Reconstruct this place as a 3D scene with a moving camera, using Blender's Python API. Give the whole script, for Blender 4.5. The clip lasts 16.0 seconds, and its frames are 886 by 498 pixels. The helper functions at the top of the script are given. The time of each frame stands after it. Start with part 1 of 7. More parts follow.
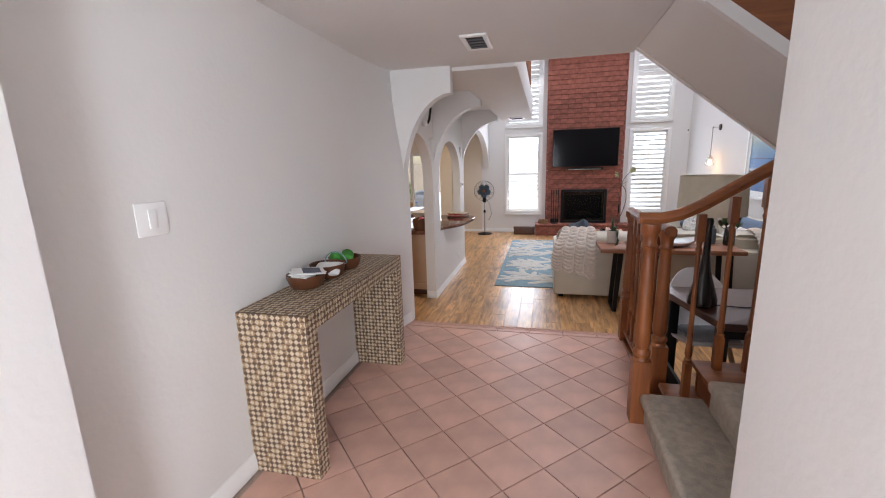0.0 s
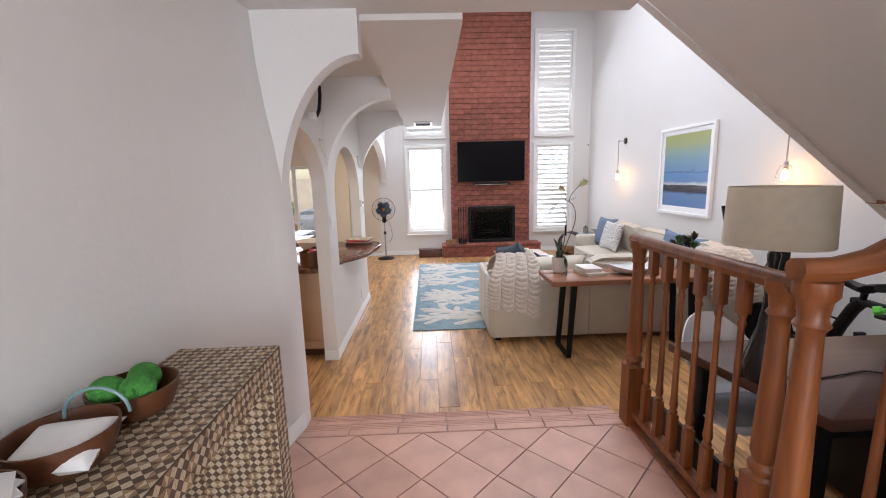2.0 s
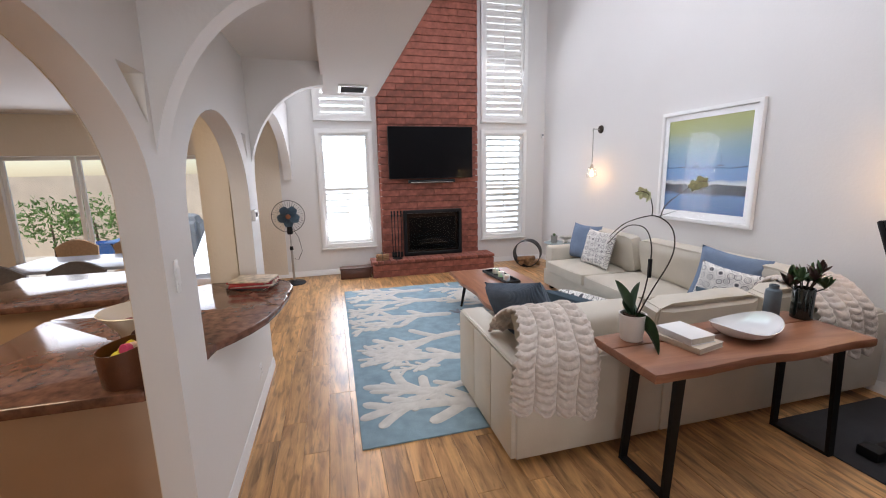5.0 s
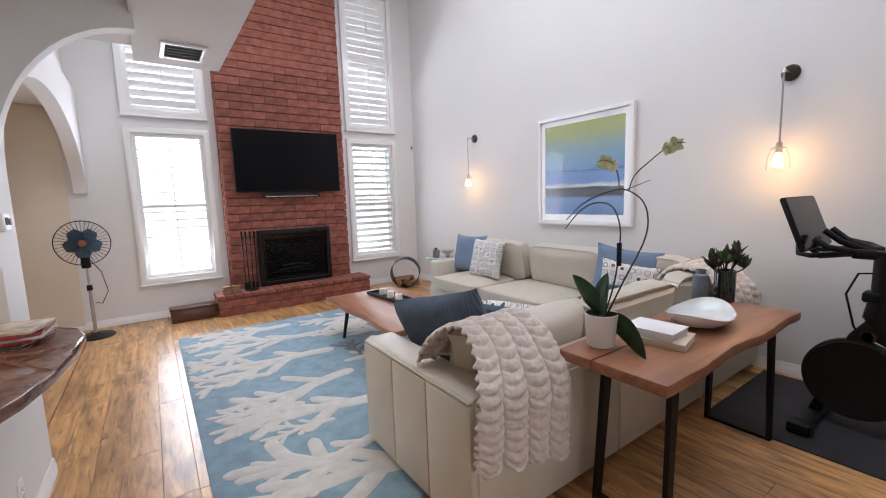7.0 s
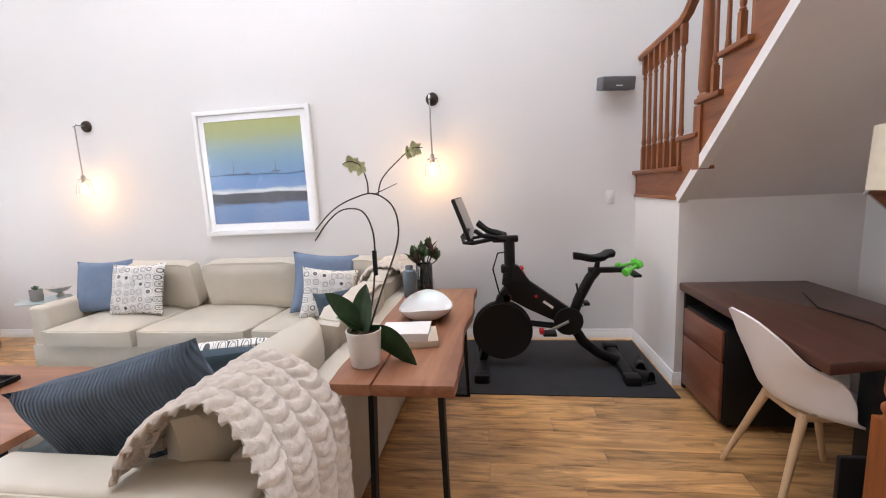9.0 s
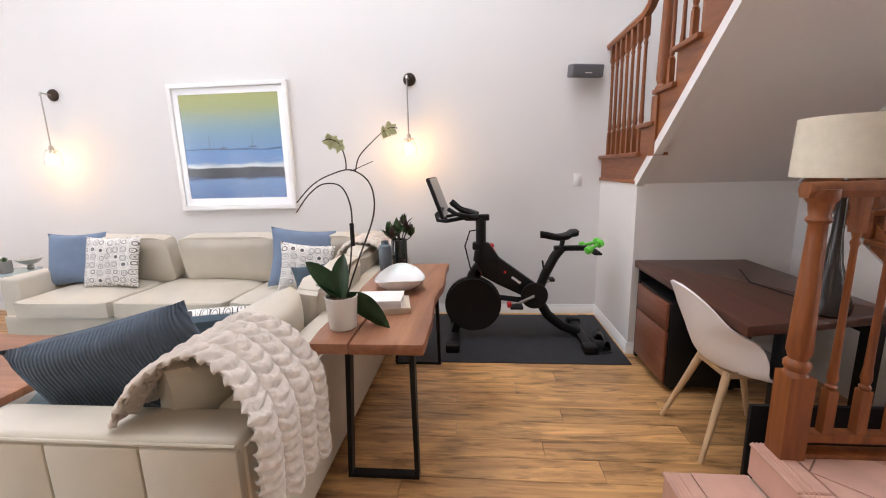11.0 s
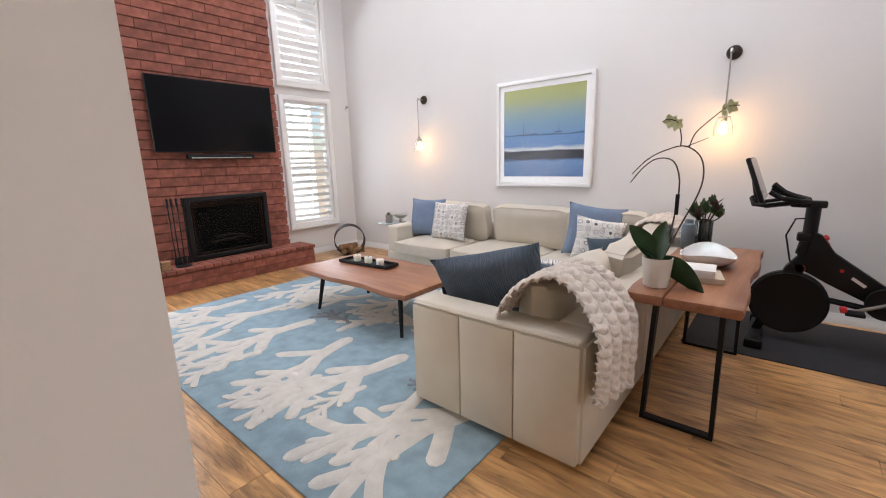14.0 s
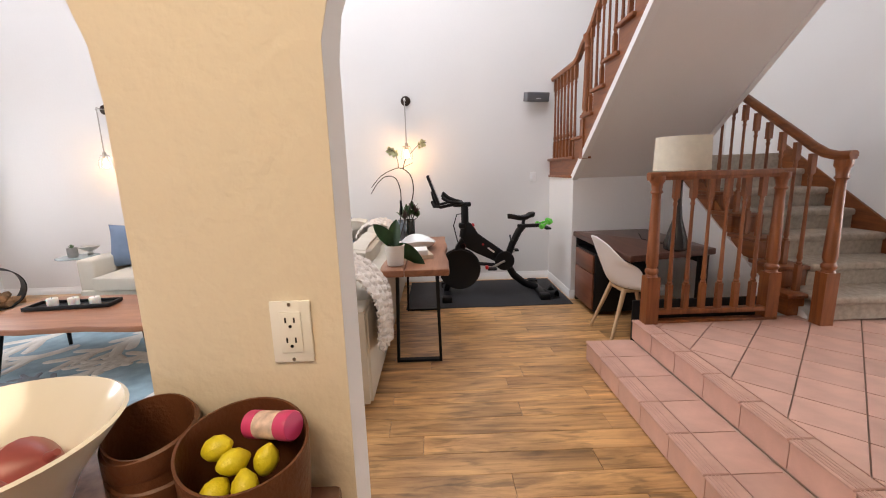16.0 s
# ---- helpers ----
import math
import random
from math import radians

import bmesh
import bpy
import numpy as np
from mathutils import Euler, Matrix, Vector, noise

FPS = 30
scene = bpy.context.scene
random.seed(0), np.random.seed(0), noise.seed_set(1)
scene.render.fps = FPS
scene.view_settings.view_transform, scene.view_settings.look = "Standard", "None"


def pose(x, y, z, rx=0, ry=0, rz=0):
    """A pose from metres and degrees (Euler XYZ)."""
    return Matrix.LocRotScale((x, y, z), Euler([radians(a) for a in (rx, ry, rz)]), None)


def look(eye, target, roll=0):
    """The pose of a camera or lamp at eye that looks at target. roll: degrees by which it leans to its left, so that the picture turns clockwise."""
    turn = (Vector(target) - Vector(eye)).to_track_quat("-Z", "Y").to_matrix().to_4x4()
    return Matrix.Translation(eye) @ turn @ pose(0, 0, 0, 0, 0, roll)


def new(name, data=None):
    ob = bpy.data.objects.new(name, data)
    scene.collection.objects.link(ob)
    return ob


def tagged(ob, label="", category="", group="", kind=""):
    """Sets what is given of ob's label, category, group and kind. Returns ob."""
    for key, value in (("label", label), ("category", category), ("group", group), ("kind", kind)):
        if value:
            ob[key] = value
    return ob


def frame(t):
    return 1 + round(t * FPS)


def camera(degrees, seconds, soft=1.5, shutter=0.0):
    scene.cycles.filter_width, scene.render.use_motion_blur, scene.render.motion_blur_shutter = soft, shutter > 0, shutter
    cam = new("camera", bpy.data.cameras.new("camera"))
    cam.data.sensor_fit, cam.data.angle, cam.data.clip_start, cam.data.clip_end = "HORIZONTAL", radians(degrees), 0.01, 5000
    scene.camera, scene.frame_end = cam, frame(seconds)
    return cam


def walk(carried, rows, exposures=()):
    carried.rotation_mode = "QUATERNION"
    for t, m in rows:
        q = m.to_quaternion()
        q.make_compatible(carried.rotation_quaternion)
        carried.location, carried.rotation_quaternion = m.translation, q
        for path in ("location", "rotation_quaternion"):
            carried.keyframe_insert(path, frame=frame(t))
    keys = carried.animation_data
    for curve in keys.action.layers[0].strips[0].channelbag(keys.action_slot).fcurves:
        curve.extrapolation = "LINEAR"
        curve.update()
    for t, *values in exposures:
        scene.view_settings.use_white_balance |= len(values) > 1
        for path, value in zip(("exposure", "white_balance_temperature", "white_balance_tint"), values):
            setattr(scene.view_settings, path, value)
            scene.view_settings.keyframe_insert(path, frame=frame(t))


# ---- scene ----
cam = camera(94.0, 16.0, soft=1.05)
PATH = [
    (0, (1.074, 0.992, 1.72), (0.604, 2.894, 1.317), -1.6),
    (0.5, (0.976, 1.262, 1.716), (0.632, 3.186, 1.294), -1.3),
    (1, (0.85, 1.577, 1.74), (0.692, 3.533, 1.353), -1.4),
    (1.5, (0.769, 1.921, 1.703), (0.714, 3.891, 1.357), -1.4),
    (2, (0.648, 2.275, 1.672), (0.703, 4.245, 1.334), -1.5),
    (2.5, (0.51, 2.655, 1.707), (0.692, 4.609, 1.32), -2.0),
    (3, (0.472, 3.051, 1.671), (0.697, 5.0, 1.284), -1.5),
    (3.2, (0.474, 3.2, 1.69), (0.71, 5.148, 1.309), -1.3),
    (5.5, (0.3, 4.53, 1.662), (0.943, 6.389, 1.297), -1.5),
    (6, (0.293, 4.674, 1.615), (1.094, 6.472, 1.259), -1.8),
    (6.5, (0.332, 4.864, 1.497), (1.268, 6.609, 1.212), -1.6),
    (7, (0.291, 5.095, 1.425), (1.432, 6.719, 1.178), -1.8),
    (7.5, (0.255, 5.299, 1.389), (1.601, 6.756, 1.132), -2.1),
    (8, (0.326, 5.492, 1.379), (1.915, 6.68, 1.124), -2.2),
    (8.5, (0.355, 5.557, 1.417), (2.188, 6.309, 1.147), -2.7),
    (9, (0.338, 5.592, 1.441), (2.297, 5.871, 1.152), -2.8),
    (11.5, (0.098, 5.543, 1.421), (2.052, 5.719, 1.034), -1.3),
    (12, (-0.022, 5.585, 1.369), (1.85, 6.189, 1.008), -1.4),
    (12.5, (-0.166, 5.652, 1.385), (1.581, 6.555, 1.023), -1.8),
    (13, (-0.288, 5.679, 1.39), (1.36, 6.75, 1.02), -2.0),
    (13.5, (-0.359, 5.699, 1.381), (1.209, 6.878, 0.993), -2.0),
    (14, (-0.354, 5.685, 1.392), (1.147, 6.94, 0.979), -1.5),
    (14.5, (-0.421, 5.735, 1.398), (1.227, 6.783, 0.967), -1.5),
    (15, (-0.562, 5.811, 1.406), (1.329, 6.298, 0.973), -2.2),
    (15.5, (-0.777, 5.815, 1.399), (1.179, 5.938, 1.001), -2.0),
    (16, (-1.039, 5.84, 1.409), (0.926, 5.816, 1.036), -1.8),
]
walk(cam, [(t, look(eye, target, roll)) for t, eye, target, roll in PATH],
     [(0, -0.12, 6300, 10), (0.7, 0.05, 6300, 10), (1.5, 0.15, 6300, 10), (3.0, 0.15, 6350, 10), (5.5, -0.1, 6350, 10), (7.5, -0.1, 6250, 10), (9.0, 0.32, 6550, 10),
      (11.5, 0.40, 6650, 10), (12.5, 0.33, 6650, 10), (13.5, 0.15, 6500, 10), (14.5, 0.1, 6750, 10), (15.0, 0.35, 6750, 10), (16.0, 0.35, 6750, 10)])
scene.view_settings.exposure = 0.0

# ---------------------------------------------------------------- light
world = bpy.data.worlds.new("sky")
scene.world = world
world.use_nodes = True
wn = world.node_tree
sky = wn.nodes.new("ShaderNodeTexSky")
sky.sky_type, sky.sun_disc = "NISHITA", False
sky.sun_elevation, sky.sun_rotation = radians(55), radians(-60)
wn.links.new(sky.outputs[0], wn.nodes["Background"].inputs[0])
wn.nodes["Background"].inputs[1].default_value = 0.15

sun = new("sun", bpy.data.lights.new("sun", "SUN"))
sun.data.energy, sun.data.angle, sun.data.color = 5.0, radians(0.6), (1, 0.95, 0.87)
sun.matrix_world = look((-12, -6, 20), (0, 2, 0))


def area_lamp(name, eye, target, w, h, watts, color=(1, 1, 1)):
    d = bpy.data.lights.new(name, "AREA")
    d.shape, d.size, d.size_y, d.energy, d.color = "RECTANGLE", w, h, watts, color
    ob = new(name, d)
    ob.matrix_world = look(eye, target)
    return ob


DAY = (0.88, 0.90, 1.0)
area_lamp("daylight_window_a", (0.57, 11.36, 1.45), (0.57, 8, 1.2), 0.75, 1.8, 40, DAY)
area_lamp("daylight_window_b", (3.35, 11.36, 1.45), (3.0, 8, 1.2), 0.70, 1.8, 11, DAY)
area_lamp("daylight_window_c", (3.35, 11.34, 3.55), (2.2, 7, 0.0), 0.70, 2.0, 16, DAY)
area_lamp("daylight_window_d", (0.57, 11.34, 3.55), (1.4, 8, 1.0), 0.70, 2.0, 30, DAY)
# Added fill under the closed ceiling; no roof opening is built above it.
area_lamp("overhead_fill", (2.4, 6.9, 5.15), (2.4, 6.9, 0), 3.0, 5.0, 155, DAY)
area_lamp("daylight_patio", (-2.74, 11.30, 1.05), (-2.2, 8, 0.8), 2.4, 1.8, 40, DAY)
area_lamp("daylight_entry", (1.22, -0.95, 1.45), (-0.25, 1.9, 1.1), 0.6, 2.0, 92, (0.90, 0.94, 1.0))
area_lamp("kitchen_ceiling_lamp", (-1.6, 6.3, 2.52), (-1.6, 6.3, 0), 0.9, 0.9, 26, (1.0, 0.80, 0.56))

# ---------------------------------------------------------------- helpers of this scene


def box(bm, x0, x1, y0, y1, z0, z1):
    v = [bm.verts.new((x, y, z)) for z in (z0, z1) for y in (y0, y1) for x in (x0, x1)]
    for f in ((0, 2, 3, 1), (4, 5, 7, 6), (0, 1, 5, 4), (2, 6, 7, 3), (0, 4, 6, 2), (1, 3, 7, 5)):
        bm.faces.new([v[i] for i in f])
    return bm


def boxed(*dims):
    return box(bmesh.new(), *dims)


def bevelled(bm, width, segments=2):
    bmesh.ops.bevel(bm, geom=bm.edges[:], offset=width, segments=segments, profile=0.5, affect="EDGES", clamp_overlap=True)
    return bm


def bbox(x0, x1, y0, y1, z0, z1, w=0.01, s=2):
    return bevelled(boxed(x0, x1, y0, y1, z0, z1), w, s)


def ring(bm, centre, radius, axis_u, axis_v, n):
    c, u, v = Vector(centre), Vector(axis_u), Vector(axis_v)
    return [bm.verts.new(c + (u * math.cos(2 * math.pi * i / n) + v * math.sin(2 * math.pi * i / n)) * radius) for i in range(n)]


def lathe(bm, profile, centre=(0, 0, 0), n=20, cap=True):
    """A turned body: profile of (radius, height)."""
    rings = [ring(bm, (centre[0], centre[1], centre[2] + z), max(r, 1e-4), (1, 0, 0), (0, 1, 0), n) for r, z in profile]
    for a, b in zip(rings, rings[1:]):
        for i in range(n):
            bm.faces.new((a[i], a[(i + 1) % n], b[(i + 1) % n], b[i]))
    if cap:
        bm.faces.new(rings[0][::-1])
        bm.faces.new(rings[-1])
    return bm


def tube(bm, points, radius, n=8, taper=1.0):
    """A round bar along points."""
    pts = [Vector(p) for p in points]
    rings, up = [], None
    for i, p in enumerate(pts):
        d = (pts[min(i + 1, len(pts) - 1)] - pts[max(i - 1, 0)]).normalized()
        if up is None:
            up = Vector((0, 0, 1)) if abs(d.z) < 0.9 else Vector((1, 0, 0))
        u = d.cross(up).normalized()
        v = d.cross(u).normalized()
        up = -v if (-v).dot(up) > 0 else v
        k = radius * (1 + (taper - 1) * i / max(1, len(pts) - 1))
        rings.append(ring(bm, p, k, u, v, n))
    for a, b in zip(rings, rings[1:]):
        for i in range(n):
            bm.faces.new((a[i], a[(i + 1) % n], b[(i + 1) % n], b[i]))
    bm.faces.new(rings[0][::-1])
    bm.faces.new(rings[-1])
    bmesh.ops.recalc_face_normals(bm, faces=bm.faces[:])
    return bm


def prism(bm, outline, axis, lo, hi, holes=()):
    """A flat outline (with holes) in the plane across axis, given depth from lo to hi."""
    def put(a, b, c):
        return (c, a, b) if axis == "x" else (a, c, b) if axis == "y" else (a, b, c)
    edges = []
    for loop in (outline, *holes):
        v = [bm.verts.new(put(a, b, lo)) for a, b in loop]
        edges += [bm.edges.new((v[i], v[(i + 1) % len(v)])) for i in range(len(v))]
    made = bmesh.ops.triangle_fill(bm, edges=edges, use_beauty=True, use_dissolve=False)
    faces = [g for g in made["geom"] if isinstance(g, bmesh.types.BMFace)]
    ext = bmesh.ops.extrude_face_region(bm, geom=faces)
    move = [g for g in ext["geom"] if isinstance(g, bmesh.types.BMVert)]
    off = Vector(put(0, 0, hi - lo))
    for v in move:
        v.co += off
    bmesh.ops.recalc_face_normals(bm, faces=bm.faces[:])
    return bm


def smooth(ob, angle=40):
    me = ob.data
    for p in me.polygons:
        p.use_smooth = True
    me.set_sharp_from_angle(angle=radians(angle))
    return ob


def mesh_of(name, bm, material):
    bmesh.ops.recalc_face_normals(bm, faces=bm.faces[:])
    me = bpy.data.meshes.new(name)
    bm.to_mesh(me)
    bm.free()
    for m in (material if isinstance(material, (list, tuple)) else [material]):
        me.materials.append(m)
    return me


def part(name, bm, material, parent=None, label=""):
    ob = new(name, mesh_of(name, bm, material))
    ob.parent = parent
    smooth(ob)
    return tagged(ob, label)


def thing(name, m, label, category, group=""):
    ob = new(name)
    ob.empty_display_size = 0.05
    ob.matrix_world = m if isinstance(m, Matrix) else pose(*m)
    return tagged(ob, label, category, group)


def built(name, bm, material, label, category=""):
    return tagged(part(name, bm, material), label, category or name.rsplit("_", 1)[0], kind="structure")


# ---------------------------------------------------------------- materials


def material(name, color, rough=0.5, metal=0.0, vary=0.06, scale=6.0, bump=0.0, bump_scale=60.0, stretch=(1, 1, 1), spread=0.0, **extra):
    """A plain surface with broad tone variation, fine grain in the bump, and a shift per object."""
    m = bpy.data.materials.new(name)
    m.use_nodes = True
    t = m.node_tree
    n, l = t.nodes, t.links
    b = n["Principled BSDF"]
    b.inputs["Roughness"].default_value, b.inputs["Metallic"].default_value = rough, metal
    for k, v in extra.items():
        b.inputs[k.replace("_", " ")].default_value = v
    co = n.new("ShaderNodeTexCoord")
    mp = n.new("ShaderNodeMapping")
    mp.inputs["Scale"].default_value = stretch
    l.new(co.outputs["Object"], mp.inputs[0])
    nz = n.new("ShaderNodeTexNoise")
    nz.inputs["Scale"].default_value, nz.inputs["Detail"].default_value = scale, 6
    l.new(mp.outputs[0], nz.inputs["Vector"])
    ramp = n.new("ShaderNodeMapRange")
    ramp.inputs[1].default_value, ramp.inputs[2].default_value = 0.3, 0.7
    ramp.inputs[3].default_value, ramp.inputs[4].default_value = 1 - vary, 1 + vary
    l.new(nz.outputs[0], ramp.inputs[0])
    mul = n.new("ShaderNodeMix")
    mul.data_type, mul.blend_type = "RGBA", "MULTIPLY"
    mul.inputs[0].default_value = 1
    mul.inputs[6].default_value = (*color, 1)
    l.new(ramp.outputs[0], mul.inputs[7])
    out = mul.outputs[2]
    if spread:
        oi = n.new("ShaderNodeObjectInfo")
        hsv = n.new("ShaderNodeHueSaturation")
        mr = n.new("ShaderNodeMapRange")
        mr.inputs[3].default_value, mr.inputs[4].default_value = 1 - spread, 1 + spread
        l.new(oi.outputs["Random"], mr.inputs[0])
        l.new(mr.outputs[0], hsv.inputs["Value"])
        l.new(out, hsv.inputs["Color"])
        out = hsv.outputs[0]
    l.new(out, b.inputs["Base Color"])
    if bump:
        nb = n.new("ShaderNodeTexNoise")
        nb.inputs["Scale"].default_value, nb.inputs["Detail"].default_value = bump_scale, 5
        l.new(mp.outputs[0], nb.inputs["Vector"])
        bp = n.new("ShaderNodeBump")
        bp.inputs["Strength"].default_value, bp.inputs["Distance"].default_value = bump, 0.01
        l.new(nb.outputs[0], bp.inputs["Height"])
        l.new(bp.outputs[0], b.inputs["Normal"])
    return m


def wood(name, dark, light, rough=0.4, along="y", ring_scale=9.0, spread=0.12, bump=0.05):
    """Grain drawn out along one axis, in two tones."""
    m = bpy.data.materials.new(name)
    m.use_nodes = True
    t = m.node_tree
    n, l = t.nodes, t.links
    b = n["Principled BSDF"]
    b.inputs["Roughness"].default_value = rough
    co = n.new("ShaderNodeTexCoord")
    oi = n.new("ShaderNodeObjectInfo")
    add = n.new("ShaderNodeVectorMath")
    add.operation = "MULTIPLY_ADD"
    l.new(oi.outputs["Random"], add.inputs[0])
    add.inputs[1].default_value = (37, 23, 11)
    l.new(co.outputs["Object"], add.inputs[2])
    mp = n.new("ShaderNodeMapping")
    s = {"x": (0.1, 1, 1), "y": (1, 0.1, 1), "z": (1, 1, 0.1)}[along]
    mp.inputs["Scale"].default_value = s
    l.new(add.outputs[0], mp.inputs[0])
    a = n.new("ShaderNodeTexNoise")
    a.inputs["Scale"].default_value, a.inputs["Detail"].default_value, a.inputs["Distortion"].default_value = ring_scale, 8, 1.2
    a.inputs["Roughness"].default_value = 0.65
    l.new(mp.outputs[0], a.inputs["Vector"])
    r = n.new("ShaderNodeValToRGB")
    r.color_ramp.elements[0].position, r.color_ramp.elements[1].position = 0.32, 0.68
    r.color_ramp.elements[0].color, r.color_ramp.elements[1].color = (*dark, 1), (*light, 1)
    l.new(a.outputs[0], r.inputs[0])
    hsv = n.new("ShaderNodeHueSaturation")
    mr = n.new("ShaderNodeMapRange")
    mr.inputs[3].default_value, mr.inputs[4].default_value = 1 - spread, 1 + spread
    l.new(oi.outputs["Random"], mr.inputs[0])
    l.new(mr.outputs[0], hsv.inputs["Value"])
    l.new(r.outputs[0], hsv.inputs["Color"])
    l.new(hsv.outputs[0], b.inputs["Base Color"])
    bp = n.new("ShaderNodeBump")
    bp.inputs["Strength"].default_value, bp.inputs["Distance"].default_value = bump, 0.01
    l.new(a.outputs[0], bp.inputs["Height"])
    l.new(bp.outputs[0], b.inputs["Normal"])
    return m


def glass(name, tint=(1, 1, 1), rough=0.0):
    m = bpy.data.materials.new(name)
    m.use_nodes = True
    b = m.node_tree.nodes["Principled BSDF"]
    b.inputs["Base Color"].default_value, b.inputs["Roughness"].default_value = (*tint, 1), rough
    b.inputs["Transmission Weight"].default_value, b.inputs["IOR"].default_value = 1.0, 1.45
    return m


def glow(name, color, strength):
    m = bpy.data.materials.new(name)
    m.use_nodes = True
    b = m.node_tree.nodes["Principled BSDF"]
    b.inputs["Base Color"].default_value = (*color, 1)
    b.inputs["Emission Color"].default_value, b.inputs["Emission Strength"].default_value = (*color, 1), strength
    return m


PAINT = material("white wall paint", (0.76, 0.75, 0.735), 0.6, vary=0.015, scale=1.2, bump=0.12, bump_scale=45)
CEIL = material("ceiling paint", (0.74, 0.72, 0.70), 0.8, vary=0.02, scale=1.5, bump=0.15, bump_scale=70)
TRIM = material("white trim enamel", (0.84, 0.84, 0.83), 0.35, vary=0.01, scale=4)
KITCHEN_PAINT = material("warm cream wall paint", (0.74, 0.665, 0.55), 0.6, vary=0.03, scale=1.5, bump=0.3, bump_scale=38)
OAK = wood("orange oak", (0.135, 0.036, 0.010), (0.29, 0.094, 0.025), 0.42, "z", 14, 0.1)
OAK_X = wood("orange oak rail", (0.135, 0.036, 0.010), (0.29, 0.094, 0.025), 0.42, "x", 14, 0.1)


def laminate(name):
    """Hickory-look planks: golden brown with dark smoky patches, short dashes of grain and a soft sheen."""
    m = wood(name, (0.30, 0.150, 0.060), (0.76, 0.435, 0.18), 0.3, "y", 11, 0.13, 0.06)
    n, l = m.node_tree.nodes, m.node_tree.links
    b = n["Principled BSDF"]
    src = b.inputs["Base Color"].links[0].from_socket
    vec = n["Mapping"].inputs[0].links[0].from_socket
    for scale, stretch, lo, hi, dark in ((3.2, (1.0, 0.5, 1), 0.50, 0.72, 0.52), (30.0, (1.0, 0.14, 1), 0.52, 0.66, 0.55)):
        mp = n.new("ShaderNodeMapping")
        mp.inputs["Scale"].default_value = stretch
        l.new(vec, mp.inputs[0])
        nz = n.new("ShaderNodeTexNoise")
        nz.inputs["Scale"].default_value, nz.inputs["Detail"].default_value, nz.inputs["Distortion"].default_value = scale, 7, 0.6
        l.new(mp.outputs[0], nz.inputs["Vector"])
        mr = n.new("ShaderNodeMapRange")
        mr.inputs[1].default_value, mr.inputs[2].default_value = lo, hi
        mr.inputs[3].default_value, mr.inputs[4].default_value = 1.0, dark
        l.new(nz.outputs[0], mr.inputs[0])
        mul = n.new("ShaderNodeMix")
        mul.data_type, mul.blend_type = "RGBA", "MULTIPLY"
        mul.inputs[0].default_value = 1
        l.new(src, mul.inputs[6])
        l.new(mr.outputs[0], mul.inputs[7])
        src = mul.outputs[2]
    l.new(src, b.inputs["Base Color"])
    return m


PLANK = laminate("laminate plank")
SUBFLOOR = material("dark underlay", (0.06, 0.035, 0.02), 0.9)
TILE = material("terracotta tile", (0.60, 0.365, 0.29), 0.38, vary=0.14, scale=5, bump=0.08, bump_scale=40, spread=0.09)
GROUT = material("grout", (0.42, 0.32, 0.265), 0.9, vary=0.1, scale=20, bump=0.2)
PALE_GROUT = material("pale step grout", (0.62, 0.47, 0.39), 0.9, vary=0.08, scale=20, bump=0.2)
BRICK = material("red brick", (0.27, 0.090, 0.062), 0.8, vary=0.30, scale=14, bump=0.5, bump_scale=90, spread=0.22)
MORTAR = material("mortar", (0.15, 0.060, 0.045), 0.95, vary=0.15, scale=20, bump=0.4)
CARPET = material("beige carpet", (0.44, 0.38, 0.31), 0.95, vary=0.16, scale=30, bump=0.9, bump_scale=220)
LEATHER = material("cream leather", (0.58, 0.53, 0.44), 0.42, vary=0.05, scale=5, bump=0.12, bump_scale=160)
BLACK = material("black metal", (0.008, 0.008, 0.009), 0.5, vary=0.1, scale=8, Specular_IOR_Level=0.25)
WALNUT = wood("walnut slab", (0.20, 0.075, 0.036), (0.38, 0.17, 0.09), 0.38, "x", 8, 0.06)
WALNUT_Y = wood("walnut slab long", (0.20, 0.075, 0.036), (0.38, 0.17, 0.09), 0.38, "y", 8, 0.06)
ESPRESSO = wood("espresso veneer", (0.050, 0.018, 0.012), (0.095, 0.036, 0.022), 0.35, "x", 8, 0.05)
RUG_BLUE = material("blue wool", (0.25, 0.36, 0.42), 0.95, vary=0.16, scale=9, bump=0.6, bump_scale=180)
GRANITE = material("brown granite", (0.16, 0.075, 0.05), 0.12, vary=0.5, scale=22)
CLEAR = glass("window glass")

# ---------------------------------------------------------------- structure
EAST, NORTH, TILE_Z, CEIL_Z, HIGH = 4.165, 11.42, 0.30, 2.49, 5.2

WINDOWS = {"left_low": (0.19, 0.95, 0.53, 2.32), "left_high": (0.19, 0.95, 2.60, 4.55), "right_low": (2.99, 3.72, 0.53, 2.32), "right_high": (2.99, 3.72, 2.60, 4.60)}
FLOOR = built("floor", boxed(-4.6, EAST, 3.2, NORTH, -0.12, -0.012), SUBFLOOR, "brown wood-look plank floor")
built("wall_north", prism(bmesh.new(), [(-4.6, -0.12), (EAST + 0.15, -0.12), (EAST + 0.15, HIGH), (-4.6, HIGH)], "y", NORTH, NORTH + 0.16,
      [[(a, c), (b, c), (b, d), (a, d)] for a, b, c, d in WINDOWS.values()] + [[(-4.05, 0.0), (-1.43, 0.0), (-1.43, 2.0), (-4.05, 2.0)]]), PAINT, "tall white painted wall with four window openings")
built("wall_east", boxed(EAST, EAST + 0.15, -1.1, NORTH, -0.12, HIGH), PAINT, "tall white painted wall")
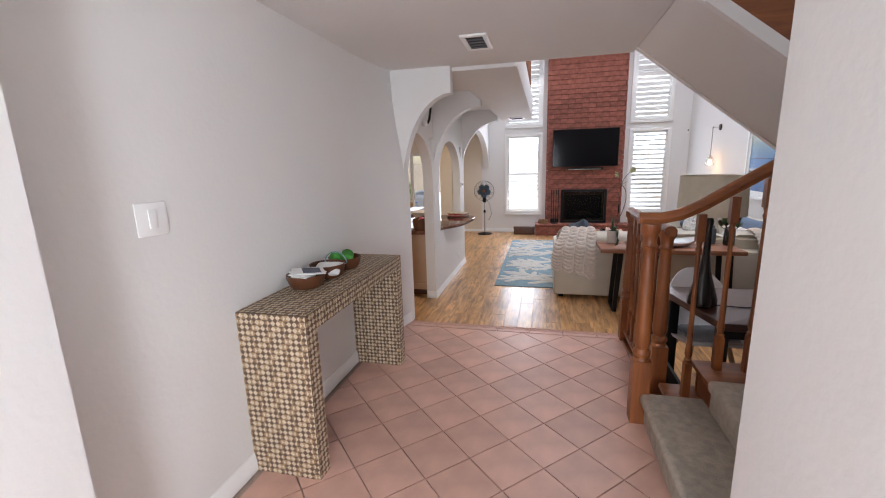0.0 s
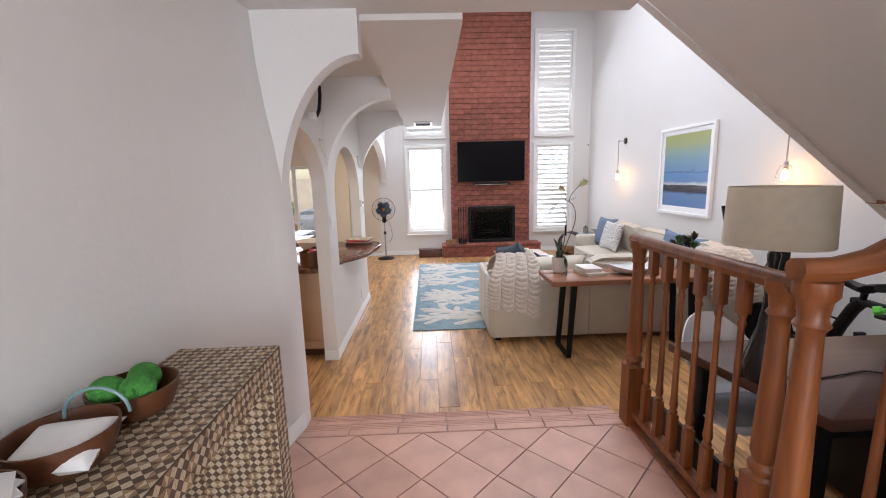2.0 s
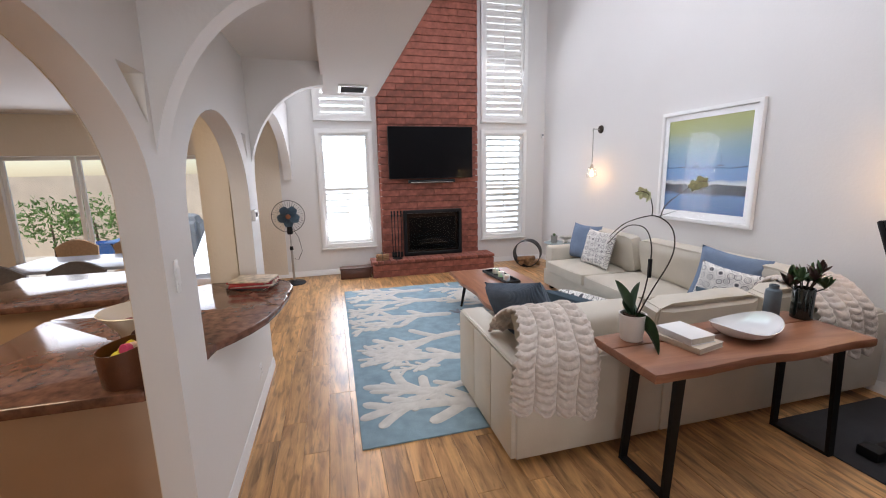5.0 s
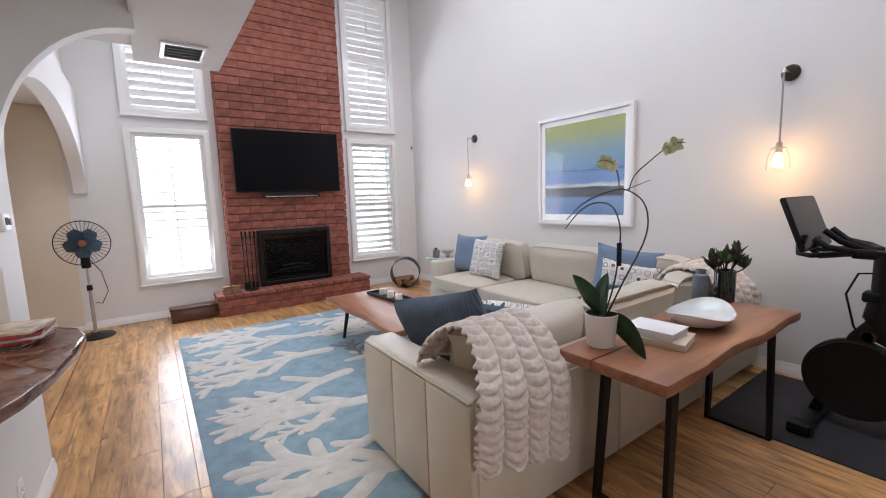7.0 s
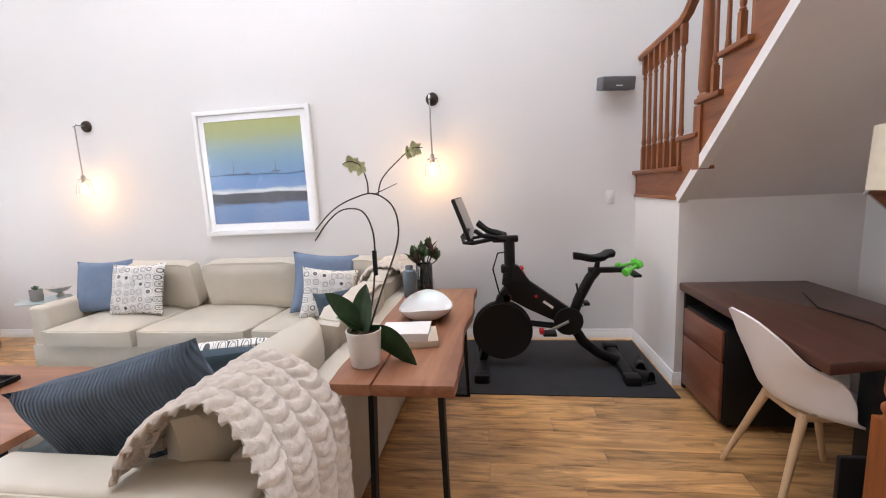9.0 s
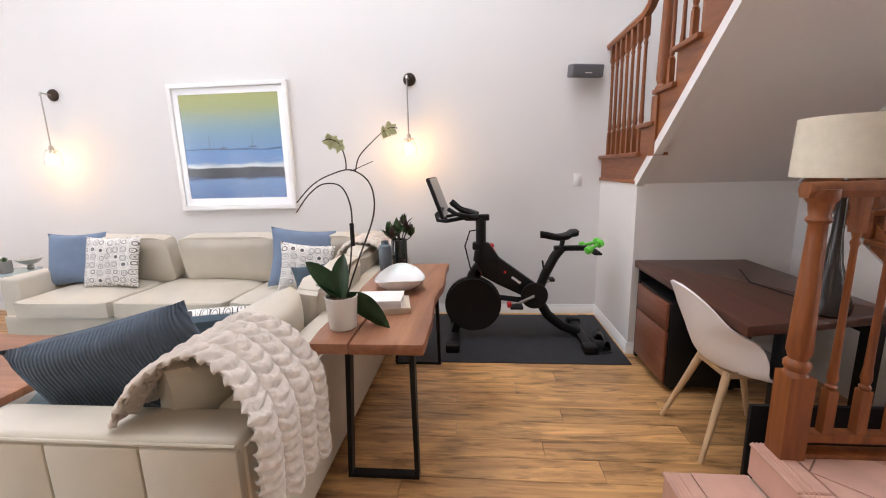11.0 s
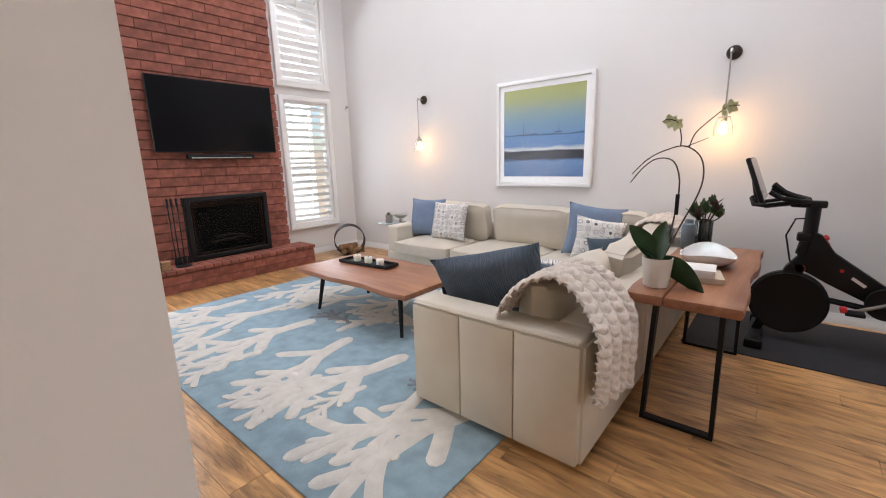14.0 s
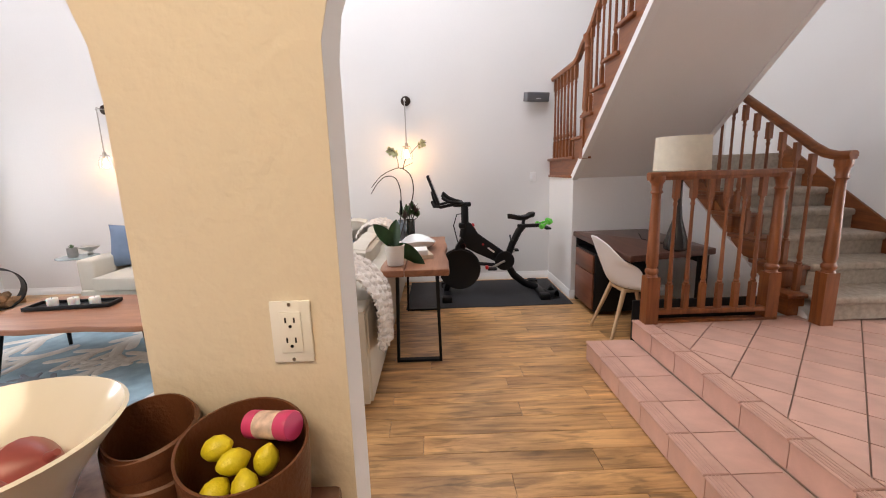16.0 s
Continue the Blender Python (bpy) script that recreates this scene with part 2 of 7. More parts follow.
built("ceiling_high", boxed(-0.35, EAST, -1.1, NORTH, HIGH, HIGH + 0.15), CEIL, "white painted high ceiling")


def arc(cx, cz, rx, rz, a0, a1, n=16):
    return [(cx + rx * math.cos(radians(a0 + (a1 - a0) * i / n)), cz + rz * math.sin(radians(a0 + (a1 - a0) * i / n))) for i in range(n + 1)]


# entry hall: a raised tile platform, two steps above nothing but the living floor
PLATFORM = built("platform", boxed(-0.35, 1.78, -1.1, 4.43, -0.1, TILE_Z - 0.012), GROUT, "raised entry platform under terracotta tiles")
built("wall_west_entry", boxed(-0.39, -0.25, -1.1, 4.60, 0.0, CEIL_Z + 0.1), PAINT, "smooth white painted hall wall")
built("wall_west_jamb", boxed(-0.25, -0.09, -1.1, 1.70, TILE_Z - 0.02, CEIL_Z), PAINT, "white painted wall return beside the entry")
built("wall_hall_end", boxed(1.58, 1.74, -1.1, 2.10, TILE_Z - 0.02, CEIL_Z), PAINT, "white painted wall end beside the stairs")
built("wall_south", boxed(-4.6, EAST, -1.25, -1.1, -0.1, HIGH), PAINT, "white painted wall behind the entry")
built("ceiling_entry", boxed(-0.39, 1.69, -1.1, 4.52, CEIL_Z, CEIL_Z + 0.26), CEIL, "low flat painted ceiling of the entry")

# arcade between living room and kitchen
ARC_X0, ARC_X1 = -0.39, -0.27
a1 = [(4.60, -0.02), (4.60, 1.60)] + arc(5.30, 1.60, 0.70, 0.46, 180, 0, 20)[1:-1] + [(6.00, 1.60), (6.00, -0.02)]
a2 = [(6.325, 0.84), (7.715, 0.84), (7.715, 1.52)] + arc(7.02, 1.52, 0.695, 0.52, 0, 180, 20)[1:-1] + [(6.325, 1.52)]
arcade = [(4.56, -0.02), (4.60, -0.02)] + a1[1:-1] + [(6.00, -0.02), (8.05, -0.02), (8.05, 1.6)] + [(9.7 - 1.65 * math.cos(radians(i * 9)), 1.6 + 0.78 * math.sin(radians(i * 9))) for i in range(1, 20)] + [(11.35, 1.6), (11.41, 1.6), (11.41, 2.75), (4.56, 2.75)]
tri1 = [(5.86, 2.03), (6.04, 1.86), (6.06, 2.03)]
tri2 = [(7.66, 1.98), (7.80, 1.80), (7.82, 1.98)]
built("wall_arcade", prism(bmesh.new(), arcade, "x", ARC_X0, ARC_X1, [a2, tri1, tri2]), PAINT, "white plaster arcade wall with round arches")


def rib(name, y0, y1, x0=-0.285, spring=1.58, rise=0.80):
    out = [(x0, spring)] + [(0.32 - (0.32 - x0) * math.cos(radians(a)), spring + rise * math.sin(radians(a))) for a in range(6, 91, 6)] + [(0.32, 2.60), (min(x0, -0.26), 2.60)] + ([(-0.26, spring)] if x0 > -0.2 else [])
    built(name, prism(bmesh.new(), out, "y", y0, y1), PAINT, "curved white plaster bracket arch", "arch")


rib("arch_1", 4.445, 4.56, -0.125, 1.46, 0.825)
def flare_bm():
    """The hall wall swells towards its end; the swelling dies away towards the ceiling."""
    bm, rings = bmesh.new(), []
    for z, k in ((TILE_Z - 0.02, 1.0), (1.45, 1.0), (1.65, 0.95), (1.85, 0.80), (2.05, 0.60), (2.25, 0.45), (CEIL_Z, 0.38)):
        edge = [(-0.251 + 0.151 * k * (i / 10) ** 2.3, 3.68 + 0.076 * i) for i in range(11)]
        rings.append([bm.verts.new((x, y, z)) for x, y in [(-0.255, 3.66)] + edge + [(edge[-1][0], 4.555), (-0.255, 4.595)]])
    for a, b in zip(rings, rings[1:]):
        for i in range(len(a)):
            bm.faces.new((a[i], a[(i + 1) % len(a)], b[(i + 1) % len(a)], b[i]))
    bm.faces.new(rings[0][::-1])
    bm.faces.new(rings[-1])
    return bm


smooth(built("wall_west_flare", flare_bm(), PAINT, "flared end of the white hall wall"))
rib("arch_2", 6.08, 6.20, -0.285)
rib("arch_3", 7.97, 8.06, -0.29)
built("ceiling_bar", boxed(-4.6, -0.391, 4.52, NORTH, 2.56, 2.75), CEIL, "flat painted kitchen ceiling")
built("ceiling_arcade", boxed(-0.269, 0.30, 4.52, 8.86, 2.56, 2.75), CEIL, "flat painted ceiling beside the arcade")
built("soffit", boxed(0.30, 0.84, 4.52, 8.86, 2.46, 2.75), CEIL, "low painted soffit under the loft")
built("loft_wall", boxed(-0.55, -0.35, -1.1, 11.41, 2.752, HIGH), PAINT, "white wall of the loft")

# landing, niche and stairs
LAND = 1.48
built("wall_landing_side", boxed(3.26, EAST, 4.32, 4.42, -0.02, 1.29), PAINT, "short white wall below the stair landing")
built("wall_niche_back", boxed(3.26, 3.34, 3.30, 4.32, -0.02, 1.29), PAINT, "white wall at the back of the desk niche")
built("wall_stair_south", boxed(1.74, EAST, 2.10, 2.25, 0, HIGH), PAINT, "white wall along the stairs")
built("wall_niche_side", prism(bmesh.new(), [(1.80, -0.02), (3.26, -0.02), (3.26, 1.28), (1.80, 0.34)], "y", 3.25, 3.33), PAINT, "white wall below the lower stair flight")
built("landing", boxed(3.26, EAST, 2.25, 4.40, 1.29, LAND), CARPET, "carpeted stair landing")
up = [(3.26, 1.29), (3.26, LAND)]
UR, UH = 0.245, 0.188
for i in range(7):
    up += [(3.26 - UR * i, LAND + UH * (i + 1)), (3.26 - UR * (i + 1), LAND + UH * (i + 1))]
up = up[:-2] + [(1.695, LAND + UH * 6), (1.695, 2.49)]
built("stair_upper", prism(bmesh.new(), up, "y", 3.35, 4.38), CEIL, "underside of the upper stair flight")

# chimney
CHIMNEY = built("chimney", boxed(1.15, 2.77, 11.27, NORTH, 0, HIGH), MORTAR, "red brick chimney breast reaching the high ceiling", "chimney")
HEARTH = built("hearth", boxed(0.92, 2.96, 10.92, 11.27, 0, 0.24), MORTAR, "raised red brick hearth", "hearth")


# ---------------------------------------------------------------- west side, kitchen shell and patio
# The west wall is never in view; added to keep direct sun out.
built("wall_west", boxed(-4.75, -4.60, 4.3, NORTH, -0.1, 2.75), KITCHEN_PAINT, "cream painted kitchen wall")
built("wall_kitchen_pier", boxed(-0.60, -0.403, 7.73, 8.05, 0.0, 2.55), KITCHEN_PAINT, "cream painted pier beside the bar")
built("wall_north_lining", prism(bmesh.new(), [(-4.6, 0), (-0.45, 0), (-0.45, 2.55), (-4.6, 2.55)], "y", NORTH - 0.012, NORTH, [[(-4.05, 0.01), (-1.43, 0.01), (-1.43, 2.0), (-4.05, 2.0)]]), KITCHEN_PAINT, "cream paint round the patio door")
built("wall_kitchen_south", boxed(-4.6, -0.37, 4.30, 4.45, -0.02, 2.75), KITCHEN_PAINT, "cream painted kitchen wall")
built("wall_arcade_lining", prism(bmesh.new(), [(4.61, 0.0)] + [(4.61, 1.60)] + arc(5.30, 1.60, 0.69, 0.46, 180, 0, 20)[1:-1] + [(5.9995, 1.60), (5.9995, 0.0), (8.04, 0.0), (8.04, 1.62)] + [(9.7 - 1.66 * math.cos(radians(i * 9)), 1.62 + 0.77 * math.sin(radians(i * 9))) for i in range(1, 20)] + [(11.36, 1.62), (11.41, 1.62), (11.41, 2.55), (4.60, 2.55)], "x", ARC_X0 - 0.003, ARC_X0, [a2, tri1, tri2]), KITCHEN_PAINT, "cream painted kitchen side of the arcade")
# Unseen slab over everything, added to block the sun.
built("roof", boxed(-4.9, EAST + 0.3, -1.4, NORTH + 0.3, HIGH + 0.15, HIGH + 0.3), CEIL, "flat roof slab")
# Flat unseen slab, added above the kitchen ceiling as a second sun stop.
built("wall_loft_end", boxed(-4.75, -0.55, -1.1, 11.4, 2.76, 2.9), CEIL, "slab over the kitchen")
PATIO = material("pale concrete", (0.52, 0.49, 0.45), 0.9, vary=0.1, scale=3, bump=0.3)
built("ground", boxed(-60, 60, -60, 60, -0.30, -0.16), PATIO, "pale concrete patio ground", "ground")
FENCE = material("sunlit stucco", (0.62, 0.52, 0.42), 0.9, vary=0.08, scale=3, bump=0.3)
built("garden_wall", boxed(-9.6, -9.4, -2, 18, -0.2, 1.75), FENCE, "tan stucco garden wall", "wall")
built("garden_wall_north", boxed(-9.4, 9, 16.4, 16.6, -0.2, 1.75), FENCE, "tan stucco garden wall facing the windows", "wall")

# ---------------------------------------------------------------- trims
def baseboard(a, b, z=0.0, h=0.09, t=0.014, side=1):
    """A skirting board from a to b in plan, standing off the wall on its left (side 1) or right."""
    a, b = Vector((*a, z)), Vector((*b, z))
    d = (b - a).normalized()
    n = Vector((-d.y, d.x, 0)) * side
    bm = bmesh.new()
    prof = [(0, 0), (t, 0), (t, h * 0.62), (t * 0.7, h * 0.68), (t * 0.7, h * 0.85), (t * 0.3, h), (0, h)]
    r = [[bm.verts.new(p + n * u + Vector((0, 0, v))) for u, v in prof] for p in (a, b)]
    for i in range(len(prof)):
        j = (i + 1) % len(prof)
        bm.faces.new((r[0][i], r[0][j], r[1][j], r[1][i]))
    bm.faces.new(r[0])
    bm.faces.new(r[1][::-1])
    return built("baseboard", bm, TRIM, "white moulded skirting board", "baseboard")


baseboard((EAST, 4.42), (EAST, NORTH))
baseboard((EAST, NORTH), (2.96, NORTH))
baseboard((0.92, NORTH), (-4.6, NORTH))
baseboard((3.26, 4.42), (EAST, 4.42))
baseboard((3.26, 3.33), (3.26, 4.434))
baseboard((-0.27, 8.05), (-0.27, 6.00), side=1)
baseboard((-0.256, 6.00), (-0.39, 6.00), side=1)
baseboard((-0.10, 4.44), (-0.185, 4.11), TILE_Z, 0.09)
baseboard((-0.185, 4.11), (-0.25, 3.74), TILE_Z, 0.09)
baseboard((-0.25, 3.74), (-0.25, 1.70), TILE_Z, 0.09)

# ---------------------------------------------------------------- windows with plantation shutters
WHITE_SHUT = material("shutter white", (0.86, 0.86, 0.84), 0.4, vary=0.01)
SKYCARD = glow("bright overexposed daylight", (0.93, 0.97, 1), 1.5)


def shutter_window(name, x0, x1, z0, z1, tilt, open_top=False):
    w = tagged(new(name), "white plantation shutters in a wide white frame", "window", kind="structure")
    w.location = ((x0 + x1) / 2, NORTH, z0)
    hw, h, f = (x1 - x0) / 2, z1 - z0, 0.07
    prof = prism(bmesh.new(), [(-hw - f, -f), (hw + f, -f), (hw + f, h + f), (-hw - f, h + f)], "y", -0.045, -0.002, [[(-hw, 0), (hw, 0), (hw, h), (-hw, h)]])
    part("window_frame", bevelled(prof, 0.004, 1), WHITE_SHUT, w)
    part("window_sill", bbox(-hw - f - 0.01, hw + f + 0.01, -0.065, -0.004, -f - 0.022, -f - 0.002, 0.005), WHITE_SHUT, w)
    s = 0.045
    part("stile", prism(bmesh.new(), [(-hw, 0), (hw, 0), (hw, h), (-hw, h)], "y", -0.004, 0.026,
         [[(-hw + s, s), (hw - s, s), (hw - s, h * 0.5 - 0.02), (-hw + s, h * 0.5 - 0.02)], [(-hw + s, h * 0.5 + 0.02), (hw - s, h * 0.5 + 0.02), (hw - s, h - s), (-hw + s, h - s)]]), WHITE_SHUT, w)
    louvre = None
    lw, pitch = 0.046, 0.098
    for lo, hi, t in ((s, h * 0.5 - 0.02, tilt[0]), (h * 0.5 + 0.02, h - s, tilt[1])):
        n = int((hi - lo) / pitch)
        for i in range(n):
            z = lo + (i + 0.5) * (hi - lo) / n
            if louvre is None:
                bm = bmesh.new()
                prof = [(lw * math.cos(a), 0.006 * math.sin(a)) for a in [2 * math.pi * k / 10 for k in range(10)]]
                r = [[bm.verts.new((sx * (hw - s + 0.002), u, v)) for u, v in prof] for sx in (-1, 1)]
                for k in range(10):
                    bm.faces.new((r[0][k], r[0][(k + 1) % 10], r[1][(k + 1) % 10], r[1][k]))
                louvre = mesh_of("louvre", bm, WHITE_SHUT)
            o = new("louvre", louvre)
            o.parent = w
            o.matrix_basis = pose(0, 0.012, z, t)
            smooth(o)
    part("tilt_rod", bbox(-0.006, 0.006, -0.034, -0.024, s + 0.05, h - s - 0.05, 0.002), WHITE_SHUT, w)
    g = part("pane", boxed(-hw, hw, 0.10, 0.106, 0, h), CLEAR, w)
    g.visible_shadow = False
    part("sash_bar", bbox(-hw, hw, 0.085, 0.125, h * 0.5 - 0.018, h * 0.5 + 0.018, 0.004), WHITE_SHUT if not open_top else BLACK, w)
    return w


W = WINDOWS
shutter_window("window_1", *W["left_low"], (8, 0), True)
shutter_window("window_2", *W["left_high"], (-66, -66))
shutter_window("window_3", *W["right_low"], (-38, -24))
shutter_window("window_4", *W["right_high"], (-74, -74))
for nm, (a, b, c, d) in W.items():
    built("backdrop", boxed(a - 0.5, b + 0.5, 12.6, 12.62, c - 0.6, d + 0.6), SKYCARD, "bright hazy daylight outside the window", "backdrop")

# patio door
pd = tagged(new("door_1"), "wide sliding glass patio door with white frame", "door", kind="structure")
pd.location = (-4.05, NORTH + 0.06, 0.01)
for i in range(3):
    a, b, k = i * 0.873, (i + 1) * 0.873, 0.045 * (i % 2)
    part("door_frame", bevelled(prism(bmesh.new(), [(a, 0), (b, 0), (b, 1.985), (a, 1.985)], "y", k, k + 0.04, [[(a + 0.05, 0.07), (b - 0.05, 0.07), (b - 0.05, 1.93), (a + 0.05, 1.93)]]), 0.004, 1), TRIM, pd)
    g = part("pane", boxed(a + 0.045, b - 0.045, k + 0.017, k + 0.023, 0.065, 1.935), CLEAR, pd)
    g.visible_shadow = False

# ---------------------------------------------------------------- stairs
RUN, RISE, LAND = 0.272, (1.48 - TILE_Z) / 7, 1.48
lower = thing("lower_staircase", (1.63, 3.24, TILE_Z), "lower oak stair flight with a beige carpet runner", "staircase")
for i in range(6):
    x0, z1 = RUN * i, RISE * (i + 1)
    first = i == 0
    s = part("carpet_tread", bevelled(boxed(x0 - 0.03, RUN * (i + 1) + 0.02, -0.98, -0.14 if not first else -0.02, z1 - 0.05, z1 + 0.012), 0.022, 3), CARPET, lower)
    part("carpet_riser", boxed(x0 - 0.005, x0 + 0.05, -0.98, -0.14 if not first else -0.02, z1 - RISE + 0.012, z1 - 0.045), CARPET, lower)
    if not first:
        part("tread_end", bbox(x0 - 0.03, RUN * (i + 1) + 0.01, -0.14, 0.10, z1 - 0.032, z1, 0.010), OAK_X, lower, "polished oak tread end")
        part("tread_bracket", bbox(x0 - 0.005, RUN * (i + 1) - 0.01, 0.055, 0.075, z1 - RISE, z1 - 0.033, 0.004), OAK_X, lower)
        part("riser_end", bbox(x0, x0 + 0.02, -0.14, 0.06, z1 - RISE, z1 - 0.033, 0.003), OAK, lower)
    else:
        part("step_block", bbox(x0 + 0.13, RUN + 0.05, -0.02, 0.10, 0, z1 - 0.034, 0.006), OAK_X, lower, "oak block closing the bottom step")
        part("step_cap", bbox(x0 + 0.10, RUN + 0.06, -0.02, 0.13, z1 - 0.033, z1, 0.010), OAK_X, lower)
part("stringer", prism(bmesh.new(), [(0.12, -0.02), (0.30, -0.02), (1.63, 0.82), (1.63, 1.12), (1.50, 1.10)], "y", 0.03, 0.052), OAK_X, lower, "oak outer stringer")
part("wall_skirt", prism(bmesh.new(), [(0.0, 0.0), (0.05, 0.30), (1.63, 1.28), (1.63, 1.05), (0.2, 0.0)], "y", -0.992, -0.97), OAK_X, lower, "oak skirt along the wall")
part("underside", prism(bmesh.new(), [(0.05, 0.0), (0.30, 0.0), (1.62, 0.80), (1.62, 0.97), (0.05, 0.02)], "y", -0.97, 0.02), PAINT, lower)


def baluster_bm(h, w=0.036):
    bm = box(bmesh.new(), -w / 2, w / 2, -w / 2, w / 2, 0, h * 0.20)
    lathe(bm, [(w * 0.42, h * 0.195), (w * 0.55, h * 0.215), (w * 0.36, h * 0.225), (w * 0.52, h * 0.25), (w * 0.40, h * 0.30), (w * 0.33, h * 0.55), (w * 0.30, h * 0.80), (w * 0.45, h * 0.82), (w * 0.30, h * 0.835), (w * 0.46, h * 0.86)], n=10)
    box(bm, -w / 2, w / 2, -w / 2, w / 2, h * 0.86, h)
    return bm


def newel_bm(h, w=0.088):
    bm = box(bmesh.new(), -w / 2, w / 2, -w / 2, w / 2, 0, h * 0.33)
    lathe(bm, [(w * 0.48, h * 0.33), (w * 0.40, h * 0.345), (w * 0.50, h * 0.36), (w * 0.50, h * 0.375), (w * 0.36, h * 0.39), (w * 0.47, h * 0.42), (w * 0.44, h * 0.50), (w * 0.33, h * 0.84), (w * 0.32, h * 0.88), (w * 0.46, h * 0.895), (w * 0.36, h * 0.91), (w * 0.42, h * 0.95), (w * 0.55, h * 0.965), (w * 0.55, h * 1.0)], n=16)
    return bm


def rail_bm(points, w=0.062, h=0.055):
    """A moulded handrail swept along points."""
    prof = [(-0.36, 0), (0.36, 0), (0.40, 0.25), (0.5, 0.42), (0.46, 0.75), (0.25, 0.97), (0, 1.0), (-0.25, 0.97), (-0.46, 0.75), (-0.5, 0.42), (-0.40, 0.25)]
    bm, pts, rs = bmesh.new(), [Vector(p) for p in points], []
    for i, p in enumerate(pts):
        d = (pts[min(i + 1, len(pts) - 1)] - pts[max(i - 1, 0)]).normalized()
        side = d.cross(Vector((0, 0, 1))).normalized()
        upv = side.cross(d).normalized()
        rs.append([bm.verts.new(p + side * u * w + upv * v * h) for u, v in prof])
    for a, b in zip(rs, rs[1:]):
        for k in range(len(prof)):
            bm.faces.new((a[k], a[(k + 1) % len(prof)], b[(k + 1) % len(prof)], b[k]))
    bm.faces.new(rs[0][::-1])
    bm.faces.new(rs[-1])
    return bm


def upright(name, me, parent, x, y, z):
    o = new(name, me)
    o.parent = parent
    o.location = (x, y, z)
    smooth(o)
    return o


# balustrade of the lower flight
rl = thing("stair_railing", (1.60, 3.24, TILE_Z), "turned oak balustrade rising along the lower stairs", "railing")
part("newel_post", newel_bm(1.10), OAK, rl)
path = [(-0.06, 0, 1.10), (0.05, 0, 1.10), (0.14, 0, 1.12), (0.24, 0, 1.17), (0.34, 0, 1.235), (1.20, 0, 1.235 + 0.86 * RISE / RUN), (1.62, 0, 1.235 + 1.28 * RISE / RUN)]
part("handrail", rail_bm(path), OAK_X, rl)
for i in range(1, 12):
    x = 0.03 + i * RUN / 2
    step = int((x - 0.03) / RUN + 1e-6)
    zb = RISE * (step + 1) if step else RISE
    zt = 1.11 + max(0, x - 0.14) * RISE / RUN * 1.0 + 0.02
    if zt - zb > 0.5 and x < 1.6:
        part("baluster", baluster_bm(zt - zb), OAK, rl).location = (x + 0.06, 0, zb)
# balustrade of the platform
rp = thing("platform_railing", (1.73, 4.36, TILE_Z), "turned oak balustrade along the edge of the tiled platform", "railing")
part("newel_post", newel_bm(1.03), OAK, rp)
part("newel_post", newel_bm(1.03), OAK, rp).location = (0.02, -0.86, 0)
part("handrail", rail_bm([(0, 0.06, 1.0), (0, -0.4, 1.0), (0.02, -0.92, 1.0)]), OAK, rp)
part("bottom_rail", bbox(-0.02, 0.035, -0.83, -0.04, 0.06, 0.095, 0.005), OAK, rp)
bal = mesh_of("baluster", baluster_bm(0.91), OAK)
for i in range(6):
    upright("baluster", bal, rp, 0.005, -0.135 - i * 0.118, 0.093)
part("side_track", bbox(-0.03, 0.03, -0.9, 0.0, 0.0, 0.02, 0.004), OAK, rp)

# upper flight: oak stringer, tread ends and balustrade on the open side
ru = thing("upper_staircase_railing", (3.26, 4.42, LAND), "turned oak balustrade with stepped stringer on the upper stairs", "railing")
UR, UH = 0.245, 0.188
st = [(0.99, -0.19), (0.99, 0.0), (0.0, 0.0)]
for i in range(7):
    st += [(-UR * i, UH * (i + 1)), (-UR * (i + 1), UH * (i + 1))]
st += [(-1.72, 1.13), (-1.55, 1.04), (0.02, -0.145), (0.05, -0.19)]
part("stringer", prism(bmesh.new(), st, "y", -0.04, 0.0), OAK_X, ru, "oak stepped outer stringer")
part("stringer_edge", prism(bmesh.new(), [(0.0, -0.207), (0.05, -0.165), (-1.555, 1.065), (-1.57, 1.008)], "y", -0.043, 0.012), PAINT, ru, "white trim below the stringer")
part("inner_stringer", prism(bmesh.new(), st, "y", -1.105, -1.075), OAK_X, ru, "oak inner stringer")
part("inner_trim", prism(bmesh.new(), [(0.0, -0.207), (0.05, -0.165), (-1.555, 1.065), (-1.57, 1.008)], "y", -1.112, -1.068), PAINT, ru)
part("landing_nosing", bbox(-0.02, 0.99, -0.06, 0.03, 0.0, 0.032, 0.008), OAK_X, ru)
part("landing_band", bbox(0.02, 0.985, 0.0, 0.014, -0.19, -0.165, 0.004), OAK_X, ru)
for i in range(7):
    part("tread_end", bbox(-UR * (i + 1) - 0.005, -UR * i + 0.03, -0.10, 0.03, UH * (i + 1), UH * (i + 1) + 0.03, 0.008), OAK_X, ru)
part("newel_post", newel_bm(1.12), OAK, ru).location = (-0.23, -0.03, 0.0)
part("handrail", rail_bm([(0.985, -0.03, 0.93), (0.12, -0.03, 0.93), (0.02, -0.03, 0.96), (-0.12, -0.03, 1.05), (-0.26, -0.03, 1.10)]), OAK_X, ru)
part("handrail", rail_bm([(-0.26, -0.03, 1.10), (-0.36, -0.03, 1.16), (-0.48, -0.03, 1.26), (-1.7, -0.03, 1.26 + 1.22 * UH / UR)]), OAK_X, ru)
bl = mesh_of("baluster", baluster_bm(0.90), OAK)
for i in range(8):
    upright("baluster", bl, ru, 0.93 - i * 0.12, -0.03, 0.03)
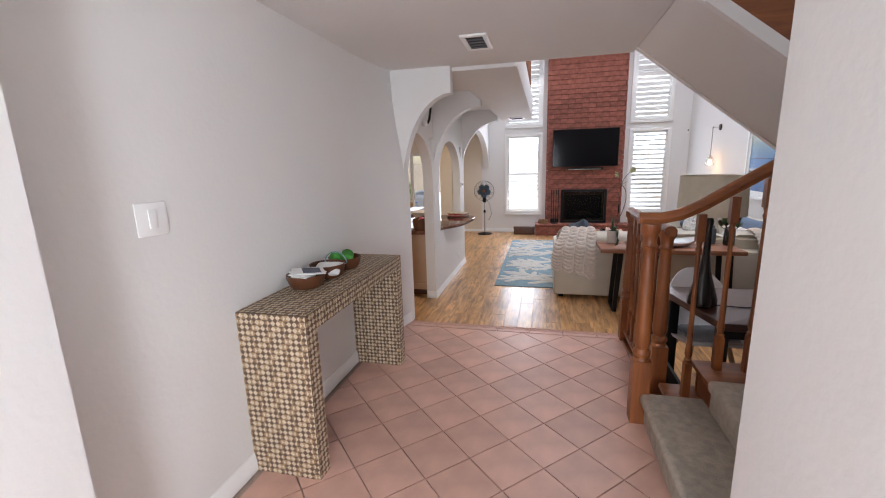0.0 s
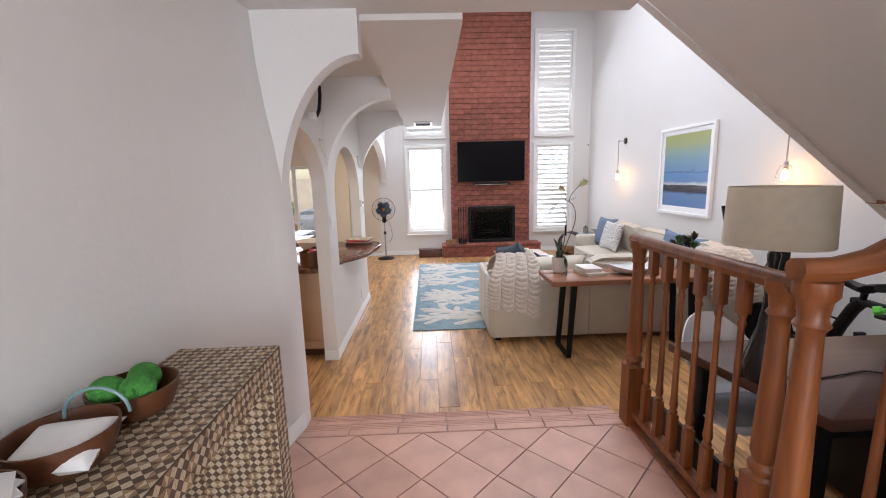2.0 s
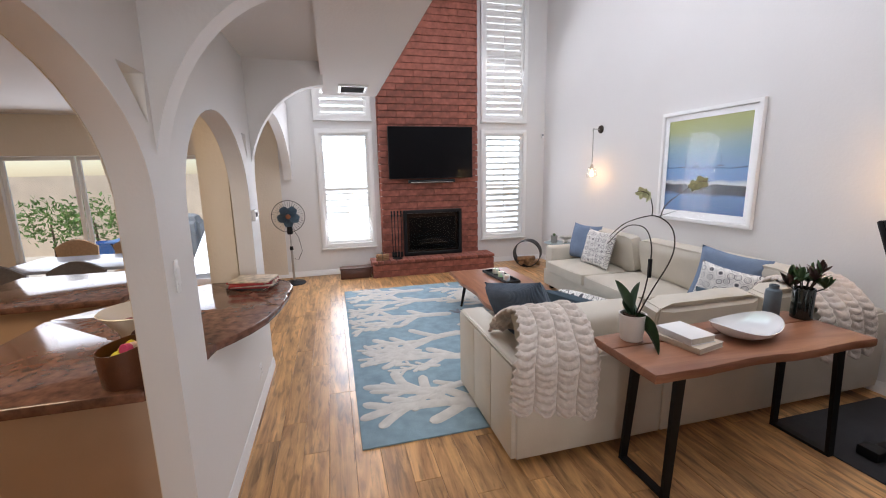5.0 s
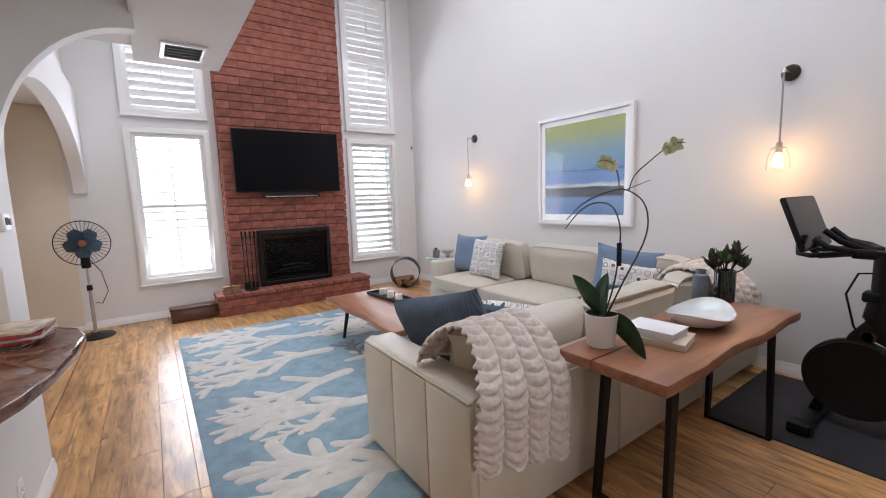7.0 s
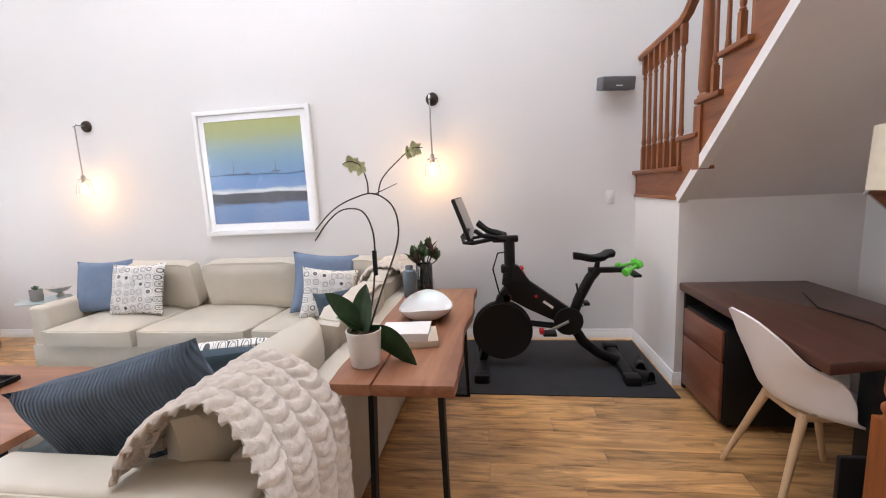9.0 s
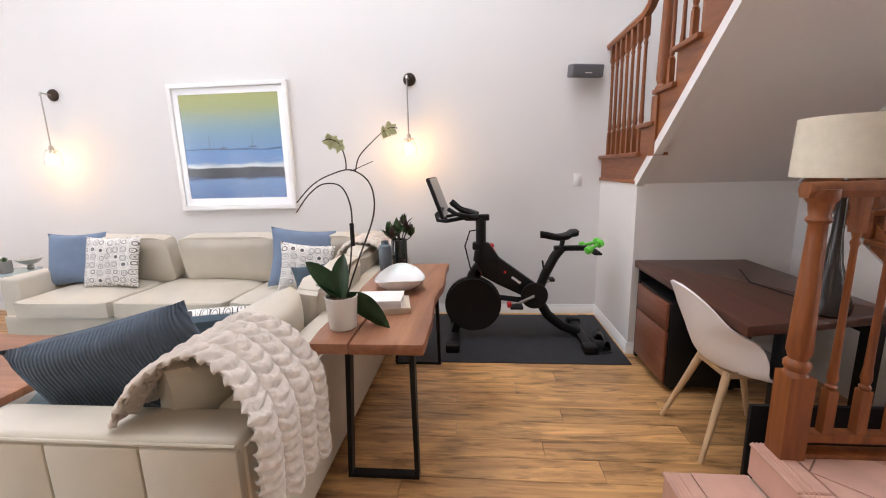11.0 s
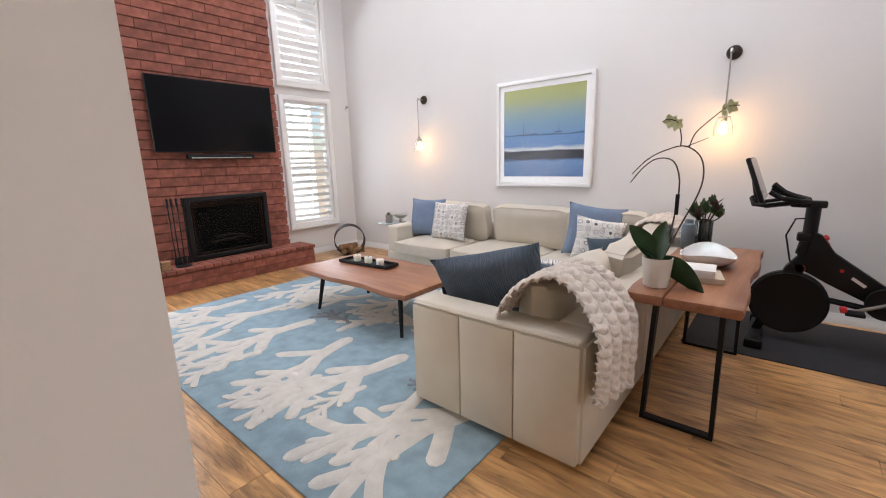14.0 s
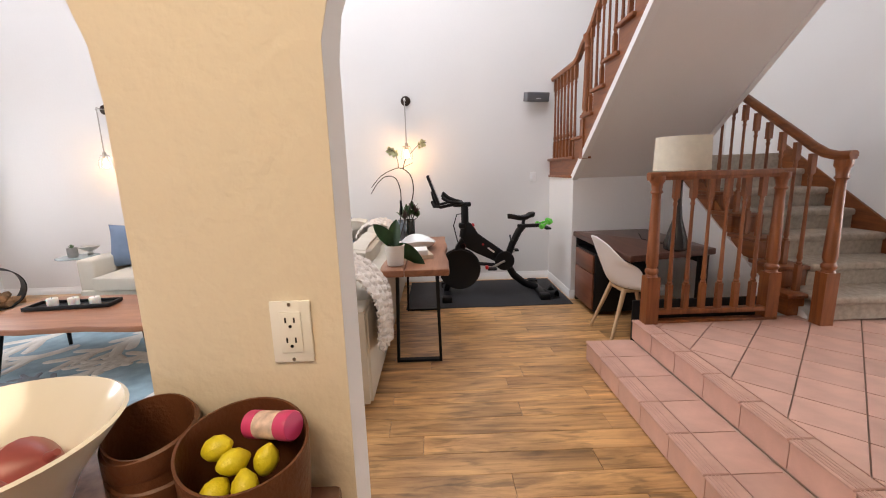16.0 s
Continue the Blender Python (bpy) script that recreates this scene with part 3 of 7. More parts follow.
for i in range(10):
    x = -0.33 - i * 0.1225
    k = int((-x) / UR)
    zb = UH * (k + 1) + 0.03
    part("baluster", baluster_bm(1.20 + (-x - 0.40) * UH / UR + 0.02 - zb, 0.032), OAK, ru).location = (x, -0.03, zb)
# loft balustrade over the soffit
rf = thing("loft_railing", (0.80, 4.60, 2.75), "oak balustrade along the edge of the loft", "railing")
part("fascia", bbox(-0.02, 0.045, 0, 4.22, -0.285, 0.06, 0.004), PAINT, rf)
part("handrail", rail_bm([(0, 0, 0.92), (0, 4.2, 0.92)]), OAK, rf)
lb = mesh_of("baluster", baluster_bm(0.86), OAK)
for i in range(33):
    upright("baluster", lb, rf, 0, 0.1 + i * 0.125, 0.06)
built("loft_floor", boxed(-0.35, 0.78, 4.52, 8.86, 2.752, 2.80), CARPET, "carpeted loft floor", "floor")

# step of tile below the platform
built("lower_step", boxed(-0.37, 1.80, 4.43, 4.76, -0.01, 0.138), PALE_GROUT, "low step up to the entry platform", "step")

# ---------------------------------------------------------------- soft things
def rounded(sx, sy, sz, r=0.04, bulge=0.0, seed=0, seg=4, wrinkle=0.004):
    """A stuffed block on z 0, edges rounded, top and sides bulging, faintly wrinkled."""
    bm = boxed(-sx / 2, sx / 2, -sy / 2, sy / 2, 0, sz)
    bmesh.ops.subdivide_edges(bm, edges=bm.edges[:], cuts=7, use_grid_fill=True)
    for v in bm.verts:
        x, y, z = v.co
        u, w, t = 2 * x / sx, 2 * y / sy, 2 * z / sz - 1
        # pull the corners in to round the block
        px, py, pz = (min(1, abs(k) ** 5) for k in (u, w, t))
        v.co.x -= math.copysign(r * 0.5 * max(py, pz) * px, x) if px > 0.01 else 0
        v.co.y -= math.copysign(r * 0.5 * max(px, pz) * py, y) if py > 0.01 else 0
        v.co.z -= math.copysign(r * 0.5 * max(px, py) * pz, t) if pz > 0.01 else 0
        k = bulge * (1 - u * u) * (1 - w * w)
        v.co.z += k if t > 0.99 else 0
        d = noise.noise(v.co * 5 + Vector((seed, seed * 2, 0))) * wrinkle
        v.co += Vector((u, w, t)) * d
    bevelled_edges = [e for e in bm.edges if e.calc_face_angle(0) > 1.0]
    bmesh.ops.bevel(bm, geom=bevelled_edges, offset=r, segments=seg, profile=0.6, affect="EDGES", clamp_overlap=True)
    return bm


def pillow_bm(w, h, d, seed=0, n=18):
    """A scatter cushion standing on its lower edge, facing -y."""
    bm = bmesh.new()
    sides = []
    for s in (-1, 1):
        g = {}
        for i in range(n + 1):
            for j in range(n + 1):
                u, v = 2 * i / n - 1, 2 * j / n - 1
                pin = 1 - 0.10 * (1 - v * v) * abs(u) ** 3
                pin2 = 1 - 0.10 * (1 - u * u) * abs(v) ** 3
                k = max(0.0, (1 - u ** 4) * (1 - v ** 4)) ** 0.55
                dent = 1 + 0.10 * noise.noise(Vector((u * 1.7 + seed, v * 1.7, s)))
                edge = i in (0, n) or j in (0, n)
                if s == 1 and edge:
                    g[i, j] = sides[0][i, j]
                else:
                    g[i, j] = bm.verts.new((u * w / 2 * pin, s * d / 2 * k * dent, h / 2 + v * h / 2 * pin2))
        sides.append(g)
        for i in range(n):
            for j in range(n):
                bm.faces.new((g[i, j], g[i + 1, j], g[i + 1, j + 1], g[i, j + 1]))
    bmesh.ops.recalc_face_normals(bm, faces=bm.faces[:])
    return bm


def pattern_rings(name):
    """White cotton printed with small grey rings and dots."""
    m = bpy.data.materials.new(name)
    m.use_nodes = True
    n, l = m.node_tree.nodes, m.node_tree.links
    b = n["Principled BSDF"]
    b.inputs["Roughness"].default_value = 0.9
    co = n.new("ShaderNodeTexCoord")
    mp = n.new("ShaderNodeMapping")
    mp.inputs["Scale"].default_value = (15, 0.001, 15)
    l.new(co.outputs["Object"], mp.inputs[0])
    vo = n.new("ShaderNodeTexVoronoi")
    vo.inputs["Randomness"].default_value = 0.35
    vo.inputs["Scale"].default_value = 1.0
    l.new(mp.outputs[0], vo.inputs["Vector"])
    r = n.new("ShaderNodeValToRGB")
    r.color_ramp.interpolation = "CONSTANT"
    e = r.color_ramp.elements
    W_, G_, D_ = (0.80, 0.78, 0.74, 1), (0.36, 0.36, 0.35, 1), (0.10, 0.10, 0.11, 1)
    e[0].position, e[0].color = 0.0, D_
    e[1].position, e[1].color = 0.10, W_
    for p, c in ((0.20, G_), (0.26, W_), (0.34, D_), (0.42, W_), (0.56, G_), (0.60, W_)):
        x = e.new(p)
        x.color = c
    l.new(vo.outputs["Distance"], r.inputs[0])
    l.new(r.outputs[0], b.inputs["Base Color"])
    return m


def ribbed(name, color):
    m = material(name, color, 0.9, vary=0.10, scale=12)
    n, l = m.node_tree.nodes, m.node_tree.links
    co = n.new("ShaderNodeTexCoord")
    wv = n.new("ShaderNodeTexWave")
    wv.inputs["Scale"].default_value = 22
    l.new(co.outputs["Object"], wv.inputs["Vector"])
    bp = n.new("ShaderNodeBump")
    bp.inputs["Strength"].default_value, bp.inputs["Distance"].default_value = 0.9, 0.01
    l.new(wv.outputs[0], bp.inputs["Height"])
    l.new(bp.outputs[0], n["Principled BSDF"].inputs["Normal"])
    return m


SLATE = material("slate blue cotton", (0.17, 0.23, 0.33), 0.9, vary=0.08, scale=10, bump=0.3, bump_scale=300)
RIBBED = ribbed("ribbed blue grey velvet", (0.085, 0.115, 0.155))
TEAL = material("dark teal velvet", (0.045, 0.075, 0.10), 0.8, vary=0.1, scale=10, bump=0.2, bump_scale=200)
RINGS = pattern_rings("ring print cotton")
FUR = material("cream faux fur", (0.62, 0.545, 0.475), 1.0, vary=0.10, scale=30, bump=0.5, bump_scale=190, Sheen_Weight=0.3)

# ---------------------------------------------------------------- sectional sofa
sofa = thing("sectional_sofa", (1.22, 6.27, 0), "cream leather sectional sofa with stitched seams", "sofa")
BX, BY = 2.92, 3.40
part("base", bbox(0.05, BX, 0.03, 0.95, 0.05, 0.27, 0.015), LEATHER, sofa)
part("base", bbox(2.03, BX, 0.96, BY - 0.02, 0.05, 0.27, 0.015), LEATHER, sofa)
for x, y in ((0.09, 0.08), (0.09, 0.90), (1.6, 0.08), (2.85, 0.08), (2.10, 1.5), (2.10, 3.25), (2.85, 3.25)):
    part("foot", bbox(x - 0.03, x + 0.03, y - 0.03, y + 0.03, 0, 0.052, 0.005), BLACK, sofa)
# near arm: a leather slab with three stitched panels on its face
arm = part("arm", bbox(0.012, 0.19, 0.0, 0.97, 0.045, 0.645, 0.022, 3), LEATHER, sofa)
for a, b in ((0.004, 0.318), (0.324, 0.638), (0.644, 0.966)):
    part("arm_panel", bevelled(boxed(0.0, 0.03, a, b, 0.05, 0.615), 0.006, 2), LEATHER, arm)
part("arm_piping", tube(bmesh.new(), [(0.008, 0.01, 0.628), (0.008, 0.96, 0.628)], 0.006, 6), LEATHER, arm)
back_a = part("back", bbox(0.19, BX, 0.0, 0.19, 0.045, 0.645, 0.022, 3), LEATHER, sofa)
for i in range(3):
    part("back_panel", bevelled(boxed(0.03 + i * 0.98, 1.0 + i * 0.98, -0.010, 0.02, 0.05, 0.615), 0.006, 2), LEATHER, back_a)
part("arm", bbox(2.06, BX, BY - 0.19, BY, 0.045, 0.60, 0.03, 3), LEATHER, sofa)
part("back", bbox(BX - 0.19, BX, 0.19, BY - 0.19, 0.045, 0.645, 0.022, 3), LEATHER, sofa)
for x0, x1, y0, y1, sd in ((0.20, 1.14, 0.24, 1.02, 1), (1.15, 2.03, 0.24, 1.02, 2), (1.96, 2.78, 0.22, 1.30, 3), (1.94, 2.78, 1.31, 2.30, 4), (1.94, 2.78, 2.31, 3.20, 5)):
    c = part("seat_cushion", rounded(x1 - x0, y1 - y0, 0.18, 0.045, 0.022, sd), LEATHER, sofa)
    c.location = ((x0 + x1) / 2, (y0 + y1) / 2, 0.262)
for x, y, w, r, z, sd in ((0.60, 0.31, 0.98, 6, 0.40, 6), (1.52, 0.28, 0.90, 8, 0.41, 7), (2.36, 0.30, 0.74, 8, 0.41, 8)):
    c = part("back_cushion", pillow_bm(w, 0.435, 0.28, 3) if sd == 6 else rounded(w, 0.20, 0.425, 0.085, 0.0, sd, wrinkle=0.010), LEATHER, sofa)
    c.matrix_basis = pose(x, y + (0.03 if sd == 6 else 0), z, r, 0, 0)
for y, w, sd in ((0.78, 0.82, 9), (1.60, 0.95, 10), (2.66, 0.98, 11)):
    c = part("back_cushion", rounded(w, 0.20, 0.46, 0.06, 0.0, sd, wrinkle=0.008), LEATHER, sofa)
    c.matrix_basis = pose(2.66, y, 0.43, 10, 0, -90)


def pillow(name, mat, w, h, d, m, label, seed=0):
    o = part(name, pillow_bm(w, h, d, seed), mat)
    o.matrix_world = m
    return tagged(o, label, "cushion", "scatter cushions on the sofa")


pillow("scatter_cushion", SLATE, 0.52, 0.50, 0.15, pose(3.62, 9.30, 0.44, -14, 0, -80), "plain slate blue cotton cushion leaning on the sofa back", 1)
pillow("scatter_cushion", RINGS, 0.50, 0.48, 0.15, pose(3.52, 8.86, 0.44, -16, 0, -84), "white cotton cushion printed with grey rings", 2)
pillow("scatter_cushion", SLATE, 0.55, 0.52, 0.15, pose(3.56, 7.10, 0.44, -14, 8, -66), "slate blue cotton cushion tilted in the sofa corner", 3)
pillow("scatter_cushion", RINGS, 0.46, 0.42, 0.14, pose(3.42, 7.00, 0.44, -20, 10, -62), "ring-printed white cushion against a blue one", 4)
pillow("scatter_cushion", TEAL, 0.34, 0.30, 0.16, pose(3.22, 6.80, 0.43, -24, 0, -50), "small dark blue velvet cushion", 5)
pillow("scatter_cushion", RIBBED, 0.68, 0.47, 0.20, pose(1.69, 6.91, 0.465, 20, -13, -78), "large ribbed blue-grey cushion propped on the sofa arm", 6)
pillow("scatter_cushion", RINGS, 0.60, 0.36, 0.12, pose(2.47, 7.16, 0.475, 54, 0, -70), "ring-printed cushion lying back on the seat", 7)
pillow("scatter_cushion", TEAL, 0.64, 0.36, 0.12, pose(2.36, 7.20, 0.455, 52, 0, -70), "dark teal velvet cushion lying on the seat", 8)


def spline(P, k=8):
    """Smooth curve through points."""
    out = []
    for i in range(len(P) - 1):
        p0, p1, p2, p3 = P[max(i - 1, 0)], P[i], P[i + 1], P[min(i + 2, len(P) - 1)]
        for j in range(k):
            t = j / k
            out.append(0.5 * (2 * p1 + (p2 - p0) * t + (2 * p0 - 5 * p1 + 4 * p2 - p3) * t * t + (3 * p1 - p0 - 3 * p2 + p3) * t ** 3))
    return out + [P[-1]]


def throw(name, path, label, cols=4, pitch=0.052, amp=0.032, seed=0, n=220, m=88, lift=0.0):
    """A heavy fur throw, gathered into columns of crescent puffs, laid over a path of (y, z, x of one edge, x of the other)."""
    pts = spline([Vector((x0, y, z, x1)) for y, z, x0, x1 in path], 10)
    run = [0.0]
    for a, b in zip(pts, pts[1:]):
        run.append(run[-1] + math.hypot(b[1] - a[1], b[2] - a[2]))
    bm, grid, k = bmesh.new(), {}, 0
    for i in range(n + 1):
        s = run[-1] * i / n
        while k < len(run) - 2 and run[k + 1] < s:
            k += 1
        t = min(1, (s - run[k]) / (run[k + 1] - run[k]))
        p = pts[k].lerp(pts[k + 1], t)
        a, b = pts[max(k - 2, 0)], pts[min(k + 3, len(pts) - 1)]
        d = Vector((0, b[1] - a[1], b[2] - a[2])).normalized()
        nrm = Vector((0, d.z, -d.y))
        for j in range(m + 1):
            u = j / m
            c = min(u * cols, cols - 1e-6)
            col, f = int(c), c - int(c)
            bow = 4 * (f - 0.5) ** 2
            jig = noise.noise(Vector((col * 3.1 + seed, s * 6, 1.7)))
            v = s / pitch + 0.37 * col + 0.55 * bow + 0.35 * jig
            puff = (1 - abs(2 * (v % 1.0) - 1) ** 2.2) * (0.7 + 0.5 * noise.noise(Vector((col + seed, math.floor(v) * 1.3, 4.2))))
            ridge = max(0.0, math.sin(math.pi * f)) ** 0.45
            off = 0.008 + amp * ridge * (0.35 + 0.65 * max(0, puff)) + 0.005 * noise.noise(Vector((u * 26, s * 55, seed)))
            wob = 0.014 * noise.noise(Vector((u * 3 + seed, s * 5, 2))) + (0.010 * math.sin(2 * math.pi * v) if j in (0, m) else 0)
            slope = lift * (1 - u) * max(0, (i / n - 0.55) / 0.45)
            hem = slope + 0.012 * math.cos(2 * math.pi * f) * max(0, (i / n - 0.9) / 0.1)
            grid[i, j] = bm.verts.new(Vector((p[0] + (p[3] - p[0]) * u + wob, p[1], p[2] + hem)) + nrm * off)
    for i in range(n):
        for j in range(m):
            bm.faces.new((grid[i, j], grid[i + 1, j], grid[i + 1, j + 1], grid[i, j + 1]))
    ob = part(name, bm, FUR)
    mod = ob.modifiers.new("thickness", "SOLIDIFY")
    mod.thickness, mod.offset = 0.02, -1
    return tagged(ob, label, "throw")


throw("fur_throw", [(6.69, 0.655, 1.25, 1.60), (6.66, 0.72, 1.255, 1.64), (6.60, 0.80, 1.275, 1.68), (6.52, 0.848, 1.30, 1.70), (6.43, 0.862, 1.305, 1.71), (6.33, 0.815, 1.28, 1.71),
                    (6.25, 0.735, 1.235, 1.71), (6.205, 0.645, 1.20, 1.71), (6.195, 0.55, 1.185, 1.71), (6.195, 0.42, 1.18, 1.71), (6.195, 0.28, 1.175, 1.70)], "ruched cream faux fur throw over the sofa corner", lift=0.13)
throw("fur_throw", [(6.72, 0.70, 3.44, 3.96), (6.68, 0.775, 3.44, 3.96), (6.60, 0.835, 3.44, 3.96), (6.45, 0.84, 3.44, 3.96), (6.32, 0.76, 3.44, 3.96), (6.24, 0.66, 3.44, 3.96), (6.215, 0.50, 3.44, 3.96), (6.215, 0.36, 3.44, 3.96)],
      "ruched cream faux fur throw over the far sofa back", seed=4, n=120, m=48)

# ---------------------------------------------------------------- rug with coral motifs
rug = thing("rug", (0.41, 6.66, 0), "blue wool rug tufted with cream coral branches", "rug")
part("rug_base", bbox(0, 2.74, 0, 3.58, 0.0, 0.012, 0.004), RUG_BLUE, rug)
CORAL = material("cream wool", (0.60, 0.58, 0.53), 0.95, vary=0.08, scale=14, bump=0.6, bump_scale=180)
CORAL_GREY = material("grey wool", (0.20, 0.22, 0.25), 0.95, vary=0.12, scale=14, bump=0.6, bump_scale=180)


def flat_branch(bm, pts, w0, w1, z=0.0118, h=0.007):
    """A low domed strand lying on the rug along pts, clipped at the rug's edge."""
    pts = [p for p in pts if 0.03 < p[0] < 2.71 and 0.03 < p[1] < 3.55]
    if len(pts) < 2:
        return bm
    prof = ((-1, 0), (-0.8, 0.75), (0, 1), (0.8, 0.75), (1, 0))
    rows = []
    P = [Vector((x, y, 0)) for x, y in pts]
    first = (P[1] - P[0]).normalized() * w0
    last = (P[-1] - P[-2]).normalized() * w1
    P = [P[0] - first * 0.8] + P + [P[-1] + last * 0.5, P[-1] + last]
    for i, p in enumerate(P):
        d = (P[min(i + 1, len(P) - 1)] - P[max(0, i - 1)]).normalized()
        s = Vector((-d.y, d.x, 0))
        w = w0 + (w1 - w0) * i / (len(P) - 1)
        w *= 0.45 if i == 0 else 0.80 if i == len(P) - 2 else 0.30 if i == len(P) - 1 else 1
        rows.append([bm.verts.new(p + s * (u * w) + Vector((0, 0, z + h * v))) for u, v in prof])
    for a, b in zip(rows, rows[1:]):
        for k in range(len(prof) - 1):
            bm.faces.new((a[k], a[k + 1], b[k + 1], b[k]))
    bm.faces.new(rows[0][::-1])
    bm.faces.new(rows[-1])
    return bm


def coral(x, y, ang, size, seed, mat=None):
    """One spreading coral: a stem that forks into fans of round-tipped fingers."""
    r = random.Random(seed)

    def grow(px, py, a, length, w, depth):
        pts, cx, cy = [(px, py)], px, py
        bend = r.uniform(-0.28, 0.28)
        for k in range(4):
            aa = a + bend * (k / 3)
            cx += math.cos(aa) * length / 4
            cy += math.sin(aa) * length / 4
            pts.append((cx, cy))
        bm = flat_branch(bmesh.new(), pts, w, w * (0.85 if depth else 0.95), h=0.006 + 0.0006 * depth + r.uniform(0, 0.0008))
        if bm.faces:
            part("coral_branch", bm, mat or CORAL, rug)
        if depth <= 0:
            return
        for s in (-1, 1):
            grow(pts[-1][0], pts[-1][1], a + bend + s * r.uniform(0.28, 0.52), length * r.uniform(0.62, 0.85), w * 0.82, depth - 1)
        if depth >= 1:
            for s in (-1, 1):
                q = pts[2 if s < 0 else 3]
                grow(q[0], q[1], a + s * r.uniform(0.55, 0.85), length * r.uniform(0.5, 0.75), w * 0.74, depth - (2 if depth > 1 else 1))

    grow(x, y, ang, size * 0.46, size * 0.066, 2)


for k, (x, y, a, s) in enumerate(((1.12, 0.22, 168, 1.05), (0.95, 0.62, 190, 0.72), (1.15, 1.05, 172, 1.0), (0.62, 1.30, 165, 0.55), (1.10, 1.62, 188, 0.95), (0.55, 1.98, 160, 0.6),
                                        (1.15, 2.22, 172, 1.0), (0.60, 2.62, 195, 0.62), (1.20, 2.80, 176, 0.95), (1.05, 3.32, 182, 0.95), (0.45, 3.05, 150, 0.4), (2.05, 3.28, 190, 0.85),
                                        (2.45, 2.75, 170, 0.9), (1.95, 2.35, 150, 0.8), (2.40, 1.90, 178, 0.9), (1.75, 1.35, 100, 0.75), (2.2, 1.35, 60, 0.7), (1.65, 0.95, 80, 0.6), (1.05, 0.45, 100, 0.30), (1.35, 1.9, 80, 0.4), (0.72, 0.95, 170, 0.4), (1.5, 3.4, 100, 0.4))):
    coral(x, y, radians(a), s, 100 + k, CORAL_GREY if k in (18, 19) else CORAL)


# ---------------------------------------------------------------- live-edge tables
def slab_bm(x0, x1, y0, y1, z0, z1, wav=0.012, live=("lo", "hi"), seed=0, n=28):
    """A plank whose long sides (y) may keep the tree's wavy edge."""
    lo, hi = [], []
    for i in range(n + 1):
        x = x0 + (x1 - x0) * i / n
        d0 = noise.noise(Vector((x * 2.6, seed, 0))) * wav * 2 + noise.noise(Vector((x * 9, seed, 4))) * wav * 0.5
        d1 = noise.noise(Vector((x * 2.6, seed + 7, 0))) * wav * 2 + noise.noise(Vector((x * 9, seed, 8))) * wav * 0.5
        lo.append((x, y0 + (d0 if "lo" in live else 0)))
        hi.append((x, y1 + (d1 if "hi" in live else 0)))
    bm = bmesh.new()
    prism(bm, lo + hi[::-1], "z", z0, z1)
    sharp = [e for e in bm.edges if e.calc_face_angle(0) > 1.0 and abs(e.verts[0].co.z - e.verts[1].co.z) < 1e-5]
    bmesh.ops.bevel(bm, geom=sharp, offset=0.010, segments=2, profile=0.5, affect="EDGES", clamp_overlap=True)
    return bm


ct = thing("console_table", (1.70, 5.77, 0), "live-edge walnut console table on black steel loops", "table")
part("tabletop_board", slab_bm(0, 1.43, 0.0, 0.305, 0.70, 0.75, 0.016, ("lo",), 2), WALNUT, ct)
part("tabletop_board", slab_bm(0, 1.43, 0.309, 0.475, 0.70, 0.75, 0.008, ("hi",), 5), WALNUT, ct)


def loop_leg(x, lean):
    bm = bmesh.new()
    for y0, y1 in ((0.075, 0.085), (0.395, 0.375)):
        a = [bm.verts.new((x + u + lean, y1 + v, 0.699)) for u, v in ((-0.028, -0.012), (0.028, -0.012), (0.028, 0.012), (-0.028, 0.012))]
        b = [bm.verts.new((x + u, y0 + v, 0.0)) for u, v in ((-0.022, -0.010), (0.022, -0.010), (0.022, 0.010), (-0.022, 0.010))]
        for i in range(4):
            bm.faces.new((a[i], a[(i + 1) % 4], b[(i + 1) % 4], b[i]))
    box(bm, x - 0.022, x + 0.022, 0.066, 0.404, 0.0, 0.018)
    box(bm, x - 0.028 + lean, x + 0.028 + lean, 0.075, 0.385, 0.688, 0.6995)
    return bm


part("leg_loop", loop_leg(0.185, 0.04), BLACK, ct, "black flat steel loop")
part("leg_loop", loop_leg(1.345, -0.04), BLACK, ct, "black flat steel loop")

cf = thing("coffee_table", (1.72, 7.80, 0), "low live-edge walnut coffee table with slanted black legs", "coffee table")
o = part("tabletop", slab_bm(0, 1.50, -0.80, 0.0, 0.376, 0.42, 0.016, ("lo", "hi"), 11), WALNUT, cf)
o.matrix_basis = pose(0, 0, 0, 0, 0, 90)
for x, y, dx, dy in ((0.14, 0.20, -1, -1), (0.14, 1.24, -1, 1), (0.66, 0.20, 1, -1), (0.66, 1.24, 1, 1)):
    part("leg", tube(bmesh.new(), [(x, y, 0.376), (x + dx * 0.05, y + dy * 0.05, 0.013)], 0.023, 12, 0.62), BLACK, cf, "tapered black leg")
tray = thing("candle_tray", pose(2.22, 8.80, 0.42, 0, 0, 4), "long black tray holding white candles", "tray")
part("dish", bevelled(prism(bmesh.new(), [(-0.075, -0.31), (0.075, -0.31), (0.09, 0.31), (-0.09, 0.31)], "z", 0, 0.012), 0.003, 1), BLACK, tray)
part("rim", bevelled(prism(bmesh.new(), [(-0.085, -0.32), (0.085, -0.32), (0.10, 0.32), (-0.10, 0.32)], "z", 0.006, 0.035, [[(-0.073, -0.305), (0.073, -0.305), (0.088, 0.305), (-0.088, 0.305)]]), 0.002, 1), BLACK, tray)
WAX = material("white wax", (0.82, 0.79, 0.72), 0.5, vary=0.03, Subsurface_Weight=0.3)
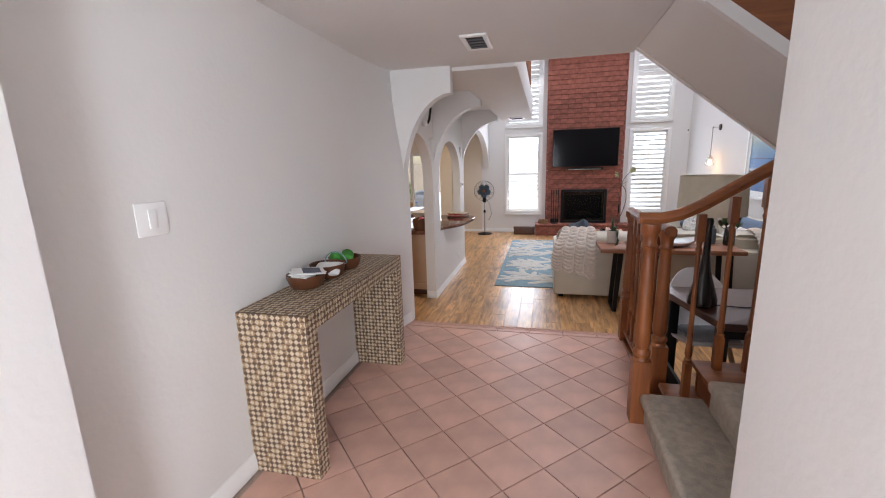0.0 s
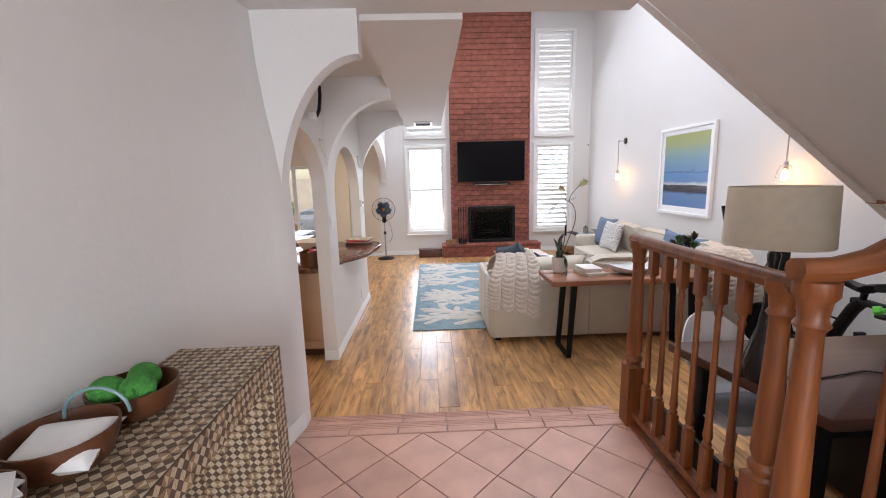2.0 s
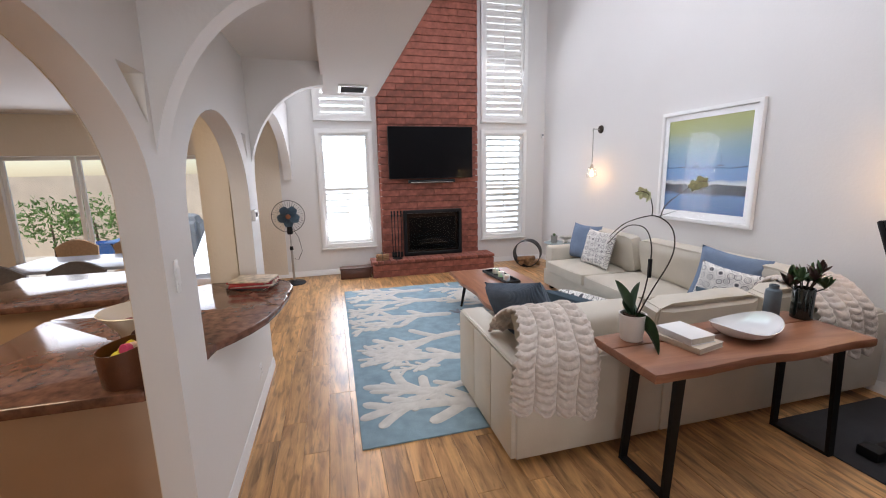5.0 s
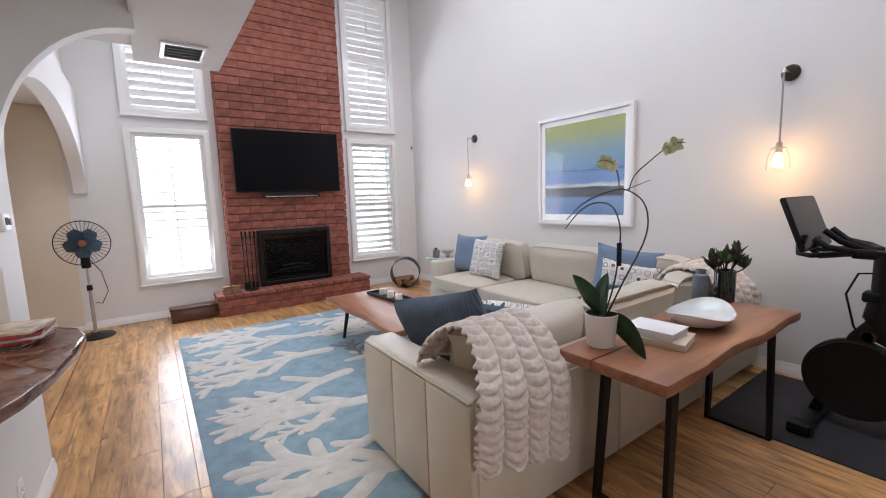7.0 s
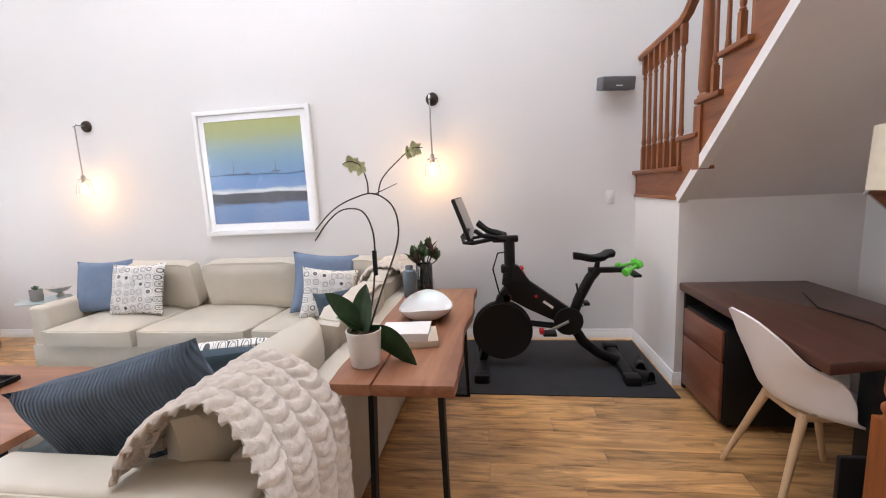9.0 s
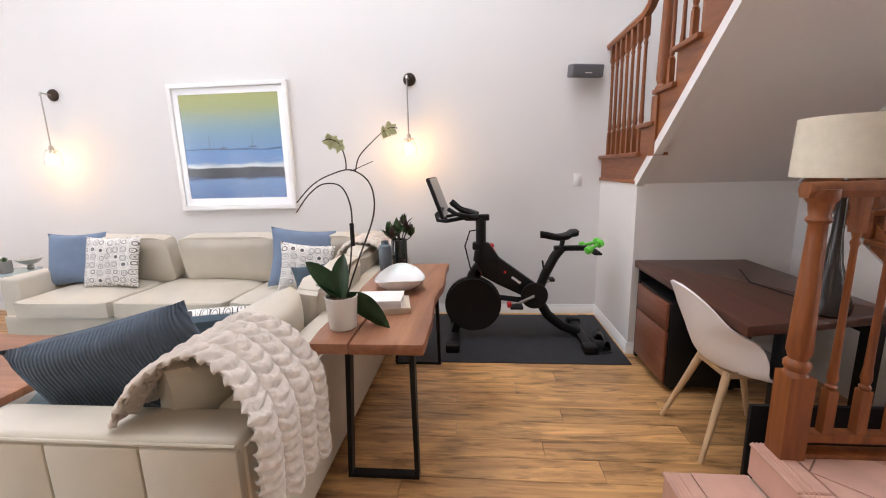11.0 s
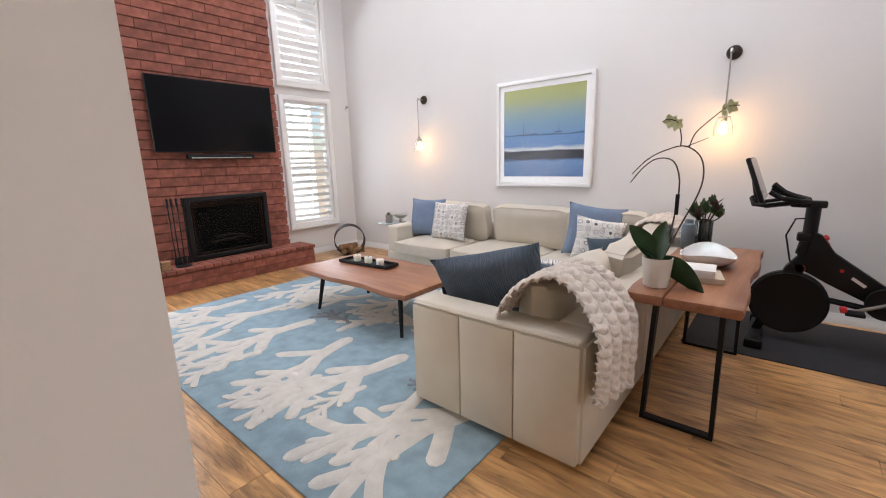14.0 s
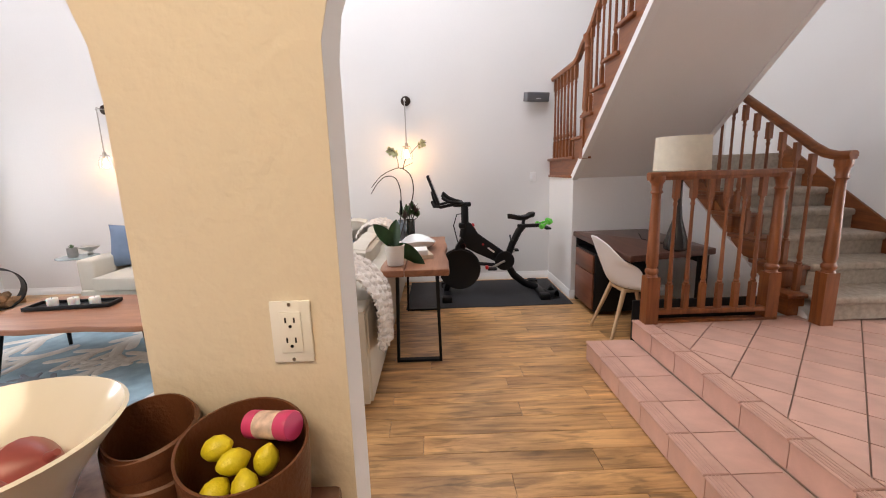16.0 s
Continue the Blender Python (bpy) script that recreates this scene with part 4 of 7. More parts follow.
for i in range(3):
    c = thing("candle", (2.22, 8.63 + i * 0.17, 0.432), "short white pillar candle on the black tray", "candle", "candles on the tray")
    part("wax", lathe(bmesh.new(), [(0.036, 0), (0.038, 0.006), (0.038, 0.058), (0.034, 0.064), (0.026, 0.058)], n=20), WAX, c)
    part("wick", tube(bmesh.new(), [(0, 0, 0.056), (0.002, 0, 0.072)], 0.0018, 5), BLACK, c)

# ---------------------------------------------------------------- on the console table
CERAMIC = material("white ceramic", (0.74, 0.71, 0.66), 0.3, vary=0.03, scale=10)
LEAF = material("orchid leaf", (0.035, 0.085, 0.03), 0.35, vary=0.25, scale=14)
STEM = material("dark stem", (0.045, 0.04, 0.03), 0.6)
PETAL = material("pale green petal", (0.58, 0.62, 0.36), 0.5, vary=0.15, scale=30)
BARK = material("bark chips", (0.09, 0.05, 0.03), 0.9, vary=0.4, scale=30, bump=0.8)


def leaf_bm(length, width, arch, n=12):
    bm, rows = bmesh.new(), []
    for i in range(n + 1):
        t = i / n
        w = width / 2 * math.sin(math.pi * min(1, 0.10 + 0.90 * t)) ** 0.7 if t < 1 else 0.002
        z = arch[0] * t + arch[1] * t * t
        rows.append([bm.verts.new((length * t, u * w, z + abs(u) * w * 0.35)) for u in (-1, -0.5, 0, 0.5, 1)])
    for a, b in zip(rows, rows[1:]):
        for k in range(4):
            bm.faces.new((a[k], a[k + 1], b[k + 1], b[k]))
    bmesh.ops.solidify(bm, geom=bm.faces[:], thickness=0.003)
    return bm


orchid = thing("potted_orchid", (1.875, 6.15, 0.75), "green-flowered orchid in a white ceramic pot", "potted plant")
part("pot", lathe(bmesh.new(), [(0.052, 0), (0.058, 0.004), (0.070, 0.14), (0.072, 0.148), (0.066, 0.148), (0.064, 0.125), (0.02, 0.122)], n=28), CERAMIC, orchid)
chips = bmesh.new()
for i in range(46):
    a, r_ = i * 2.399, 0.058 * math.sqrt(i / 46)
    m = pose(r_ * math.cos(a), r_ * math.sin(a), 0.128 + 0.008 * ((i * 7) % 5) / 5, i * 37, i * 53, i * 71)
    bmesh.ops.create_cube(chips, size=1.0, matrix=m @ Matrix.Diagonal((0.018, 0.011, 0.008, 1)))
part("bark", chips, BARK, orchid)
for L_, w_, arch, rz, ry, rx in ((0.22, 0.10, (0.20, -0.05), 110, -48, 65), (0.20, 0.10, (0.15, -0.06), -40, -78, 20), (0.23, 0.115, (0.20, -0.75), -62, 25, -65), (0.15, 0.07, (0.3, -0.3), 70, -20, 0)):
    part("leaf", leaf_bm(L_, w_, (arch[0] * L_, arch[1] * L_)), LEAF, orchid).matrix_basis = pose(0.0, 0.0, 0.13, rx, ry, rz)
U = Vector((0.54, -0.84, 0))


def stem_pts(pts):
    """Smooth curve through (side, up) points of the plant's plane."""
    out = []
    P = [U * a + Vector((0, 0, b)) for a, b in pts]
    for i in range(len(P) - 1):
        p0, p1, p2, p3 = P[max(i - 1, 0)], P[i], P[i + 1], P[min(i + 2, len(P) - 1)]
        for k in range(6):
            t = k / 6
            out.append(0.5 * (2 * p1 + (p2 - p0) * t + (2 * p0 - 5 * p1 + 4 * p2 - p3) * t * t + (3 * p1 - p0 - 3 * p2 + p3) * t ** 3))
    return out + [P[-1]]


for pts, r_ in (([(0.01, 0.13), (0.05, 0.28), (0.07, 0.45), (0.065, 0.55), (0.03, 0.62), (-0.04, 0.63), (-0.10, 0.59), (-0.155, 0.52)], 0.0042),
                ([(0.02, 0.13), (0.09, 0.30), (0.16, 0.46), (0.175, 0.56), (0.15, 0.64), (0.08, 0.685), (0.0, 0.67), (-0.08, 0.63), (-0.15, 0.56)], 0.0042),
                ([(0.10, 0.68), (0.12, 0.74), (0.18, 0.80), (0.25, 0.855), (0.30, 0.86)], 0.0030),
                ([(0.06, 0.685), (0.06, 0.73), (0.04, 0.79), (0.0, 0.81), (-0.03, 0.80)], 0.0030),
                ([(0.08, 0.68), (0.13, 0.70), (0.18, 0.72)], 0.0022)):
    part("flower_stem", tube(bmesh.new(), stem_pts(pts), r_, 6, 0.6), STEM, orchid)
part("clip", bbox(-0.008, 0.008, -0.008, 0.008, 0, 0.10, 0.002), BLACK, orchid).location = U * 0.068 + Vector((0, 0, 0.36))


def flower_bm(s):
    bm = bmesh.new()
    for k in range(5):
        a = radians(90 + 72 * k)
        w = s * (0.46 if k in (1, 4) else 0.34)
        d, e = Vector((math.cos(a), 0, math.sin(a))), Vector((-math.sin(a), 0, math.cos(a)))
        rows = []
        for i in range(6):
            t = i / 5
            ww = w * math.sin(math.pi * (0.12 + 0.83 * t))
            rows.append([bm.verts.new(d * s * t + e * u * ww + Vector((0, -0.25 * s * t * t + 0.1 * s * abs(u), 0))) for u in (-1, 0, 1)])
        for p, q in zip(rows, rows[1:]):
            for j in range(2):
                bm.faces.new((p[j], p[j + 1], q[j + 1], q[j]))
    bmesh.ops.create_icosphere(bm, subdivisions=1, radius=s * 0.18, matrix=Matrix.Translation((0, -0.1 * s, 0)))
    return bm


for a, b, s, rz in ((0.265, 0.855, 0.034, -50), (0.235, 0.84, 0.03, -20), (0.005, 0.80, 0.034, -60), (0.035, 0.785, 0.032, -95)):
    part("flower", flower_bm(s), PETAL, orchid).matrix_basis = Matrix.Translation(U * a + Vector((0, 0, b))) @ pose(0, 0, 0, 0, b * 60, rz)

DARKGLASS = material("dark green glass", (0.012, 0.018, 0.016), 0.08, vary=0.2, scale=12, Coat_Weight=0.5)
succ = thing("succulent_vase", (3.08, 6.12, 0.75), "bushy succulent in a dark glass vase", "potted plant")
part("vase", lathe(bmesh.new(), [(0.052, 0), (0.057, 0.005), (0.057, 0.185), (0.055, 0.19), (0.050, 0.19), (0.048, 0.17)], n=28), DARKGLASS, succ)
SUCC = material("grey green succulent", (0.11, 0.19, 0.08), 0.45, vary=0.35, scale=18)
SUCC2 = material("purple succulent", (0.13, 0.085, 0.07), 0.45, vary=0.35, scale=18)
r_s = random.Random(8)
lf = [mesh_of("leaf", leaf_bm(0.05, 0.022, (0.012, 0.008), 5), m) for m in (SUCC, SUCC2)]
for k in range(11):
    a, rad = k * 2.4, 0.02 + 0.075 * math.sqrt(k / 11)
    cx, cy, cz = rad * math.cos(a), rad * math.sin(a), 0.20 + 0.13 * r_s.random() - rad * 0.3
    part("stalk", tube(bmesh.new(), [(cx * 0.3, cy * 0.3, 0.16), (cx, cy, cz)], 0.004, 6), STEM, succ)
    for i in range(11):
        o = new("leaf", lf[(k * 3) % 2 if r_s.random() < 0.8 else 0])
        o.parent = succ
        o.matrix_basis = pose(cx, cy, cz, 0, -r_s.uniform(5, 70), i * 137.5 + k * 20) @ Matrix.Scale(r_s.uniform(1.0, 1.75), 4)
        smooth(o)
bottle = part("bottle_vase", lathe(bmesh.new(), [(0.038, 0), (0.043, 0.006), (0.044, 0.15), (0.040, 0.172), (0.026, 0.182), (0.026, 0.205), (0.022, 0.205), (0.021, 0.17)], n=24), material("blue grey stoneware", (0.13, 0.17, 0.20), 0.55, vary=0.12, scale=14))
bottle.location = (2.93, 6.19, 0.75)
tagged(bottle, "blue-grey stoneware bottle on the console table", "vase")
PEARL = material("pearl glaze", (0.74, 0.73, 0.70), 0.16, vary=0.04, scale=4, Coat_Weight=0.8, Thin_Film_Thickness=420.0, Thin_Film_IOR=1.6)
bm = bmesh.new()
rows = []
for rr, z in ((0.03, 0), (0.09, 0.004), (0.15, 0.022), (0.185, 0.05), (0.20, 0.075), (0.194, 0.077), (0.175, 0.052), (0.13, 0.026), (0.06, 0.012), (0.005, 0.010)):
    rows.append([bm.verts.new((rr * 1.12 * math.cos(a) * (1 + 0.06 * math.cos(a)), rr * 0.74 * math.sin(a), z * (1 + 0.25 * math.cos(2 * a)))) for a in [2 * math.pi * i / 36 for i in range(36)]])
for a, b in zip(rows, rows[1:]):
    for i in range(36):
        bm.faces.new((a[i], a[(i + 1) % 36], b[(i + 1) % 36], b[i]))
bm.faces.new(rows[0][::-1])
bm.faces.new(rows[-1])
bowl = part("shell_bowl", bm, PEARL)
bowl.matrix_world = pose(2.50, 6.01, 0.75, 0, 0, 8)
tagged(bowl, "pearl-glazed white shell-shaped bowl", "bowl")
PAGES = material("paper pages", (0.70, 0.66, 0.58), 0.9, vary=0.06, scale=40)
WHITECARD = material("white book cloth", (0.80, 0.79, 0.77), 0.5, vary=0.02)


def book(m, w, d, h, cover, label, group=""):
    b = thing("book", m, label, "book", group)
    part("pages", bbox(-w / 2 + 0.003, w / 2 - 0.004, -d / 2 + 0.004, d / 2 - 0.004, 0.003, h - 0.003, 0.001), PAGES, b)
    part("cover", bbox(-w / 2, w / 2, -d / 2, d / 2, 0, 0.003, 0.001), cover, b)
    part("cover", bbox(-w / 2, w / 2, -d / 2, d / 2, h - 0.003, h, 0.001), cover, b)
    part("spine", bbox(-w / 2 - 0.001, -w / 2 + 0.003, -d / 2, d / 2, 0, h, 0.001), cover, b)
    return b


CREAMCARD = material("cream book cloth", (0.64, 0.54, 0.42), 0.6, vary=0.04)
book(pose(2.13, 6.02, 0.75, 0, 0, 12), 0.20, 0.25, 0.030, CREAMCARD, "cream hardback book under a white one", "books on the console table")
book(pose(2.12, 6.035, 0.78, 0, 0, 4), 0.17, 0.22, 0.038, WHITECARD, "thick white hardback book on the stack", "books on the console table")
shell = part("shell_coaster", lathe(bmesh.new(), [(0.036, 0), (0.040, 0.006), (0.034, 0.014), (0.02, 0.011), (0.004, 0.013)], n=18), CERAMIC)
shell.location = (2.80, 6.17, 0.75)
tagged(shell, "small round white shell dish", "dish")

# ---------------------------------------------------------------- east wall
pic = thing("framed_picture", (EAST - 0.003, 7.926, 1.080), "large white-framed seascape print on the wall", "picture")
part("frame", bevelled(prism(bmesh.new(), [(-0.595, 0), (0.595, 0), (0.595, 1.205), (-0.595, 1.205)], "x", -0.042, 0.0, [[(-0.555, 0.04), (0.555, 0.04), (0.555, 1.165), (-0.555, 1.165)]]), 0.004, 1), TRIM, pic)
part("mount", prism(bmesh.new(), [(-0.553, 0.042), (0.553, 0.042), (0.553, 1.163), (-0.553, 1.163)], "x", -0.022, -0.012, [[(-0.50, 0.115), (0.50, 0.115), (0.50, 1.105), (-0.50, 1.105)]]), TRIM, pic)


def seascape():
    m = bpy.data.materials.new("seascape print")
    m.use_nodes = True
    n, l = m.node_tree.nodes, m.node_tree.links
    b = n["Principled BSDF"]
    b.inputs["Roughness"].default_value = 0.25
    co = n.new("ShaderNodeTexCoord")
    sp = n.new("ShaderNodeSeparateXYZ")
    l.new(co.outputs["Object"], sp.inputs[0])
    nz = n.new("ShaderNodeTexNoise")
    nz.inputs["Scale"].default_value, nz.inputs["Detail"].default_value = 3.0, 6
    mp = n.new("ShaderNodeMapping")
    mp.inputs["Scale"].default_value = (1, 1.2, 6)
    l.new(co.outputs["Object"], mp.inputs[0])
    l.new(mp.outputs[0], nz.inputs["Vector"])
    mr = n.new("ShaderNodeMapRange")
    mr.inputs[1].default_value, mr.inputs[2].default_value = 0.105, 1.115
    l.new(sp.outputs["Z"], mr.inputs[0])
    ad = n.new("ShaderNodeMath")
    ad.operation = "MULTIPLY_ADD"
    l.new(nz.outputs[0], ad.inputs[0])
    ad.inputs[1].default_value = 0.07
    l.new(mr.outputs[0], ad.inputs[2])
    r = n.new("ShaderNodeValToRGB")
    e = r.color_ramp.elements
    e[0].position, e[0].color = 0.0, (0.07, 0.14, 0.30, 1)
    e[1].position, e[1].color = 1.0, (0.36, 0.38, 0.15, 1)
    for p, c in ((0.22, (0.10, 0.20, 0.38)), (0.25, (0.02, 0.025, 0.04)), (0.33, (0.015, 0.02, 0.03)), (0.345, (0.58, 0.62, 0.64)), (0.365, (0.42, 0.48, 0.52)), (0.385, (0.10, 0.21, 0.42)), (0.50, (0.11, 0.23, 0.43)), (0.512, (0.03, 0.06, 0.11)),
                 (0.525, (0.13, 0.25, 0.42)), (0.66, (0.17, 0.29, 0.38)), (0.78, (0.24, 0.33, 0.30)), (0.90, (0.32, 0.36, 0.18))):
        x = e.new(p)
        x.color = (*c, 1)
    l.new(ad.outputs[0], r.inputs[0])
    l.new(r.outputs[0], b.inputs["Base Color"])
    return m


part("print", boxed(-0.016, -0.0115, -0.51, 0.51, 0.105, 1.115), seascape(), pic)
INK = material("dark printed ink", (0.03, 0.045, 0.07), 0.5)
for by, bz, bh in ((0.24, 0.60, 0.13), (-0.20, 0.615, 0.10), (0.10, 0.605, 0.05)):
    boat = prism(bmesh.new(), [(by - 0.045, bz), (by + 0.045, bz), (by + 0.035, bz - 0.012), (by - 0.035, bz - 0.012)], "x", -0.0175, -0.0163)
    prism(boat, [(by - 0.003, bz), (by + 0.003, bz), (by + 0.001, bz + bh), (by - 0.001, bz + bh)], "x", -0.0175, -0.0163)
    part("printed_boat", boat, INK, pic, "dark printed sailing boat")
MUSEUM = glass("low-glare picture glass")
MUSEUM.node_tree.nodes["Principled BSDF"].inputs["IOR"].default_value = 1.13
gl = part("glazing", boxed(-0.029, -0.027, -0.556, 0.556, 0.039, 1.166), MUSEUM, pic)
gl.visible_shadow = False

BRONZE = material("dark bronze", (0.06, 0.045, 0.035), 0.35, 0.8, vary=0.1)
NICKEL = material("brushed nickel", (0.45, 0.43, 0.40), 0.3, 1.0, vary=0.05)
BULB = glow("warm filament bulb", (1.0, 0.62, 0.25), 30.0)
THIN = glass("thin clear glass")


def sconce(y):
    s = thing("wall_sconce", (EAST, y, 2.24), "dark bronze wall sconce with a lit bare bulb", "wall lamp", "sconces beside the picture")
    o = part("wall_plate", lathe(bmesh.new(), [(0.058, 0), (0.058, 0.008), (0.048, 0.022), (0.02, 0.028)], n=24), BRONZE, s)
    o.matrix_basis = pose(0, 0, 0, 0, -90, 0)
    part("arm", tube(bmesh.new(), [(-0.02, 0, 0), (-0.10, 0.0, 0.0), (-0.118, 0.004, -0.004), (-0.124, 0.006, -0.02), (-0.124, 0.006, -0.50)], 0.0065, 10), NICKEL, s)
    part("joint", tube(bmesh.new(), [(-0.115, 0.006, 0.012), (-0.133, 0.006, -0.02)], 0.011, 10), NICKEL, s)
    part("socket", lathe(bmesh.new(), [(0.008, 0.03), (0.020, 0.02), (0.022, -0.045), (0.018, -0.05)], (-0.124, 0.006, -0.52), n=16), NICKEL, s)
    part("collar", lathe(bmesh.new(), [(0.045, 0.004), (0.048, 0.0), (0.045, -0.004)], (-0.124, 0.006, -0.535), n=20), NICKEL, s)
    g = part("glass_shade", lathe(bmesh.new(), [(0.045, -0.005), (0.062, -0.05), (0.072, -0.11), (0.070, -0.15), (0.0685, -0.15), (0.0705, -0.11), (0.0605, -0.05), (0.0435, -0.005)], (-0.124, 0.006, -0.535), n=28, cap=False), THIN, s)
    g.visible_shadow = False
    b = part("bulb", lathe(bmesh.new(), [(0.010, 0), (0.014, -0.02), (0.026, -0.05), (0.031, -0.075), (0.026, -0.098), (0.010, -0.108)], (-0.124, 0.006, -0.565), n=18), BULB, s)
    b.visible_shadow = False
    lamp = bpy.data.lights.new("sconce_light", "POINT")
    lamp.energy, lamp.color, lamp.shadow_soft_size = 2.3, (1.0, 0.47, 0.15), 0.03
    lo = new("sconce_light", lamp)
    lo.location = (EAST - 0.124, y + 0.006, 1.61)


sconce(6.17)
sconce(9.74)
GREYCLOTH = material("grey speaker cloth", (0.14, 0.145, 0.155), 0.9, bump=0.3, bump_scale=300)
sp = thing("wall_speaker", pose(4.085, 4.615, 2.178, 8, 0, -74), "dark grey loudspeaker on a wall bracket", "loudspeaker")
part("cabinet", bbox(-0.145, 0.145, -0.05, 0.06, 0, 0.105, 0.012, 3), GREYCLOTH, sp)
part("badge", bbox(-0.03, 0.03, -0.053, -0.0495, 0.03, 0.038, 0.001), TRIM, sp)
part("bracket", bbox(-0.03, 0.03, 0.06, 0.085, 0.02, 0.085, 0.005), BLACK, sp)


def plate(name, m, label, w=0.075, h=0.115, kind="rocker"):
    p = thing(name, m, label, "switch" if kind == "rocker" else "socket")
    part("cover_plate", bbox(-w / 2, w / 2, -0.006, 0, -h / 2, h / 2, 0.003), TRIM, p)
    if kind == "rocker":
        k = max(1, round(w / 0.06) - (1 if w > 0.1 else 0))
        for i in range(k):
            x = (i - (k - 1) / 2) * 0.045
            part("rocker", bbox(x - 0.016, x + 0.016, -0.010, -0.005, -0.033, 0.033, 0.002), TRIM, p)
    else:
        part("insert", bbox(-0.018, 0.018, -0.009, -0.005, -0.035, 0.035, 0.002), TRIM, p)
        for z in (0.017, -0.017):
            for x in (-0.007, 0.007):
                part("slot", boxed(x - 0.0013, x + 0.0013, -0.0096, -0.0088, z, z + 0.009), BLACK, p)
            part("ground_hole", lathe(bmesh.new(), [(0.0028, 0), (0.0028, 0.0008)], n=10), BLACK, p).matrix_basis = pose(0, -0.0088, z - 0.006, 90)
        for z in (0.047, -0.047):
            part("screw", lathe(bmesh.new(), [(0.003, 0), (0.003, 0.001)], n=10), NICKEL, p).matrix_basis = pose(0, -0.006, z, 90)
    return p


plate("light_switch", pose(EAST, 4.63, 1.30, 0, 0, -90), "white rocker light switch on the wall")
plate("light_switch", pose(-0.25, 2.14, 1.56, 0, 0, 90), "white double rocker light switch on the hall wall", 0.12)
plate("wall_socket", pose(-0.393, 6.083, 1.158, 0, 0, -90), "white double power socket on the plaster pillar", 0.066, 0.106, "outlet")
plate("wall_socket", pose(-0.27, 7.46, 0.24, 0, 0, 90), "white power socket low on the bar wall", kind="outlet")
plate("wall_socket", pose(3.26, 4.10, 0.32, 0, 0, -90), "white power socket in the desk niche", kind="outlet")
plate("light_switch", pose(-0.27, 6.10, 1.30, 0, 0, 90), "narrow white switch on the plaster pillar", 0.04, 0.13)
thermo = thing("thermostat", pose(-0.27, 7.78, 1.375, 0, 0, 90), "white wall thermostat with a grey dial on the plaster pier", "thermostat")
part("housing", bbox(-0.055, 0.055, -0.028, 0, -0.042, 0.042, 0.008, 3), TRIM, thermo)
part("display", bbox(-0.03, 0.012, -0.0305, -0.0275, -0.012, 0.022, 0.002), GREYCLOTH, thermo)
part("dial", lathe(bmesh.new(), [(0.016, 0), (0.016, 0.006), (0.012, 0.009)], n=18), NICKEL, thermo).matrix_basis = pose(0.033, -0.028, 0.002, 90)
sensor = part("motion_sensor", bbox(-0.035, 0.035, -0.045, 0.0, -0.05, 0.05, 0.012), TRIM)
sensor.location = (-0.155, 4.57, 2.24)
tagged(sensor, "small white motion detector high in the corner", "sensor")
cam_s = thing("security_sensor", (4.115, 11.418, 2.29), "small black and white sensor on the wall", "sensor")
part("body", bbox(-0.018, 0.018, -0.03, 0, -0.035, 0.035, 0.006), TRIM, cam_s)
part("eye", bbox(-0.012, 0.012, -0.034, -0.029, -0.005, 0.028, 0.004), BLACK, cam_s)


def vent(m, w, d, label):
    v = thing("ceiling_vent", m, label, "vent")
    part("backing", boxed(-w / 2 + 0.02, w / 2 - 0.02, -d / 2 + 0.02, d / 2 - 0.02, -0.004, -0.002), BLACK, v)
    part("frame", bevelled(prism(bmesh.new(), [(-w / 2, -d / 2), (w / 2, -d / 2), (w / 2, d / 2), (-w / 2, d / 2)], "z", -0.014, 0.0, [[(-w / 2 + 0.03, -d / 2 + 0.03), (w / 2 - 0.03, -d / 2 + 0.03), (w / 2 - 0.03, d / 2 - 0.03), (-w / 2 + 0.03, d / 2 - 0.03)]]), 0.003, 1), TRIM, v)
    for i in range(5):
        y = -d / 2 + 0.045 + (d - 0.09) * i / 4
        part("slat", boxed(-w / 2 + 0.03, w / 2 - 0.03, -0.004, 0.004, -0.012, -0.004), GREYCLOTH, v).matrix_basis = pose(0, y, 0, 0, 0, 0)


vent(pose(0.63, 3.85, CEIL_Z), 0.17, 0.34, "white ceiling air vent with dark slats")
vent(pose(0.58, 8.49, 2.46), 0.27, 0.33, "white air vent in the soffit")

# ---------------------------------------------------------------- chimney wall
SCREEN = material("switched-off screen", (0.004, 0.004, 0.005), 0.12, vary=0.0, Specular_IOR_Level=0.15)
tv = thing("television", (1.963, 11.19, 1.575), "large black flat television fixed to the brick", "television")
part("bezel", bbox(-0.716, 0.716, -0.03, 0.0, 0, 0.838, 0.006), BLACK, tv)
part("screen", boxed(-0.706, 0.706, -0.0325, -0.029, 0.014, 0.828), SCREEN, tv)
part("rear_housing", bbox(-0.4, 0.4, 0.0, 0.03, 0.1, 0.6, 0.01), BLACK, tv)
part("wall_bracket", bbox(-0.2, 0.2, 0.028, 0.062, 0.2, 0.5, 0.004), BLACK, tv)
bar = thing("soundbar", (1.97, 11.22, 1.50), "slim black soundbar below the television", "loudspeaker")
part("housing", bbox(-0.40, 0.40, -0.06, 0.01, 0, 0.055, 0.012), BLACK, bar)
part("trim_strip", bbox(-0.36, 0.36, -0.0625, -0.0595, 0.006, 0.018, 0.001), NICKEL, bar)
part("bracket", bbox(-0.1, 0.1, 0.008, 0.03, 0.01, 0.045, 0.003), BLACK, bar)

